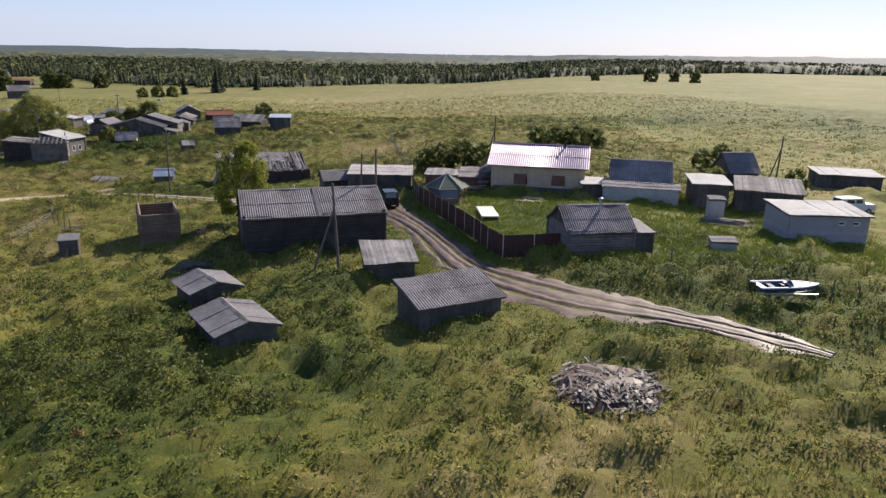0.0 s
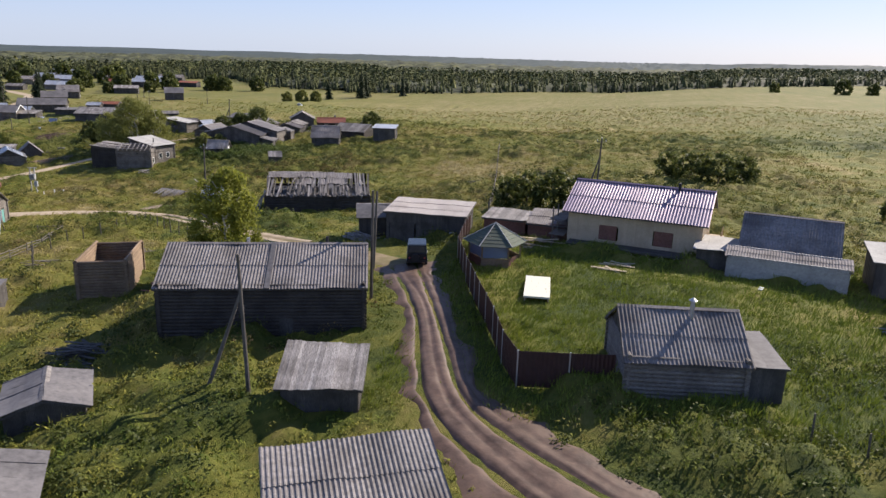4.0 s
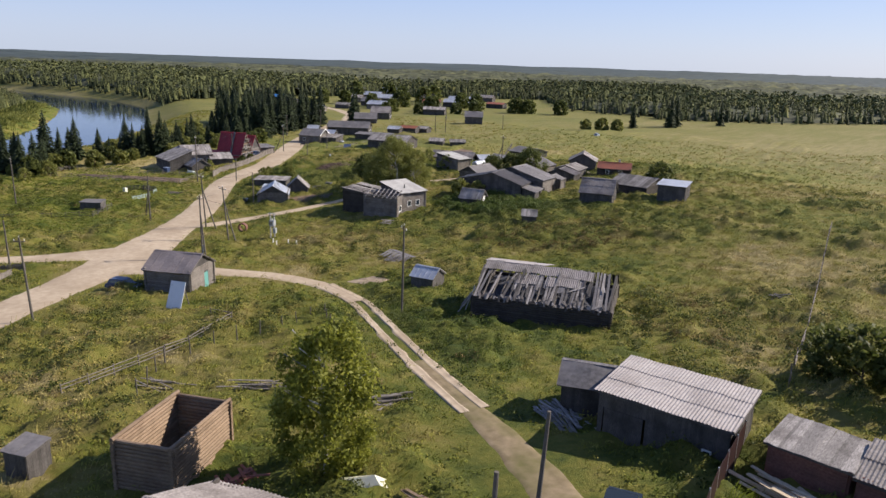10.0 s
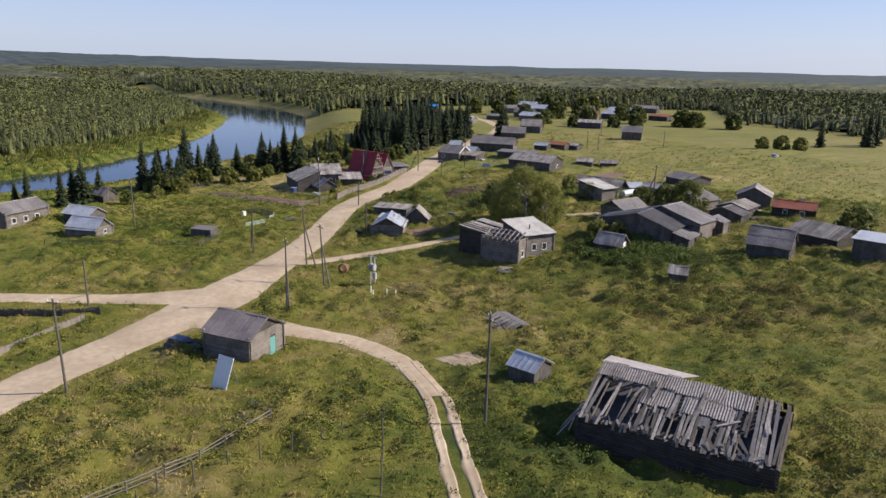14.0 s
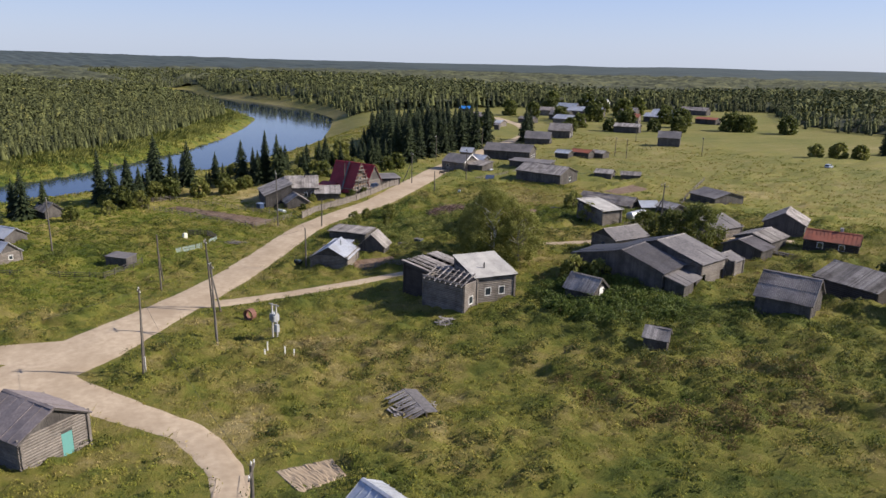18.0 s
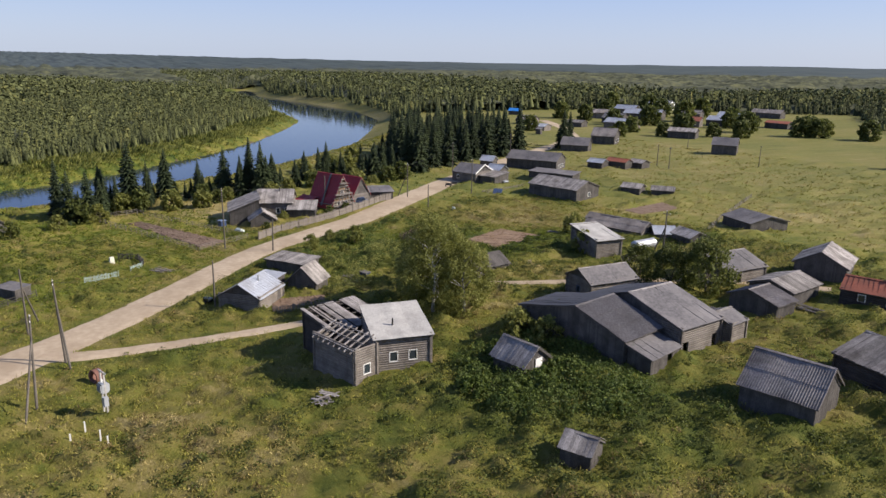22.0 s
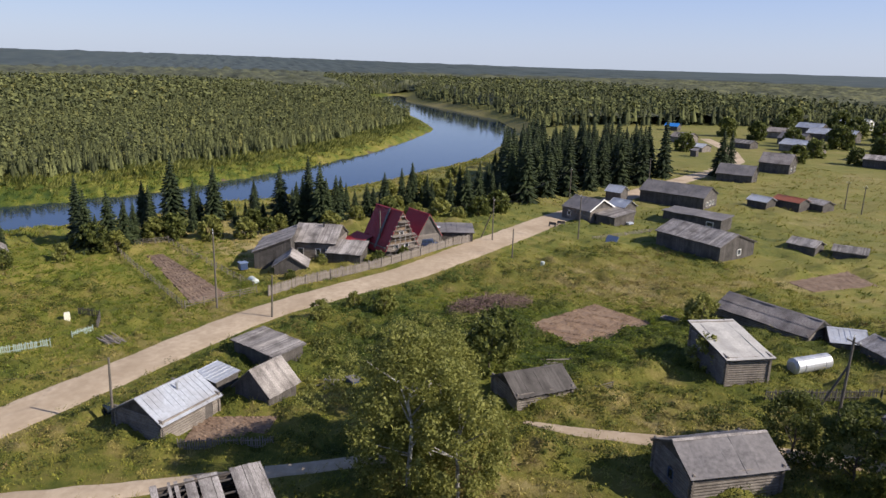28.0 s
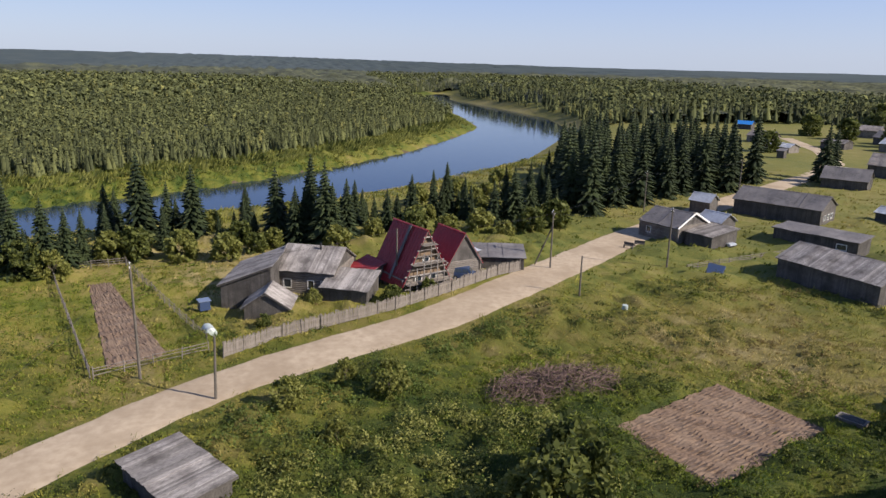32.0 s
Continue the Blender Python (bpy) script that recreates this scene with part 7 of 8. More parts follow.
# gazebo with a green hexagonal roof
gx, gy = 1.4, 84.3
e = thing("gazebo", "timber gazebo with a green shingled six-sided roof", "gazebo", gx, gy, gz(gx, gy) - 0.1, 10)
ring = [(math.cos(math.pi / 3 * k), math.sin(math.pi / 3 * k)) for k in range(6)]
for k in range(6):
    (ax, ay), (bx, by) = ring[k], ring[(k + 1) % 6]
    b = Build()
    for row in range(7):
        t0, t1 = row / 7, (row + 1) / 7
        r0, r1 = 2.75 * (1 - t0), 2.75 * (1 - t1)
        z0, z1 = 2.15 + 1.55 * t0 + 0.025, 2.15 + 1.55 * t1
        b.plate((ax * r0, ay * r0, z0), (bx * r0, by * r0, z0), (bx * r1, by * r1, z1), (ax * r1, ay * r1, z1), 0.03)
    part("roof_slope", b, "greenroof", e)
    b = Build()
    b.tube((ax * 2.75, ay * 2.75, 2.19), (0, 0, 3.74), 0.05, 0.04, 6)
    part("hip_ridge", b, "concrete", e)
    b = Build()
    b.beam((ax * 2.2, ay * 2.2, 0), (ax * 2.2, ay * 2.2, 2.3), 0.14)
    part("post", b, "newlog", e)
    b = Build()
    b.plate((ax * 2.15, ay * 2.15, 0.1), (bx * 2.15, by * 2.15, 0.1), (bx * 2.15, by * 2.15, 1.0), (ax * 2.15, ay * 2.15, 1.0), 0.04)
    part("wall_panel", b, "brick" if k % 2 else "newlog", e)
    if k in (3, 4):
        b = Build()
        b.plate((ax * 2.1, ay * 2.1, 1.05), (bx * 2.1, by * 2.1, 1.05), (bx * 2.1, by * 2.1, 2.1), (ax * 2.1, ay * 2.1, 2.1), 0.02)
        part("curtain", b, "bluegrey", e)
FOOT.append((gx, gy, 1, 0, 2.3, 2.3))


def tank(name, label, x, y, z, yaw, L, r, mat, cat):
    e = thing(name, label, cat, x, y, gz(x, y) + z, yaw)
    b = Build()
    b.tube((-L / 2, 0, r), (L / 2, 0, r), r, r, 20)
    b.tube((L / 2, 0, r), (L / 2 + 0.25 * r, 0, r), r, r * 0.6, 20)
    b.tube((-L / 2, 0, r), (-L / 2 - 0.25 * r, 0, r), r, r * 0.6, 20)
    part("shell", b, mat, e, smooth=False)
    for s in (-0.3, 0.3):
        b = Build()
        b.tube((s * L - 0.04, 0, r), (s * L + 0.04, 0, r), r * 1.03, r * 1.03, 20)
        part("hoop", b, "steel", e)
    return e


tank("water_tank", "silvery cylindrical tank lying in the grass", -102.3, 211.8, 0.1, 95, 4.6, 0.85, "tin", "tank")
tank("water_tank", "white plastic tank lying by the garden fence", -151.2, 156.6, 0.0, 20, 1.7, 0.6, "barrel", "tank")
for x, y in ((-159.8, 155.2),):
    e = thing("water_butt", "dark blue square water butt in tall grass", "water butt", x, y, gz(x, y), 20)
    b = Build()
    b.box(-0.6, -0.6, 0.3, 0.6, 0.6, 1.35, taper=0.05)
    part("tub", b, "bluepaint", e)
    b = Build()
    b.box(-0.68, -0.68, 1.35, 0.68, 0.68, 1.45)
    part("lid", b, "bluegrey", e)
e = thing("blue_panel", "square blue-grey panel propped up beside a rail fence", "panel", -161.2, 221.0, gz(-161.2, 221.0), 30)
b = Build()
b.plate((-1.2, -0.5, 0.1), (1.2, -0.5, 0.1), (1.2, 0.8, 1.7), (-1.2, 0.8, 1.7), 0.06)
part("sheet", b, "bluegrey", e)
for s_ in (-0.9, 0.9):
    b = Build()
    b.beam((s_, 1.3, 0), (s_, 0.7, 1.5), 0.07)
    part("strut", b, "fencewood", e)
e = thing("trash_bin", "dark grey box beside a small pile of poles", "bin", -111.2, 165.4, gz(-111.2, 165.4), 20)
b = Build()
b.box(-0.7, -0.5, 0, 0.7, 0.5, 1.1, taper=0.04)
part("box", b, "bluepaint", e)
b = Build()
b.box(-0.75, -0.55, 1.1, 0.75, 0.55, 1.18)
part("lid", b, "felt", e)
boards_heap("pole_pile", "tangle of pale poles on short grass", "pole pile", -113.2, 163.6, 30, 14, 2.2, 2.4, "plankroof", 20, 0.6, 40, 0.1, True)
e = thing("mailbox_cart", "small dark cart standing at the road's edge", "cart", -112.0, 143.0, gz(-112.0, 143.0), 30)
b = Build()
b.box(-0.7, -0.45, 0.5, 0.7, 0.45, 1.0, taper=0.05)
part("tub", b, "darkpaint", e)
for s in (-1, 1):
    b = Build()
    b.tube((0, s * 0.55 - 0.05, 0.35), (0, s * 0.55 + 0.05, 0.35), 0.35, 0.35, 14)
    part("wheel", b, "black", e)
e = thing("concrete_ring", "old reddish-brown well ring lying by the road", "well ring", -93.4, 128.4, gz(-93.4, 128.4), 30)
b = Build()
n = 18
v = []
for k in range(n):
    a = 2 * math.pi * k / n
    for rr, yy in ((0.75, -0.4), (0.75, 0.4), (0.58, 0.4), (0.58, -0.4)):
        v.append((rr * math.cos(a), yy, 0.75 + rr * math.sin(a)))
b.add(v, [(4 * k + i, 4 * k + (i + 1) % 4, 4 * ((k + 1) % n) + (i + 1) % 4, 4 * ((k + 1) % n) + i) for k in range(n) for i in range(4)])
part("ring", b, "brick", e)
for x, y, yw in ((-177.6, 216.6, 40), (-178.6, 219.0, 60)):
    e = thing("bench", "small dark garden bench beside the road", "bench", x, y, gz(x, y), yw, "roadside benches")
    b = Build()
    b.box(-0.8, -0.2, 0.42, 0.8, 0.2, 0.48)
    part("seat", b, "board", e)
    b = Build()
    b.box(-0.8, 0.18, 0.5, 0.8, 0.23, 0.95)
    part("backrest", b, "board", e)
    for s in (-0.7, 0.7):
        b = Build()
        b.box(s - 0.05, -0.18, 0, s + 0.05, 0.18, 0.42)
        part("leg", b, "board", e)
e = thing("white_post", "pale upright barrel in the verge", "barrel", -149.4, 202.2, gz(-149.4, 202.2))
b = Build()
b.tube((0, 0, 0), (0, 0, 0.95), 0.35, 0.33, 14)
part("drum", b, "barrel", e)
e = thing("trough", "old grey wooden trough lying in the grass", "trough", -121.2, 207.6, gz(-121.2, 207.6), 30)
b = Build()
b.box(-1.0, -0.55, 0, 1.0, 0.55, 0.5, taper=-0.08)
part("tub", b, "fencewood", e)
b = Build()
b.box(-0.9, -0.45, 0.4, 0.9, 0.45, 0.52)
part("water", b, "black", e)
e = thing("goods_stack", "white sacks beside a fence in a garden", "sacks", -141.0, 133.6, gz(-141.0, 133.6), 10)
for k in range(4):
    b = Build()
    b.box(-0.5 + 0.1 * k, -0.35, 0.25 * k, 0.5, 0.35, 0.25 * k + 0.28, taper=0.06)
    part("sack", b, "whiteboard", e)


# ---- garden beds ----
def bed(name, label, corners, mat, ridges, height_m=0.16, lift=0.05):
    """A tilled bed with ridges along its first side, laid on the land."""
    a, b_, c, d = (Vector((*p, 0)) for p in corners)
    nu, nv = 34, max(8, ridges * 4)
    r = np.random.RandomState(len(label))
    vs = []
    for j in range(nv + 1):
        for i in range(nu + 1):
            u, v = i / nu, j / nv
            wob = 0.012 * math.sin(j * 1.7 + 3 * math.sin(i * 0.6))
            p = a.lerp(b_, u).lerp(d.lerp(c, u), min(1, max(0, v + (wob if 0 < j < nv else 0))))
            edge = min(i, nu - i, j, nv - j) > 0
            z = gz(p.x, p.y) + (lift + height_m * (0.5 + 0.5 * math.sin(2 * math.pi * v * ridges)) + 0.03 * r.randn() if edge else -0.12)
            vs.append((p.x, p.y, z))
    w = nu + 1
    me = mesh_of(name, vs, [(j * w + i, j * w + i + 1, (j + 1) * w + i + 1, (j + 1) * w + i) for j in range(nv) for i in range(nu)], mat)
    return tagged(new(name, me), label, "garden bed", kind="structure")


bed("ground_bed_field", "broad brown tilled potato field", SOILS[0], "soil", 26, 0.09)
bed("ground_bed_garden", "long grey-brown garden bed with rows", SOILS[1], "soil", 12, 0.12)
bed("ground_bed_plot", "small bare garden plot behind pickets", SOILS[2], "soil", 8, 0.08)
bed("ground_bed_red", "reddish bare patch on the meadow", SOILS[3], "soil", 4, 0.04)
bed("ground_rubble", "bare patch of pale broken rubble beside the lane", SOILS[4], "dirt", 2, 0.03)


# ---- trees ----
def spruce_mesh(h, seed, layers=26, per=14, spread=0.19):
    """Crown of drooping branch fans in whorls, ragged towards the foot."""
    r = np.random.RandomState(seed)
    V, T = [], []

    def tri(a, b, c):
        n = len(V)
        V.extend([a, b, c])
        T.append((n, n + 1, n + 2))

    for k in range(layers):
        f = k / (layers - 1)
        z = h * (0.06 + 0.92 * f)
        R = h * spread * (1 - f) ** 0.85 + 0.12
        for i in range(per):
            a = 6.283 * (i + r.rand()) / per + k * 0.7
            L = R * (0.55 + 0.6 * r.rand())
            w = (0.20 + 0.16 * r.rand()) * (0.5 + L * 0.35)
            ca, sa = np.cos(a), np.sin(a)
            drop = L * (0.30 + 0.25 * r.rand()) * (1 - 0.6 * f)
            root = (0.05 * ca, 0.05 * sa, z + 0.06 * h * 0.3)
            mid = np.array((ca * L * 0.6, sa * L * 0.6, z - drop * 0.45))
            tip = np.array((ca * L, sa * L, z - drop))
            side = np.array((-sa, ca, 0)) * w
            dn = np.array((0, 0, -w * 0.7))
            tri(root, tuple(mid + side + dn * 0.5), tuple(tip))
            tri(root, tuple(tip), tuple(mid - side + dn * 0.5))
            tri(tuple(mid * 0.7 + np.array((0, 0, z * 0.3))), tuple(mid + dn * 1.6 + side * 0.3), tuple(tip + dn * 0.3))
    n = len(V)
    for k in range(9):
        V.append((0.03 * np.cos(k * 0.7), 0.03 * np.sin(k * 0.7), h))
        V.append((h * 0.07 * np.cos(k * 0.7), h * 0.07 * np.sin(k * 0.7), h * 0.10))
    for k in range(9):
        j = (k + 1) % 9
        T += [(n + 2 * k, n + 2 * k + 1, n + 2 * j + 1), (n + 2 * k, n + 2 * j + 1, n + 2 * j)]
    return fast_mesh("crown", np.array(V), np.array(T), "spruce")


def trunk_mesh(h, rad, mat="bark", limbs=0, seed=0, low=0.35):
    b = Build()
    r = random.Random(seed)
    p = Vector((0, 0, -0.4))
    n = 5
    for k in range(n):
        q = Vector((r.uniform(-0.12, 0.12) * k, r.uniform(-0.12, 0.12) * k, -0.4 + (h * 0.85 + 0.4) * (k + 1) / n))
        b.tube(p, q, rad * (1 - k / n) + 0.03, rad * (1 - (k + 1) / n) + 0.03, 8, False)
        p = q
    for k in range(limbs):
        a = r.uniform(0, 6.28)
        z = h * r.uniform(low, 0.8)
        L = h * r.uniform(0.18, 0.32)
        b.tube((0, 0, z), (math.cos(a) * L, math.sin(a) * L, z + L * r.uniform(0.5, 1.0)), rad * 0.35, 0.03, 5, False)
    me = mesh_of("trunk", b.v, b.f, mat)
    return me


def leaf_mesh(h, w, mat, seed, clumps=60, leaves=60, size=0.22, low=0.12, top=1.0, shape=0.5):
    """A crown of many small leaves gathered in clumps, with gaps and an uneven outline."""
    r = np.random.RandomState(seed)
    n = clumps * leaves
    f = r.rand(clumps)
    zc = h * (low + (top - low) * f)
    prof = np.sqrt(np.clip(1 - ((f - shape) / np.where(f > shape, 1 - shape + 0.02, shape + 0.25)) ** 2, 0.02, 1))
    a = r.rand(clumps) * 6.283
    rad = w * prof * (0.35 + 0.65 * np.sqrt(r.rand(clumps)))
    C = np.stack([np.cos(a) * rad, np.sin(a) * rad, zc], 1)
    cr = w * (0.16 + 0.16 * r.rand(clumps))
    c = np.repeat(np.arange(clumps), leaves)
    d = r.randn(n, 3)
    d /= np.linalg.norm(d, axis=1)[:, None]
    P = C[c] + d * (cr[c] * (0.35 + 0.65 * r.rand(n)))[:, None] * np.array((1, 1, 1.15))
    u = r.randn(n, 3)
    u /= np.linalg.norm(u, axis=1)[:, None]
    v = np.cross(u, d + 0.3 * r.randn(n, 3))
    v /= np.linalg.norm(v, axis=1)[:, None] + 1e-6
    s = (size * (0.6 + 0.8 * r.rand(n)))[:, None]
    V = np.concatenate([P - u * s, P + v * s * 0.6, P + u * s, P - v * s * 0.6])
    V[:, 2] = np.maximum(V[:, 2], 0.02)
    i = np.arange(n)
    T = np.concatenate([np.stack([i, i + n, i + 2 * n], 1), np.stack([i, i + 2 * n, i + 3 * n], 1)])
    return fast_mesh("crown", V, T, mat)


def tree(name, label, x, y, crown, trunk, s=1.0, yaw=0.0, group="", cat="tree"):
    e = thing(name, label, cat, x, y, gz(x, y) - 0.05, yaw, group)
    e.scale = (s, s, s)
    for nm, me in (("trunk", trunk), ("crown", crown)):
        if me:
            o = new(nm, me)
            o.parent = e
    return e


SPR = [(spruce_mesh(10, 30 + k, 24 + 2 * (k % 3), 13, (0.22, 0.26, 0.20, 0.285, 0.24)[k]), trunk_mesh(10, 0.2, seed=k)) for k in range(5)]
rt = random.Random(41)


def spruce(x, y, h, group, label="dark pointed spruce with drooping branches"):
    c, t = SPR[rt.randrange(5)]
    tree("spruce", label, x, y, c, t, h / 10.0, rt.uniform(0, 360), group)


BANK = ((-180, 129, 11), (-181, 132.5, 10.7), (-182, 135, 9.1), (-186, 136, 8), (-189, 138.5, 8.1), (-196, 142, 14.6), (-197, 146, 9.7), (-196, 150, 12.4), (-194, 154, 4.5), (-193, 158, 6.4), (-193, 163, 11.9), (-189, 166, 9.4), (-190, 168.5, 14.1), (-187, 170.5, 13.2), (-190, 174, 10), (-204, 180, 4.6), (-205, 187, 8.1), (-205, 191, 8.9), (-207, 194, 10), (-203, 184, 5.2), (-196, 200, 8), (-195.5, 203.5, 10.5), (-200, 208, 9.4), (-202, 212, 8.5), (-175, 111, 10.3), (-177, 115, 7.9), (-184, 127, 13), (-172, 106, 8.5), (-200, 136, 9), (-168, 99, 9), (-192, 146, 7), (-199, 158, 8.5), (-198, 168, 9), (-198, 176, 8.5), (-194, 181, 7.5), (-201, 196, 8))
for x, y, h in BANK:
    spruce(x, y, h, "riverside spruces", "dark spruce on the river bank")
    spruce(x + rt.uniform(-4, 1), y + rt.uniform(-2.2, 2.2), h * rt.uniform(0.5, 0.85), "riverside spruces", "dark spruce on the river bank")
GROVE = [(-196, 206), (-203, 222), (-219, 239), (-225, 257), (-237, 280), (-262, 287), (-272, 265), (-266, 243), (-243, 223), (-219, 208)]


def inside(x, y, poly):
    hit = False
    for (ax, ay), (bx, by) in zip(poly, poly[1:] + poly[:1]):
        if (ay > y) != (by > y) and x < (bx - ax) * (y - ay) / (by - ay) + ax:
            hit = not hit
    return hit


put = [(-203, 221), (-209, 229), (-212, 236), (-217, 245), (-226, 259), (-226, 266), (-237, 280)]
for x, y in put:
    spruce(x, y, rt.uniform(14.5, 18.5), "spruce grove", "tall dark spruce in a dense grove")
tries = 0
while len(put) < 105 and tries < 6000:
    tries += 1
    x, y = rt.uniform(-275, -195), rt.uniform(203, 290)
    if inside(x, y, GROVE) and all((x - a) ** 2 + (y - b) ** 2 > 13 for a, b in put):
        put.append((x, y))
        low = y < 212 + 0.45 * (-203 - x)
        spruce(x, y, rt.uniform(4, 8) if low else rt.uniform(11.5, 17), "spruce grove", "young spruce at the edge of a grove" if low else "tall dark spruce in a dense grove")
for x, y, h in ((-127, 420, 16), (-138, 398, 11.5), (-113, 457, 13), (-128, 431, 16), (-236, 300, 15), (-240, 306, 14)):
    spruce(x, y, h, "field spruces", "lone dark spruce at the meadow's edge")

BIRCH = [(leaf_mesh(9.4, 2.9, "birchleaf", 3, 130, 120, 0.125, 0.10, 1.0, 0.42), trunk_mesh(9, 0.17, "birch", 9, 3))]
tree("birch_tree", "leafy green birch beside the barn", -22, 80.5, *BIRCH[0], 1.0, 20)
W1 = (leaf_mesh(11.5, 4.0, "willowleaf", 5, 150, 115, 0.12, 0.05, 1.0, 0.5), trunk_mesh(10, 0.2, "birch", 12, 5, 0.2))
W2 = (leaf_mesh(8.5, 3.2, "willowleaf", 6, 120, 100, 0.12, 0.05, 1.0, 0.5), trunk_mesh(8, 0.16, "birch", 10, 6, 0.2))
for x, y, me, s, yw in ((-92, 166.5, W1, 1.02, 0), (-95.5, 169, W1, 0.92, 120), (-89.5, 169.5, W2, 1.05, 60), (-98.5, 167.5, W2, 0.85, 200), (-103, 172, W2, 0.95, 30)):
    tree("willow_tree", "tall loose grey-green willow behind the log house", x, y, *me, s, yw, "willows")
B1 = (leaf_mesh(5, 2.6, "bushleaf", 7, 52, 38, 0.24, 0.02, 1.0, 0.35), trunk_mesh(4, 0.08, "bark", 8, 7, 0.05))
B2 = (leaf_mesh(4, 2.2, "willowleaf", 8, 48, 38, 0.21, 0.02, 1.0, 0.35), trunk_mesh(3.2, 0.07, "bark", 8, 8, 0.05))
B3 = (leaf_mesh(3, 1.8, "weed", 9, 44, 40, 0.17, 0.0, 1.0, 0.35), trunk_mesh(2, 0.05, "bark", 6, 9, 0.05))
B5 = (leaf_mesh(5, 2.6, "bushleaf", 27, 85, 75, 0.125, 0.02, 1.0, 0.4), trunk_mesh(4, 0.08, "bark", 8, 7, 0.05))
bushes = ((-76, 173, B5, 0.75), (-79, 200, B5, 1.35), (-83, 198, B5, 1.1), (-88, 197, B5, 0.95), (-90, 213, B1, 0.8), (-111, 179.5, B1, 1.1), (-116, 182, B1, 1.0), (-113.5, 178, B2, 0.9), (-118, 210, B2, 1.0),
          (1, 114, B1, 0.95), (4.5, 113, B1, 1.0), (7.5, 112, B1, 0.9), (-1.5, 115, B1, 0.8), (23, 138, B1, 0.9), (27, 137, B1, 0.95), (31, 139, B1, 0.8), (20, 141, B1, 0.85), (26, 149, B2, 0.8), (32, 147, B2, 0.75),
          (48, 119, B1, 0.7), (43, 114, B1, 0.65), (44, 99.5, B1, 0.6), (38.5, 96, B2, 0.7), (49, 95, B1, 0.6), (-47, 197, B1, 1.1), (-134, 173, B2, 0.75), (-133.2, 164.5, B2, 0.65), (-137.2, 169.5, B2, 0.5), (-126, 168, B2, 0.5),
          (-105, 201, B2, 0.9), (155, 529, B1, 1.8), (176, 540, B1, 1.4), (186, 525, B1, 1.5), (116, 536, B1, 1.2), (-142, 371, B2, 1.4), (-136, 375, B2, 1.3), (-148, 366, B2, 1.2), (-230, 453, B2, 1.6), (-238, 462, B2, 1.6), (-300, 330, B1, 1.4),
          (-215, 190, B2, 1.0), (-212, 200, B2, 1.1), (-218, 205, B2, 1.0), (-209, 176, B2, 0.9), (-205, 165, B2, 0.9), (-203, 152, B2, 0.8), (-222, 200, B2, 1.1), (-232, 212, B2, 1.2), (-186, 160, B1, 0.6), (-184, 172, B2, 0.9), (-188, 190, B2, 0.9), (-190, 196, B2, 1.0), (-188, 204, B1, 0.9), (-192, 210, B1, 1.0), (-186, 199, B2, 0.7), (-179, 186, B2, 0.7), (-159.3, 167.6, B2, 0.45), (-152.6, 162, B3, 0.5), (-157.5, 176.6, B3, 0.7), (-160, 181.5, B3, 0.6),
          (-252, 338, B1, 1.1), (-262, 352, B1, 1.3), (-275, 372, B1, 1.4), (-255, 372, B1, 1.2), (-310, 392, B1, 1.6), (-270, 400, B1, 1.4), (-244, 392, B1, 1.2), (-268, 450, B1, 1.2), (-250, 470, B1, 1.3))
F1 = (leaf_mesh(5, 2.6, "bushleaf", 17, 80, 24, 0.36, 0.0, 1.0, 0.35), trunk_mesh(4, 0.08, "bark", 3, 7, 0.05))
F2 = (leaf_mesh(4, 2.2, "willowleaf", 18, 76, 24, 0.32, 0.0, 1.0, 0.35), trunk_mesh(3.2, 0.07, "bark", 3, 8, 0.05))
bushes += tuple((-176 + rt.uniform(-9, 7) - k * 1.35, 120 + k * 4.2 + rt.uniform(-3, 3), B1 if k % 3 == 0 else B2, rt.uniform(0.5, 1.05)) for k in range(26))
bushes += tuple((x, y, B1, q) for x, y, q in ((-262, 392, 1.8), (-300, 408, 2.0), (-312, 446, 2.2), (-338, 396, 1.7), (-272, 436, 1.6), (-252, 424, 1.9), (-345, 462, 2.0), (-288, 458, 1.7), (-362, 432, 1.9), (-236, 400, 1.5), (-330, 480, 2.2), (-375, 480, 2.2), (-408, 478, 2.2), (-228, 432, 1.8), (-222, 436, 1.6), (-205, 446, 1.7), (-355, 392, 1.8)))
for x, y, me, s in bushes:
    if y > 290 or x < -180:
        me = F1 if me is B1 else F2
    tree("bush", "dense leafy bush with an uneven outline", x, y, *me, s, rt.uniform(0, 360), "bushes", "bush")
for x, y, q in ((-76.5, 168.5, 0.9), (-74, 170.5, 0.8), (-78.5, 171, 0.7)):
    tree("bush", "rank green shrub beside a barn", x, y, *B2, q, rt.uniform(0, 360), "weed thicket", "bush")

B4 = (leaf_mesh(2.0, 1.7, "nettle", 19, 34, 40, 0.18, 0.0, 1.0, 0.3), trunk_mesh(1.4, 0.04, "bark", 5, 9, 0.05))
for k in range(60):
    x, y = rt.uniform(-78, -57), rt.uniform(157, 174)
    if inside(x, y, [(-77, 161), (-70, 158), (-62, 159.5), (-58.5, 167), (-61, 172.5), (-65, 171), (-72, 171), (-77, 168)]) and not (-74 < x < -68.4 and 160 < y < 166.5):
        tree("nettle_clump", "lush green clump of nettles beside a barn", x, y, *B4, rt.uniform(0.55, 0.9), rt.uniform(0, 360), "nettle thicket", "nettles")

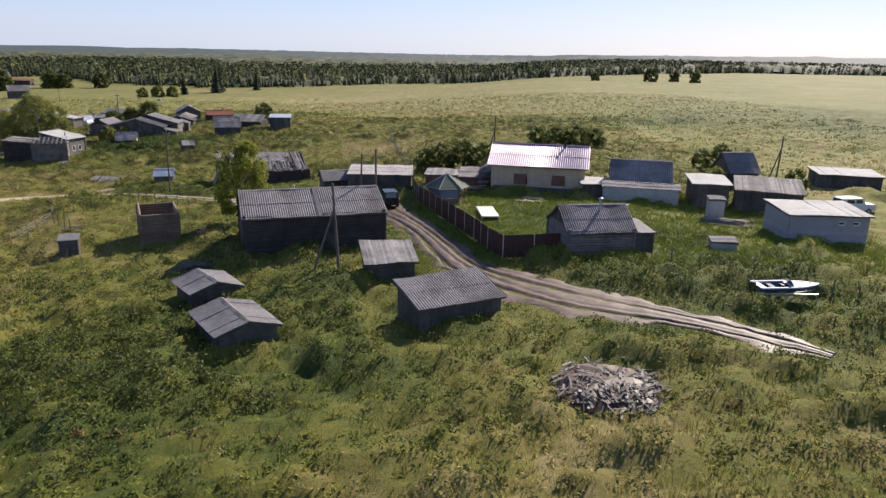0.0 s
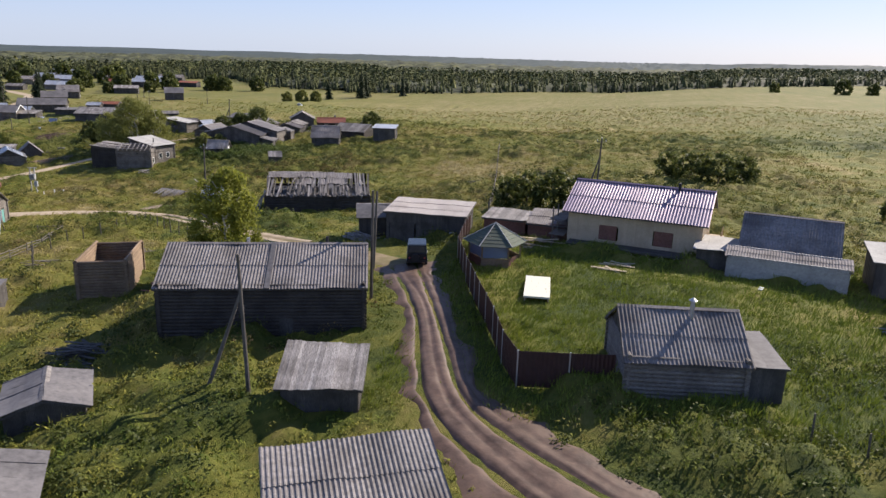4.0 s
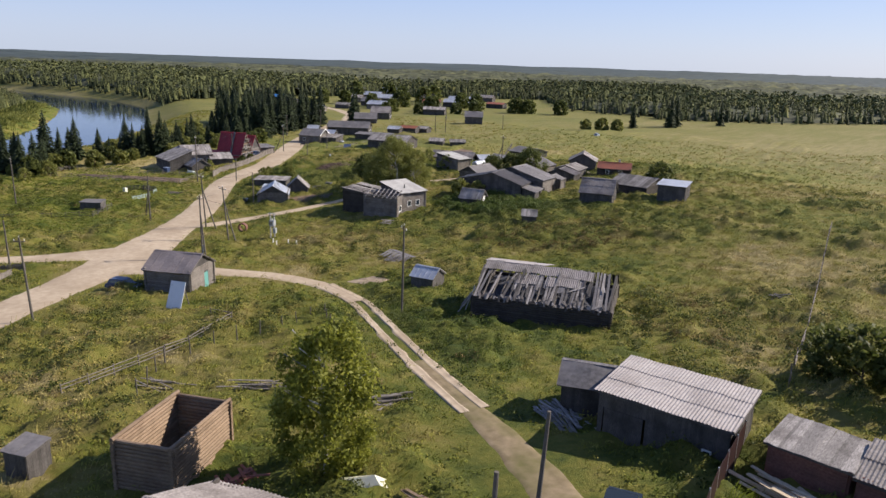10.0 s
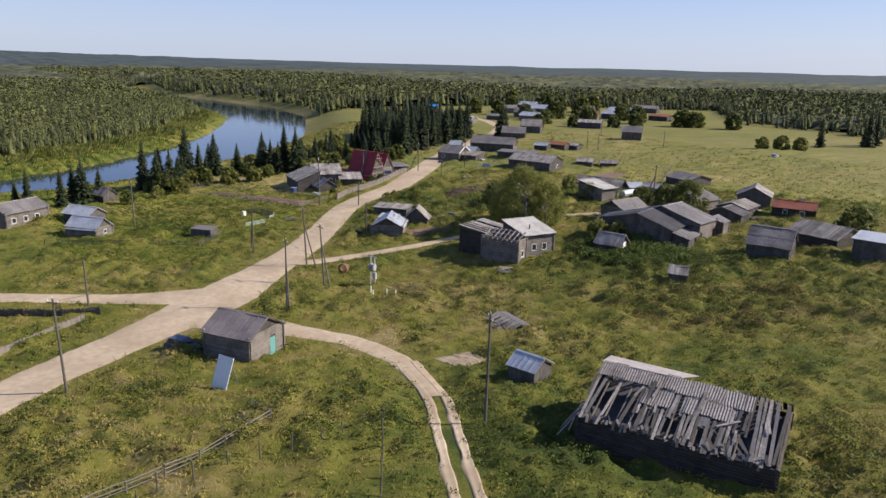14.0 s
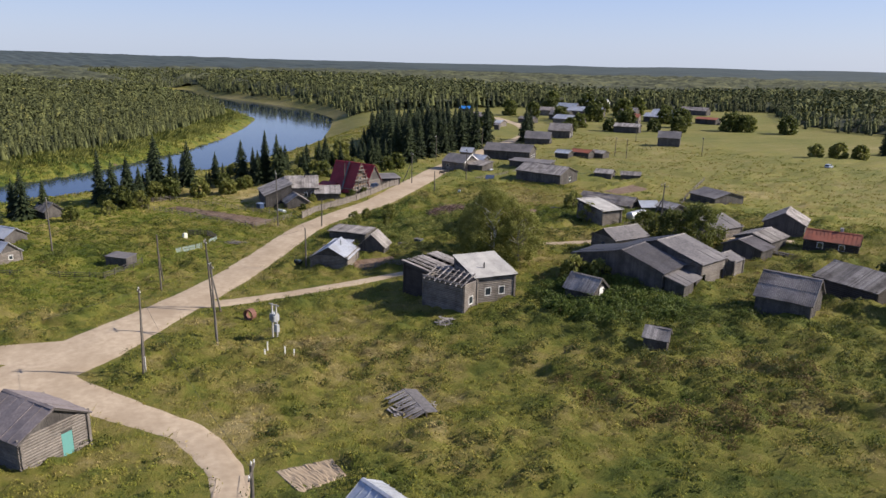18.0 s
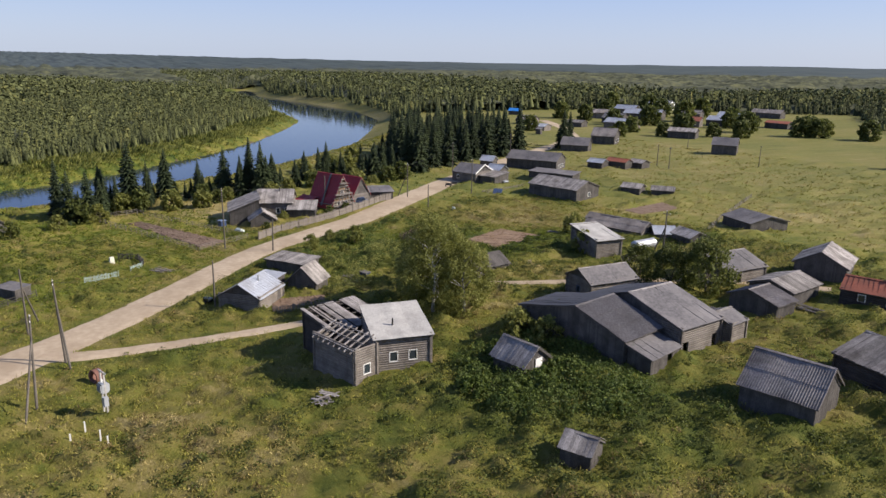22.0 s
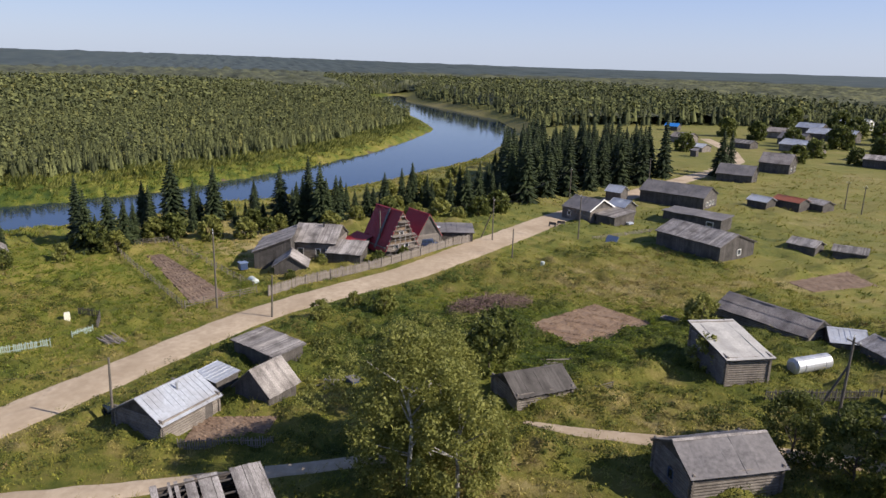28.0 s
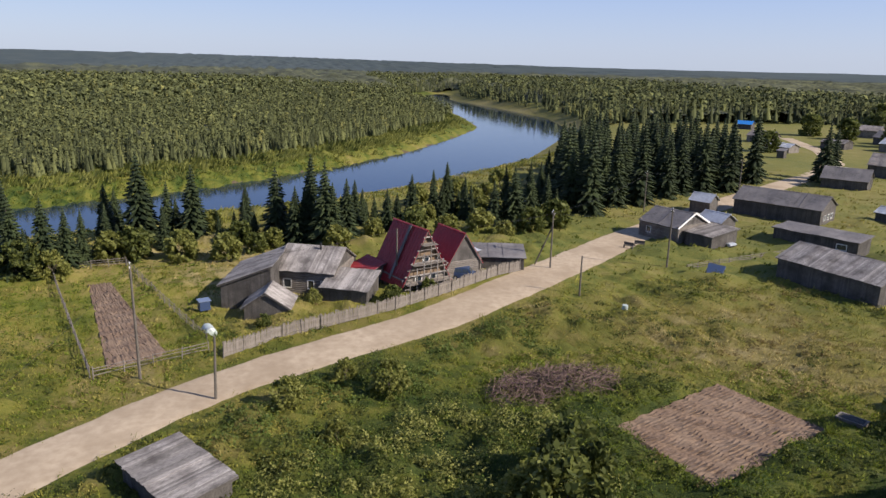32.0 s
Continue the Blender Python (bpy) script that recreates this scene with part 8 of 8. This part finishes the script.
# heap of brushwood on the meadow
r = np.random.RandomState(12)
n = 2600
px, py = r.randn(n) * 2.2, r.randn(n) * 4.2
keep = (px / 3.4) ** 2 + (py / 6.6) ** 2 < 1
px, py = px[keep], py[keep]
n = len(px)
hz = 1.25 * np.sqrt(np.clip(1 - (px / 3.6) ** 2 - (py / 6.8) ** 2, 0.02, 1)) * r.rand(n) ** 0.5
d = r.randn(n, 3) * np.array((1, 1, 0.55))
d /= np.linalg.norm(d, axis=1)[:, None]
L = (0.4 + 0.6 * r.rand(n))[:, None]
w = np.cross(d, (0, 0, 1)) * 0.03 + np.array((0, 0, 0.02))
C = np.stack([px, py, hz + 0.1], 1)
V = np.concatenate([C - d * L - w, C - d * L + w, C + d * L])
i = np.arange(n)
ob = new("brush_heap", fast_mesh("brush_heap", V, np.stack([i, i + n, i + 2 * n], 1), "twig"))
ob.matrix_world = pose(-131.8, 187, 0.1 + gz(-131.8, 187), 0, 0, 12)
tagged(ob, "wide reddish-brown heap of bare brushwood on grass", "brushwood", kind="stuff")


# ---- grass ----
def blocked(x, y, pad=0.0):
    bad = np.zeros(len(x), bool)
    for cx, cy, c, s, a, b in FOOT:
        u, v = (x - cx) * c + (y - cy) * s, -(x - cx) * s + (y - cy) * c
        bad |= (abs(u) < a + pad) & (abs(v) < b + pad)
    return bad


def sites(count, seed, box, where, thin):
    """Places for growth: off roads, plans and beds; sparser far from the village's middle line."""
    r = np.random.RandomState(seed)
    x, y = r.uniform(box[0], box[1], count), r.uniform(box[2], box[3], count)
    off_line = np.abs((x + 40) * 0.88 + (y - 85) * 0.47)
    ok = (road_gap(x, y) > 0.25 - 0.95 * r.rand(count) ** 1.5) & ~blocked(x, y, 0.1) & (r.rand(count) < thin / (thin + np.maximum(0, off_line - 40))) & where(x, y, r.rand(count))
    for poly in SOILS:
        ok &= ~within(x, y, poly)
    x, y = x[ok], y[ok]
    return r, x, y, height(x, y) + lumps(x, y)


def sow(name, label, count, seed, box, size, blades, width, mat, where, lean=0.35, clump=1.0, thin=90.0):
    """Tussocks: fine blades over a small dome, bent outwards and combed by the wind, joined into one object."""
    r, x, y, z = sites(count, seed, box, where, thin)
    n = len(x)
    N = n * blades
    c = np.repeat(np.arange(n), blades)
    big = (0.45 + 1.1 * r.rand(n) ** 1.6)[c] * size
    rho = np.sqrt(r.rand(N))
    b0 = r.rand(N) * 6.283
    off = rho * clump * big
    H = big * (1 - 0.55 * rho**2) * (0.7 + 0.5 * r.rand(N))
    a = r.rand(N) * 6.283
    bx, by = x[c] + np.cos(b0) * off, y[c] + np.sin(b0) * off
    wd = width * (0.6 + 0.8 * r.rand(N))
    out = lean * H * (0.2 + 0.6 * rho)
    gust = 0.9 + 1.5 * waves(x, y, 0.12, 61)[c]
    zc = z[c] - 0.08
    P0 = np.stack([bx - np.sin(a) * wd, by + np.cos(a) * wd, zc], 1)
    P1 = np.stack([bx + np.sin(a) * wd, by - np.cos(a) * wd, zc], 1)
    P2 = np.stack([bx + np.cos(b0) * out + (0.45 * np.cos(gust) + 0.16 * r.randn(N)) * H, by + np.sin(b0) * out + (0.45 * np.sin(gust) + 0.16 * r.randn(N)) * H, zc + H], 1)
    V = np.concatenate([P0, P1, P2])
    i = np.arange(N)
    dr = np.tile((dryness(x, y) + tones(x, y) + 0.07 * r.randn(n))[c], 3)
    ob = new(name, fast_mesh(name, V, np.stack([i, i + N, i + 2 * N], 1), mat, ("dry", dr)))
    return tagged(ob, label, "grass", kind="stuff")


def thicket(name, label, count, seed, box, size, leaves, leaf, mat, where, tall=1.0, thin=90.0, cat="weeds", slim=0.6, loose=0.45):
    """Leafy weeds: domes of small leaves that face outwards, joined into one object."""
    r, x, y, z = sites(count, seed, box, where, thin)
    n = len(x)
    N = n * leaves
    c = np.repeat(np.arange(n), leaves)
    big = (size * (0.5 + 0.9 * r.rand(n) ** 1.4))[c]
    d = r.randn(N, 3)
    d[:, 2] = np.abs(d[:, 2]) * 0.9
    d /= np.linalg.norm(d, axis=1)[:, None]
    P = np.stack([x[c], y[c], z[c] - 0.1], 1) + d * (big * (0.62 + 0.42 * r.rand(N)))[:, None] * np.array((1, 1, tall))
    u = np.cross(d + loose * r.randn(N, 3), r.randn(N, 3) if slim > 0.5 else np.array((0, 0, 1)) + 0.25 * r.randn(N, 3))
    u /= np.linalg.norm(u, axis=1)[:, None] + 1e-6
    v = np.cross(u, d + loose * r.randn(N, 3)) * (1 if slim > 0.5 else -1)
    v /= np.linalg.norm(v, axis=1)[:, None] + 1e-6
    k = (leaf * (0.6 + 0.8 * r.rand(N)))[:, None]
    V = np.concatenate([P - u * k * slim - v * k * 0.5, P + u * k * slim - v * k * 0.5, P + v * k])
    i = np.arange(N)
    dr = np.tile((dryness(x, y) + tones(x, y) + 0.06 * r.randn(n))[c], 3)
    ob = new(name, fast_mesh(name, V, np.stack([i, i + N, i + 2 * N], 1), mat, ("dry", dr)))
    return tagged(ob, label, cat, kind="stuff")


NEAR = (-160, 48, 14, 235)


def yard(x, y):
    return (x > -3) & (y > 60) & (y < 92)


thicket("grass", "rough green meadow grass in uneven tussocks", 72000, 1, NEAR, 0.5, 14, 0.147, "grass", lambda x, y, q: ~yard(x, y) & (tufts(x, y, 1.3, 3)[0] > 0.6 * q), 1.0, 60.0, "grass", 0.3, 0.4)
sow("tall_grass", "long thin blades rising from the tussocks", 44000, 7, NEAR, 0.52, 8, 0.036, "grass", lambda x, y, q: ~yard(x, y) & (q > 0.15), 0.8, 1.2, 50.0)
sow("dry_grass", "patches of tall straw-coloured grass", 44000, 2, NEAR, 0.62, 12, 0.028, "grass", lambda x, y, q: (dryness(x, y) > 0.48 + 0.35 * q) & ~yard(x, y), 0.8, 1.1)
thicket("weeds", "knee-high dark green weeds among meadow grass", 42000, 3, NEAR, 0.66, 34, 0.1, "weed", lambda x, y, q: (weediness(x, y) > -0.06 + 0.4 * q) & ~yard(x, y), 0.95, 60.0)
thicket("tall_weeds", "shoulder-high clumps of dark meadow weeds", 15000, 15, NEAR, 1.0, 72, 0.11, "weed", lambda x, y, q: (waves(x, y, 0.09, 41) + 0.55 * waves(x, y, 0.4, 42) > 0.08 + 0.4 * q) & ~yard(x, y) & (road_gap(x, y) > 2.5), 0.85)
thicket("rusty_weeds", "patches of rusty brown withered weeds", 16000, 16, NEAR, 0.8, 44, 0.1, "straw", lambda x, y, q: (waves(x, y, 0.11, 43) + 0.5 * waves(x, y, 0.45, 44) + 0.5 * (dryness(x, y) - 0.5) > 0.2 + 0.4 * q) & ~yard(x, y) & (road_gap(x, y) > 2.0), 0.8)
sow("yard_grass", "short lush bright grass in the fenced yard", 17000, 4, (-2, 44, 58, 92), 0.42, 10, 0.035, "crop", lambda x, y, q: q > 0.1, 0.9, 1.5)
thicket("garden_weeds", "dark weeds along the yard's borders", 2600, 8, (-2, 44, 58, 92), 0.5, 30, 0.1, "weed", lambda x, y, q: waves(x, y, 0.3, 29) > 0.2 + 0.3 * q, 0.8)
sow("garden_grass", "bright lush garden grass and crops", 22000, 9, (-185, -112, 98, 156), 0.24, 8, 0.08, "crop", lambda x, y, q: (waves(x, y, 0.06, 30) > -0.3 + 0.4 * q), 1.1, 1.8, 400)
sow("field_margin", "bright green grass round the potato field", 9000, 10, (-140, -106, 180, 212), 0.24, 8, 0.07, "crop", lambda x, y, q: waves(x, y, 0.2, 31) > -0.4 + 0.4 * q, 1.1, 1.6, 400)
PATCHES = (("dark_weeds", "rank dark green weeds on the slope below the sheds", 420, [(-30, 42), (-27, 52), (-18, 52), (-16, 42), (-8, 36), (-14, 32), (-24, 33)], 0.9, 52, 0.11, "weed", 1.0),
           ("withered_weeds", "broad patch of rusty brown withered weeds", 420, [(-58, 146), (-50, 143), (-38, 148), (-36, 163), (-44, 166), (-52, 156)], 0.8, 46, 0.1, "straw", 0.9),
           ("yard_thicket", "rank weeds around the brown plank shed", 330, [(-104, 186), (-99, 176), (-90, 178), (-86, 200), (-95, 206), (-100, 198)], 0.75, 56, 0.11, "weed", 1.0),
           ("willow_scrub", "tall feathery green willow scrub on the meadow", 190, [(-106, 160), (-122, 163), (-130, 176), (-124, 184), (-112, 184)], 1.1, 110, 0.12, "willowleaf", 1.5))
for k, (name, label, count, poly, size, leaves, leaf, mat, tall) in enumerate(PATCHES):
    xs, ys = [p[0] for p in poly], [p[1] for p in poly]
    thicket(name, label, count, 70 + k, (min(xs), max(xs), min(ys), max(ys)), size, leaves, leaf, mat, lambda x, y, q: within(x, y, poly) & (waves(x, y, 0.4, 75) > -0.35), tall, 900)
NETTLES = [(-77, 161), (-70, 157.5), (-62, 159), (-58, 167), (-60.5, 173), (-65, 172.5), (-72, 172), (-77, 169)]
thicket("nettle_thicket", "dense lush green nettles beside the barn", 700, 11, (-78, -57, 157, 174), 1.0, 70, 0.13, "nettle", lambda x, y, q: within(x, y, NETTLES), 1.1, 400, "nettles")
thicket("road_weeds", "lush green weeds beside the village road", 1900, 12, (-150, -118, 155, 190), 0.75, 50, 0.11, "nettle", lambda x, y, q: (waves(x, y, 0.25, 33) > -0.1 + 0.5 * q) & (road_gap(x, y) > 1.0) & (x + 0.6 * (y - 160) < -118), 1.0, 400)
sow("far_grass", "rough grass on the far meadows", 38000, 13, (-250, 120, 92, 350), 0.5, 4, 0.14, "grass", lambda x, y, q: ((x < -160) | (y > 225) | (x > 40)) & (river_gap(x, y)[1] <= 0) & (river_gap(x, y)[0] > 12), 0.45, 1.2, 600)
sow("bank_grass", "rough grass and reeds along the river banks", 45000, 5, (-330, -150, 60, 290), 0.7, 5, 0.12, "grass", lambda x, y, q: (river_gap(x, y)[0] > 0.3) & (river_gap(x, y)[0] < 34) & (q > 0.2), 0.4, 1.2, 900)
sow("shore_bushes", "dark green bushes before the far forest", 9000, 14, (-520, -215, 20, 330), 2.6, 14, 0.45, "bushleaf", lambda x, y, q: (river_gap(x, y)[1] > 0) & (river_gap(x, y)[0] > 12 + 8 * q) & (river_gap(x, y)[0] < 34) & (waves(x, y, 0.08, 36) > -0.2 + 0.5 * q), 0.35, 0.6, 900)
sow("shore_shrubs", "low ochre-green shrubs along the far bank", 44000, 6, (-520, -215, 20, 330), 1.5, 9, 0.35, "willowleaf", lambda x, y, q: (river_gap(x, y)[1] > 0) & (river_gap(x, y)[0] > 5 + 14 * q) & (river_gap(x, y)[0] < 40) & (waves(x, y, 0.05, 26) + q > 0.1), 0.4, 0.9, 900)


# ---- the great forest ----
def wood(name, label, count, seed, xr, yr, near, far, hmin, hmax, spruce_share, twigs, size):
    """Pointed and rounded trees: a dark core and many loose twig faces each, joined."""
    r = np.random.RandomState(seed)
    x, y = r.uniform(*xr, count), r.uniform(*yr, count)
    w = woods(x, y)
    ok = (w > near) & (w < far)
    x, y, w = x[ok], y[ok], w[ok]
    n = len(x)
    z = height(x, y) - 0.3
    H = r.uniform(hmin, hmax, n) * (0.6 + 0.4 * np.clip(w / 25, 0, 1))
    patch = 0.25 * waves(x, y, 0.025, seed)
    con = r.rand(n) < spruce_share + patch
    tint = np.clip(np.where(con, 0.12, 0.55) + 0.16 * r.randn(n), 0, 1)
    k = 5
    aa = np.arange(k)[None] / k * 6.283 + r.rand(n)[:, None] * 6.28
    rb = np.where(con, 0.11, 0.15)[:, None] * H[:, None] * (0.8 + 0.4 * r.rand(n, k))
    low = np.stack([x[:, None] + np.cos(aa) * rb, y[:, None] + np.sin(aa) * rb, np.repeat((z + np.where(con, 0.05, 0.2) * H)[:, None], k, 1)], 2).reshape(-1, 3)
    tip = np.stack([x, y, z + H * np.where(con, 0.97, 0.9)], 1)
    i = np.arange(n)[:, None] * k
    a = np.arange(k)[None]
    core = np.stack([i + a, i + (a + 1) % k, np.repeat(n * k + np.arange(n)[:, None], k, 1)], 2).reshape(-1, 3)
    c = np.repeat(np.arange(n), twigs)
    N = n * twigs
    f = r.rand(N) ** np.where(con[c], 1.25, 0.9)
    rad = np.where(con[c], 0.155 * (1 - f) + 0.012, 0.20 * np.sqrt(np.clip(1 - ((f - 0.42) / 0.60) ** 2, 0.02, 1))) * (0.7 + 0.45 * r.rand(N))
    zf = np.where(con[c], 0.06 + 0.94 * f, 0.16 + 0.84 * f)
    ang = r.rand(N) * 6.283
    h = H[c]
    o = np.stack([np.cos(ang), np.sin(ang), np.zeros(N)], 1)
    u = np.stack([-np.sin(ang), np.cos(ang), np.zeros(N)], 1) + 0.2 * r.randn(N, 3)
    v = o * 0.75 - np.array((0, 0, 0.7)) + 0.2 * r.randn(N, 3)
    C = np.stack([x[c], y[c], z[c] + zf * h], 1) + o * (rad * h)[:, None]
    s = (size * h * (0.6 + 0.7 * r.rand(N)) * np.where(con[c], 0.55 + 0.5 * (1 - f), 1.0))[:, None]
    T0, T1, T2 = C - u * s - v * s * 0.4, C + u * s - v * s * 0.4, C + v * s
    base = len(low) + n
    j = np.arange(N)
    tw = np.stack([base + j, base + N + j, base + 2 * N + j], 1)
    tn = np.concatenate([np.repeat(tint, k) * 0.85, tint, np.tile(tint[c], 3)])
    ob = new(name, fast_mesh(name, np.concatenate([low, tip, T0, T1, T2]), np.concatenate([core, tw]), "woods", ("tint", tn)))
    return tagged(ob, label, "forest", kind="stuff")


wood("forest_river", "mixed spruce and birch forest across the river", 31000, 31, (-520, -215), (-120, 330), 0, 130, 7.0, 11.5, 0.42, 24, 0.05)
wood("forest_inner", "dense forest inside the river's bend", 7000, 36, (-840, -518), (60, 312), 0, 130, 8, 12.5, 0.45, 18, 0.075)
wood("forest_deep", "dense mixed forest behind the river's edge", 33000, 35, (-900, -215), (-200, 420), 120, 520, 8.5, 13, 0.45, 10, 0.10)
wood("forest_bend", "dense dark forest beyond the river bend", 24000, 32, (-1150, -250), (280, 900), 0, 260, 9, 15, 0.65, 12, 0.095)
wood("forest_field", "birch and spruce wood at the field's edge", 21000, 33, (-420, 420), (440, 1150), 0, 240, 9, 14, 0.45, 13, 0.095)
wood("forest_east", "distant wood beyond the fields", 8000, 34, (200, 1200), (850, 1500), 0, 260, 9, 15, 0.45, 10, 0.14)

# canopy of the endless forest behind the nearer trees
GX2, GY2 = axis(-900, 700, 9.0, 4500, 9.0, 9.0), axis(-100, 1100, 9.0, 4500, 9.0, 9.0)
X2, Y2 = np.meshgrid(GX2, GY2)
inw = step((woods(X2, Y2) - 6) / 20)
rr = np.random.RandomState(50)
Z2 = height(X2, Y2) - 1.5 + inw * (6.5 + 0.8 * waves(X2, Y2, 0.35, 51) + (1.2 + 0.8 * step((np.hypot(X2 + 60, Y2 - 120) - 500) / 400)) * rr.randn(*X2.shape) + 3.0 * step((np.hypot(X2 + 60, Y2 - 120) - 500) / 400))
far_swell = 3 * waves(X2, Y2, 0.004, 52) * step((np.hypot(X2 + 60, Y2 - 120) - 700) / 900)
Z2 = Z2 + far_swell * inw
idx = np.arange(X2.size).reshape(X2.shape)
a, b, c, d = idx[:-1, :-1].ravel(), idx[:-1, 1:].ravel(), idx[1:, 1:].ravel(), idx[1:, :-1].ravel()
tri2 = np.concatenate([np.stack([a, b, c], 1), np.stack([a, c, d], 1)])
wv = inw.ravel()
tri2 = tri2[(wv[tri2].min(1) > 0.02)]
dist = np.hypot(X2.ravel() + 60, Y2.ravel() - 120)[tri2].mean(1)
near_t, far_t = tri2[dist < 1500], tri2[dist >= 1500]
V2 = np.stack([X2.ravel(), Y2.ravel(), Z2.ravel()], 1)
tagged(new("forest_canopy", fast_mesh("forest_canopy", V2, near_t, "canopy", ("tint", np.clip(0.5 + 0.22 * rr.randn(len(V2)), 0, 1)))), "endless dark green forest canopy", "forest", kind="stuff")
# beyond 1500 m the trees take the colour with haze painted in
tagged(new("backdrop_forest", fast_mesh("backdrop_forest", V2, far_t, "farwoods", ("tint", np.clip(0.5 + 0.2 * rr.randn(len(V2)), 0, 1)))), "far forest to the horizon with blue haze painted into its colour", "forest", kind="structure")
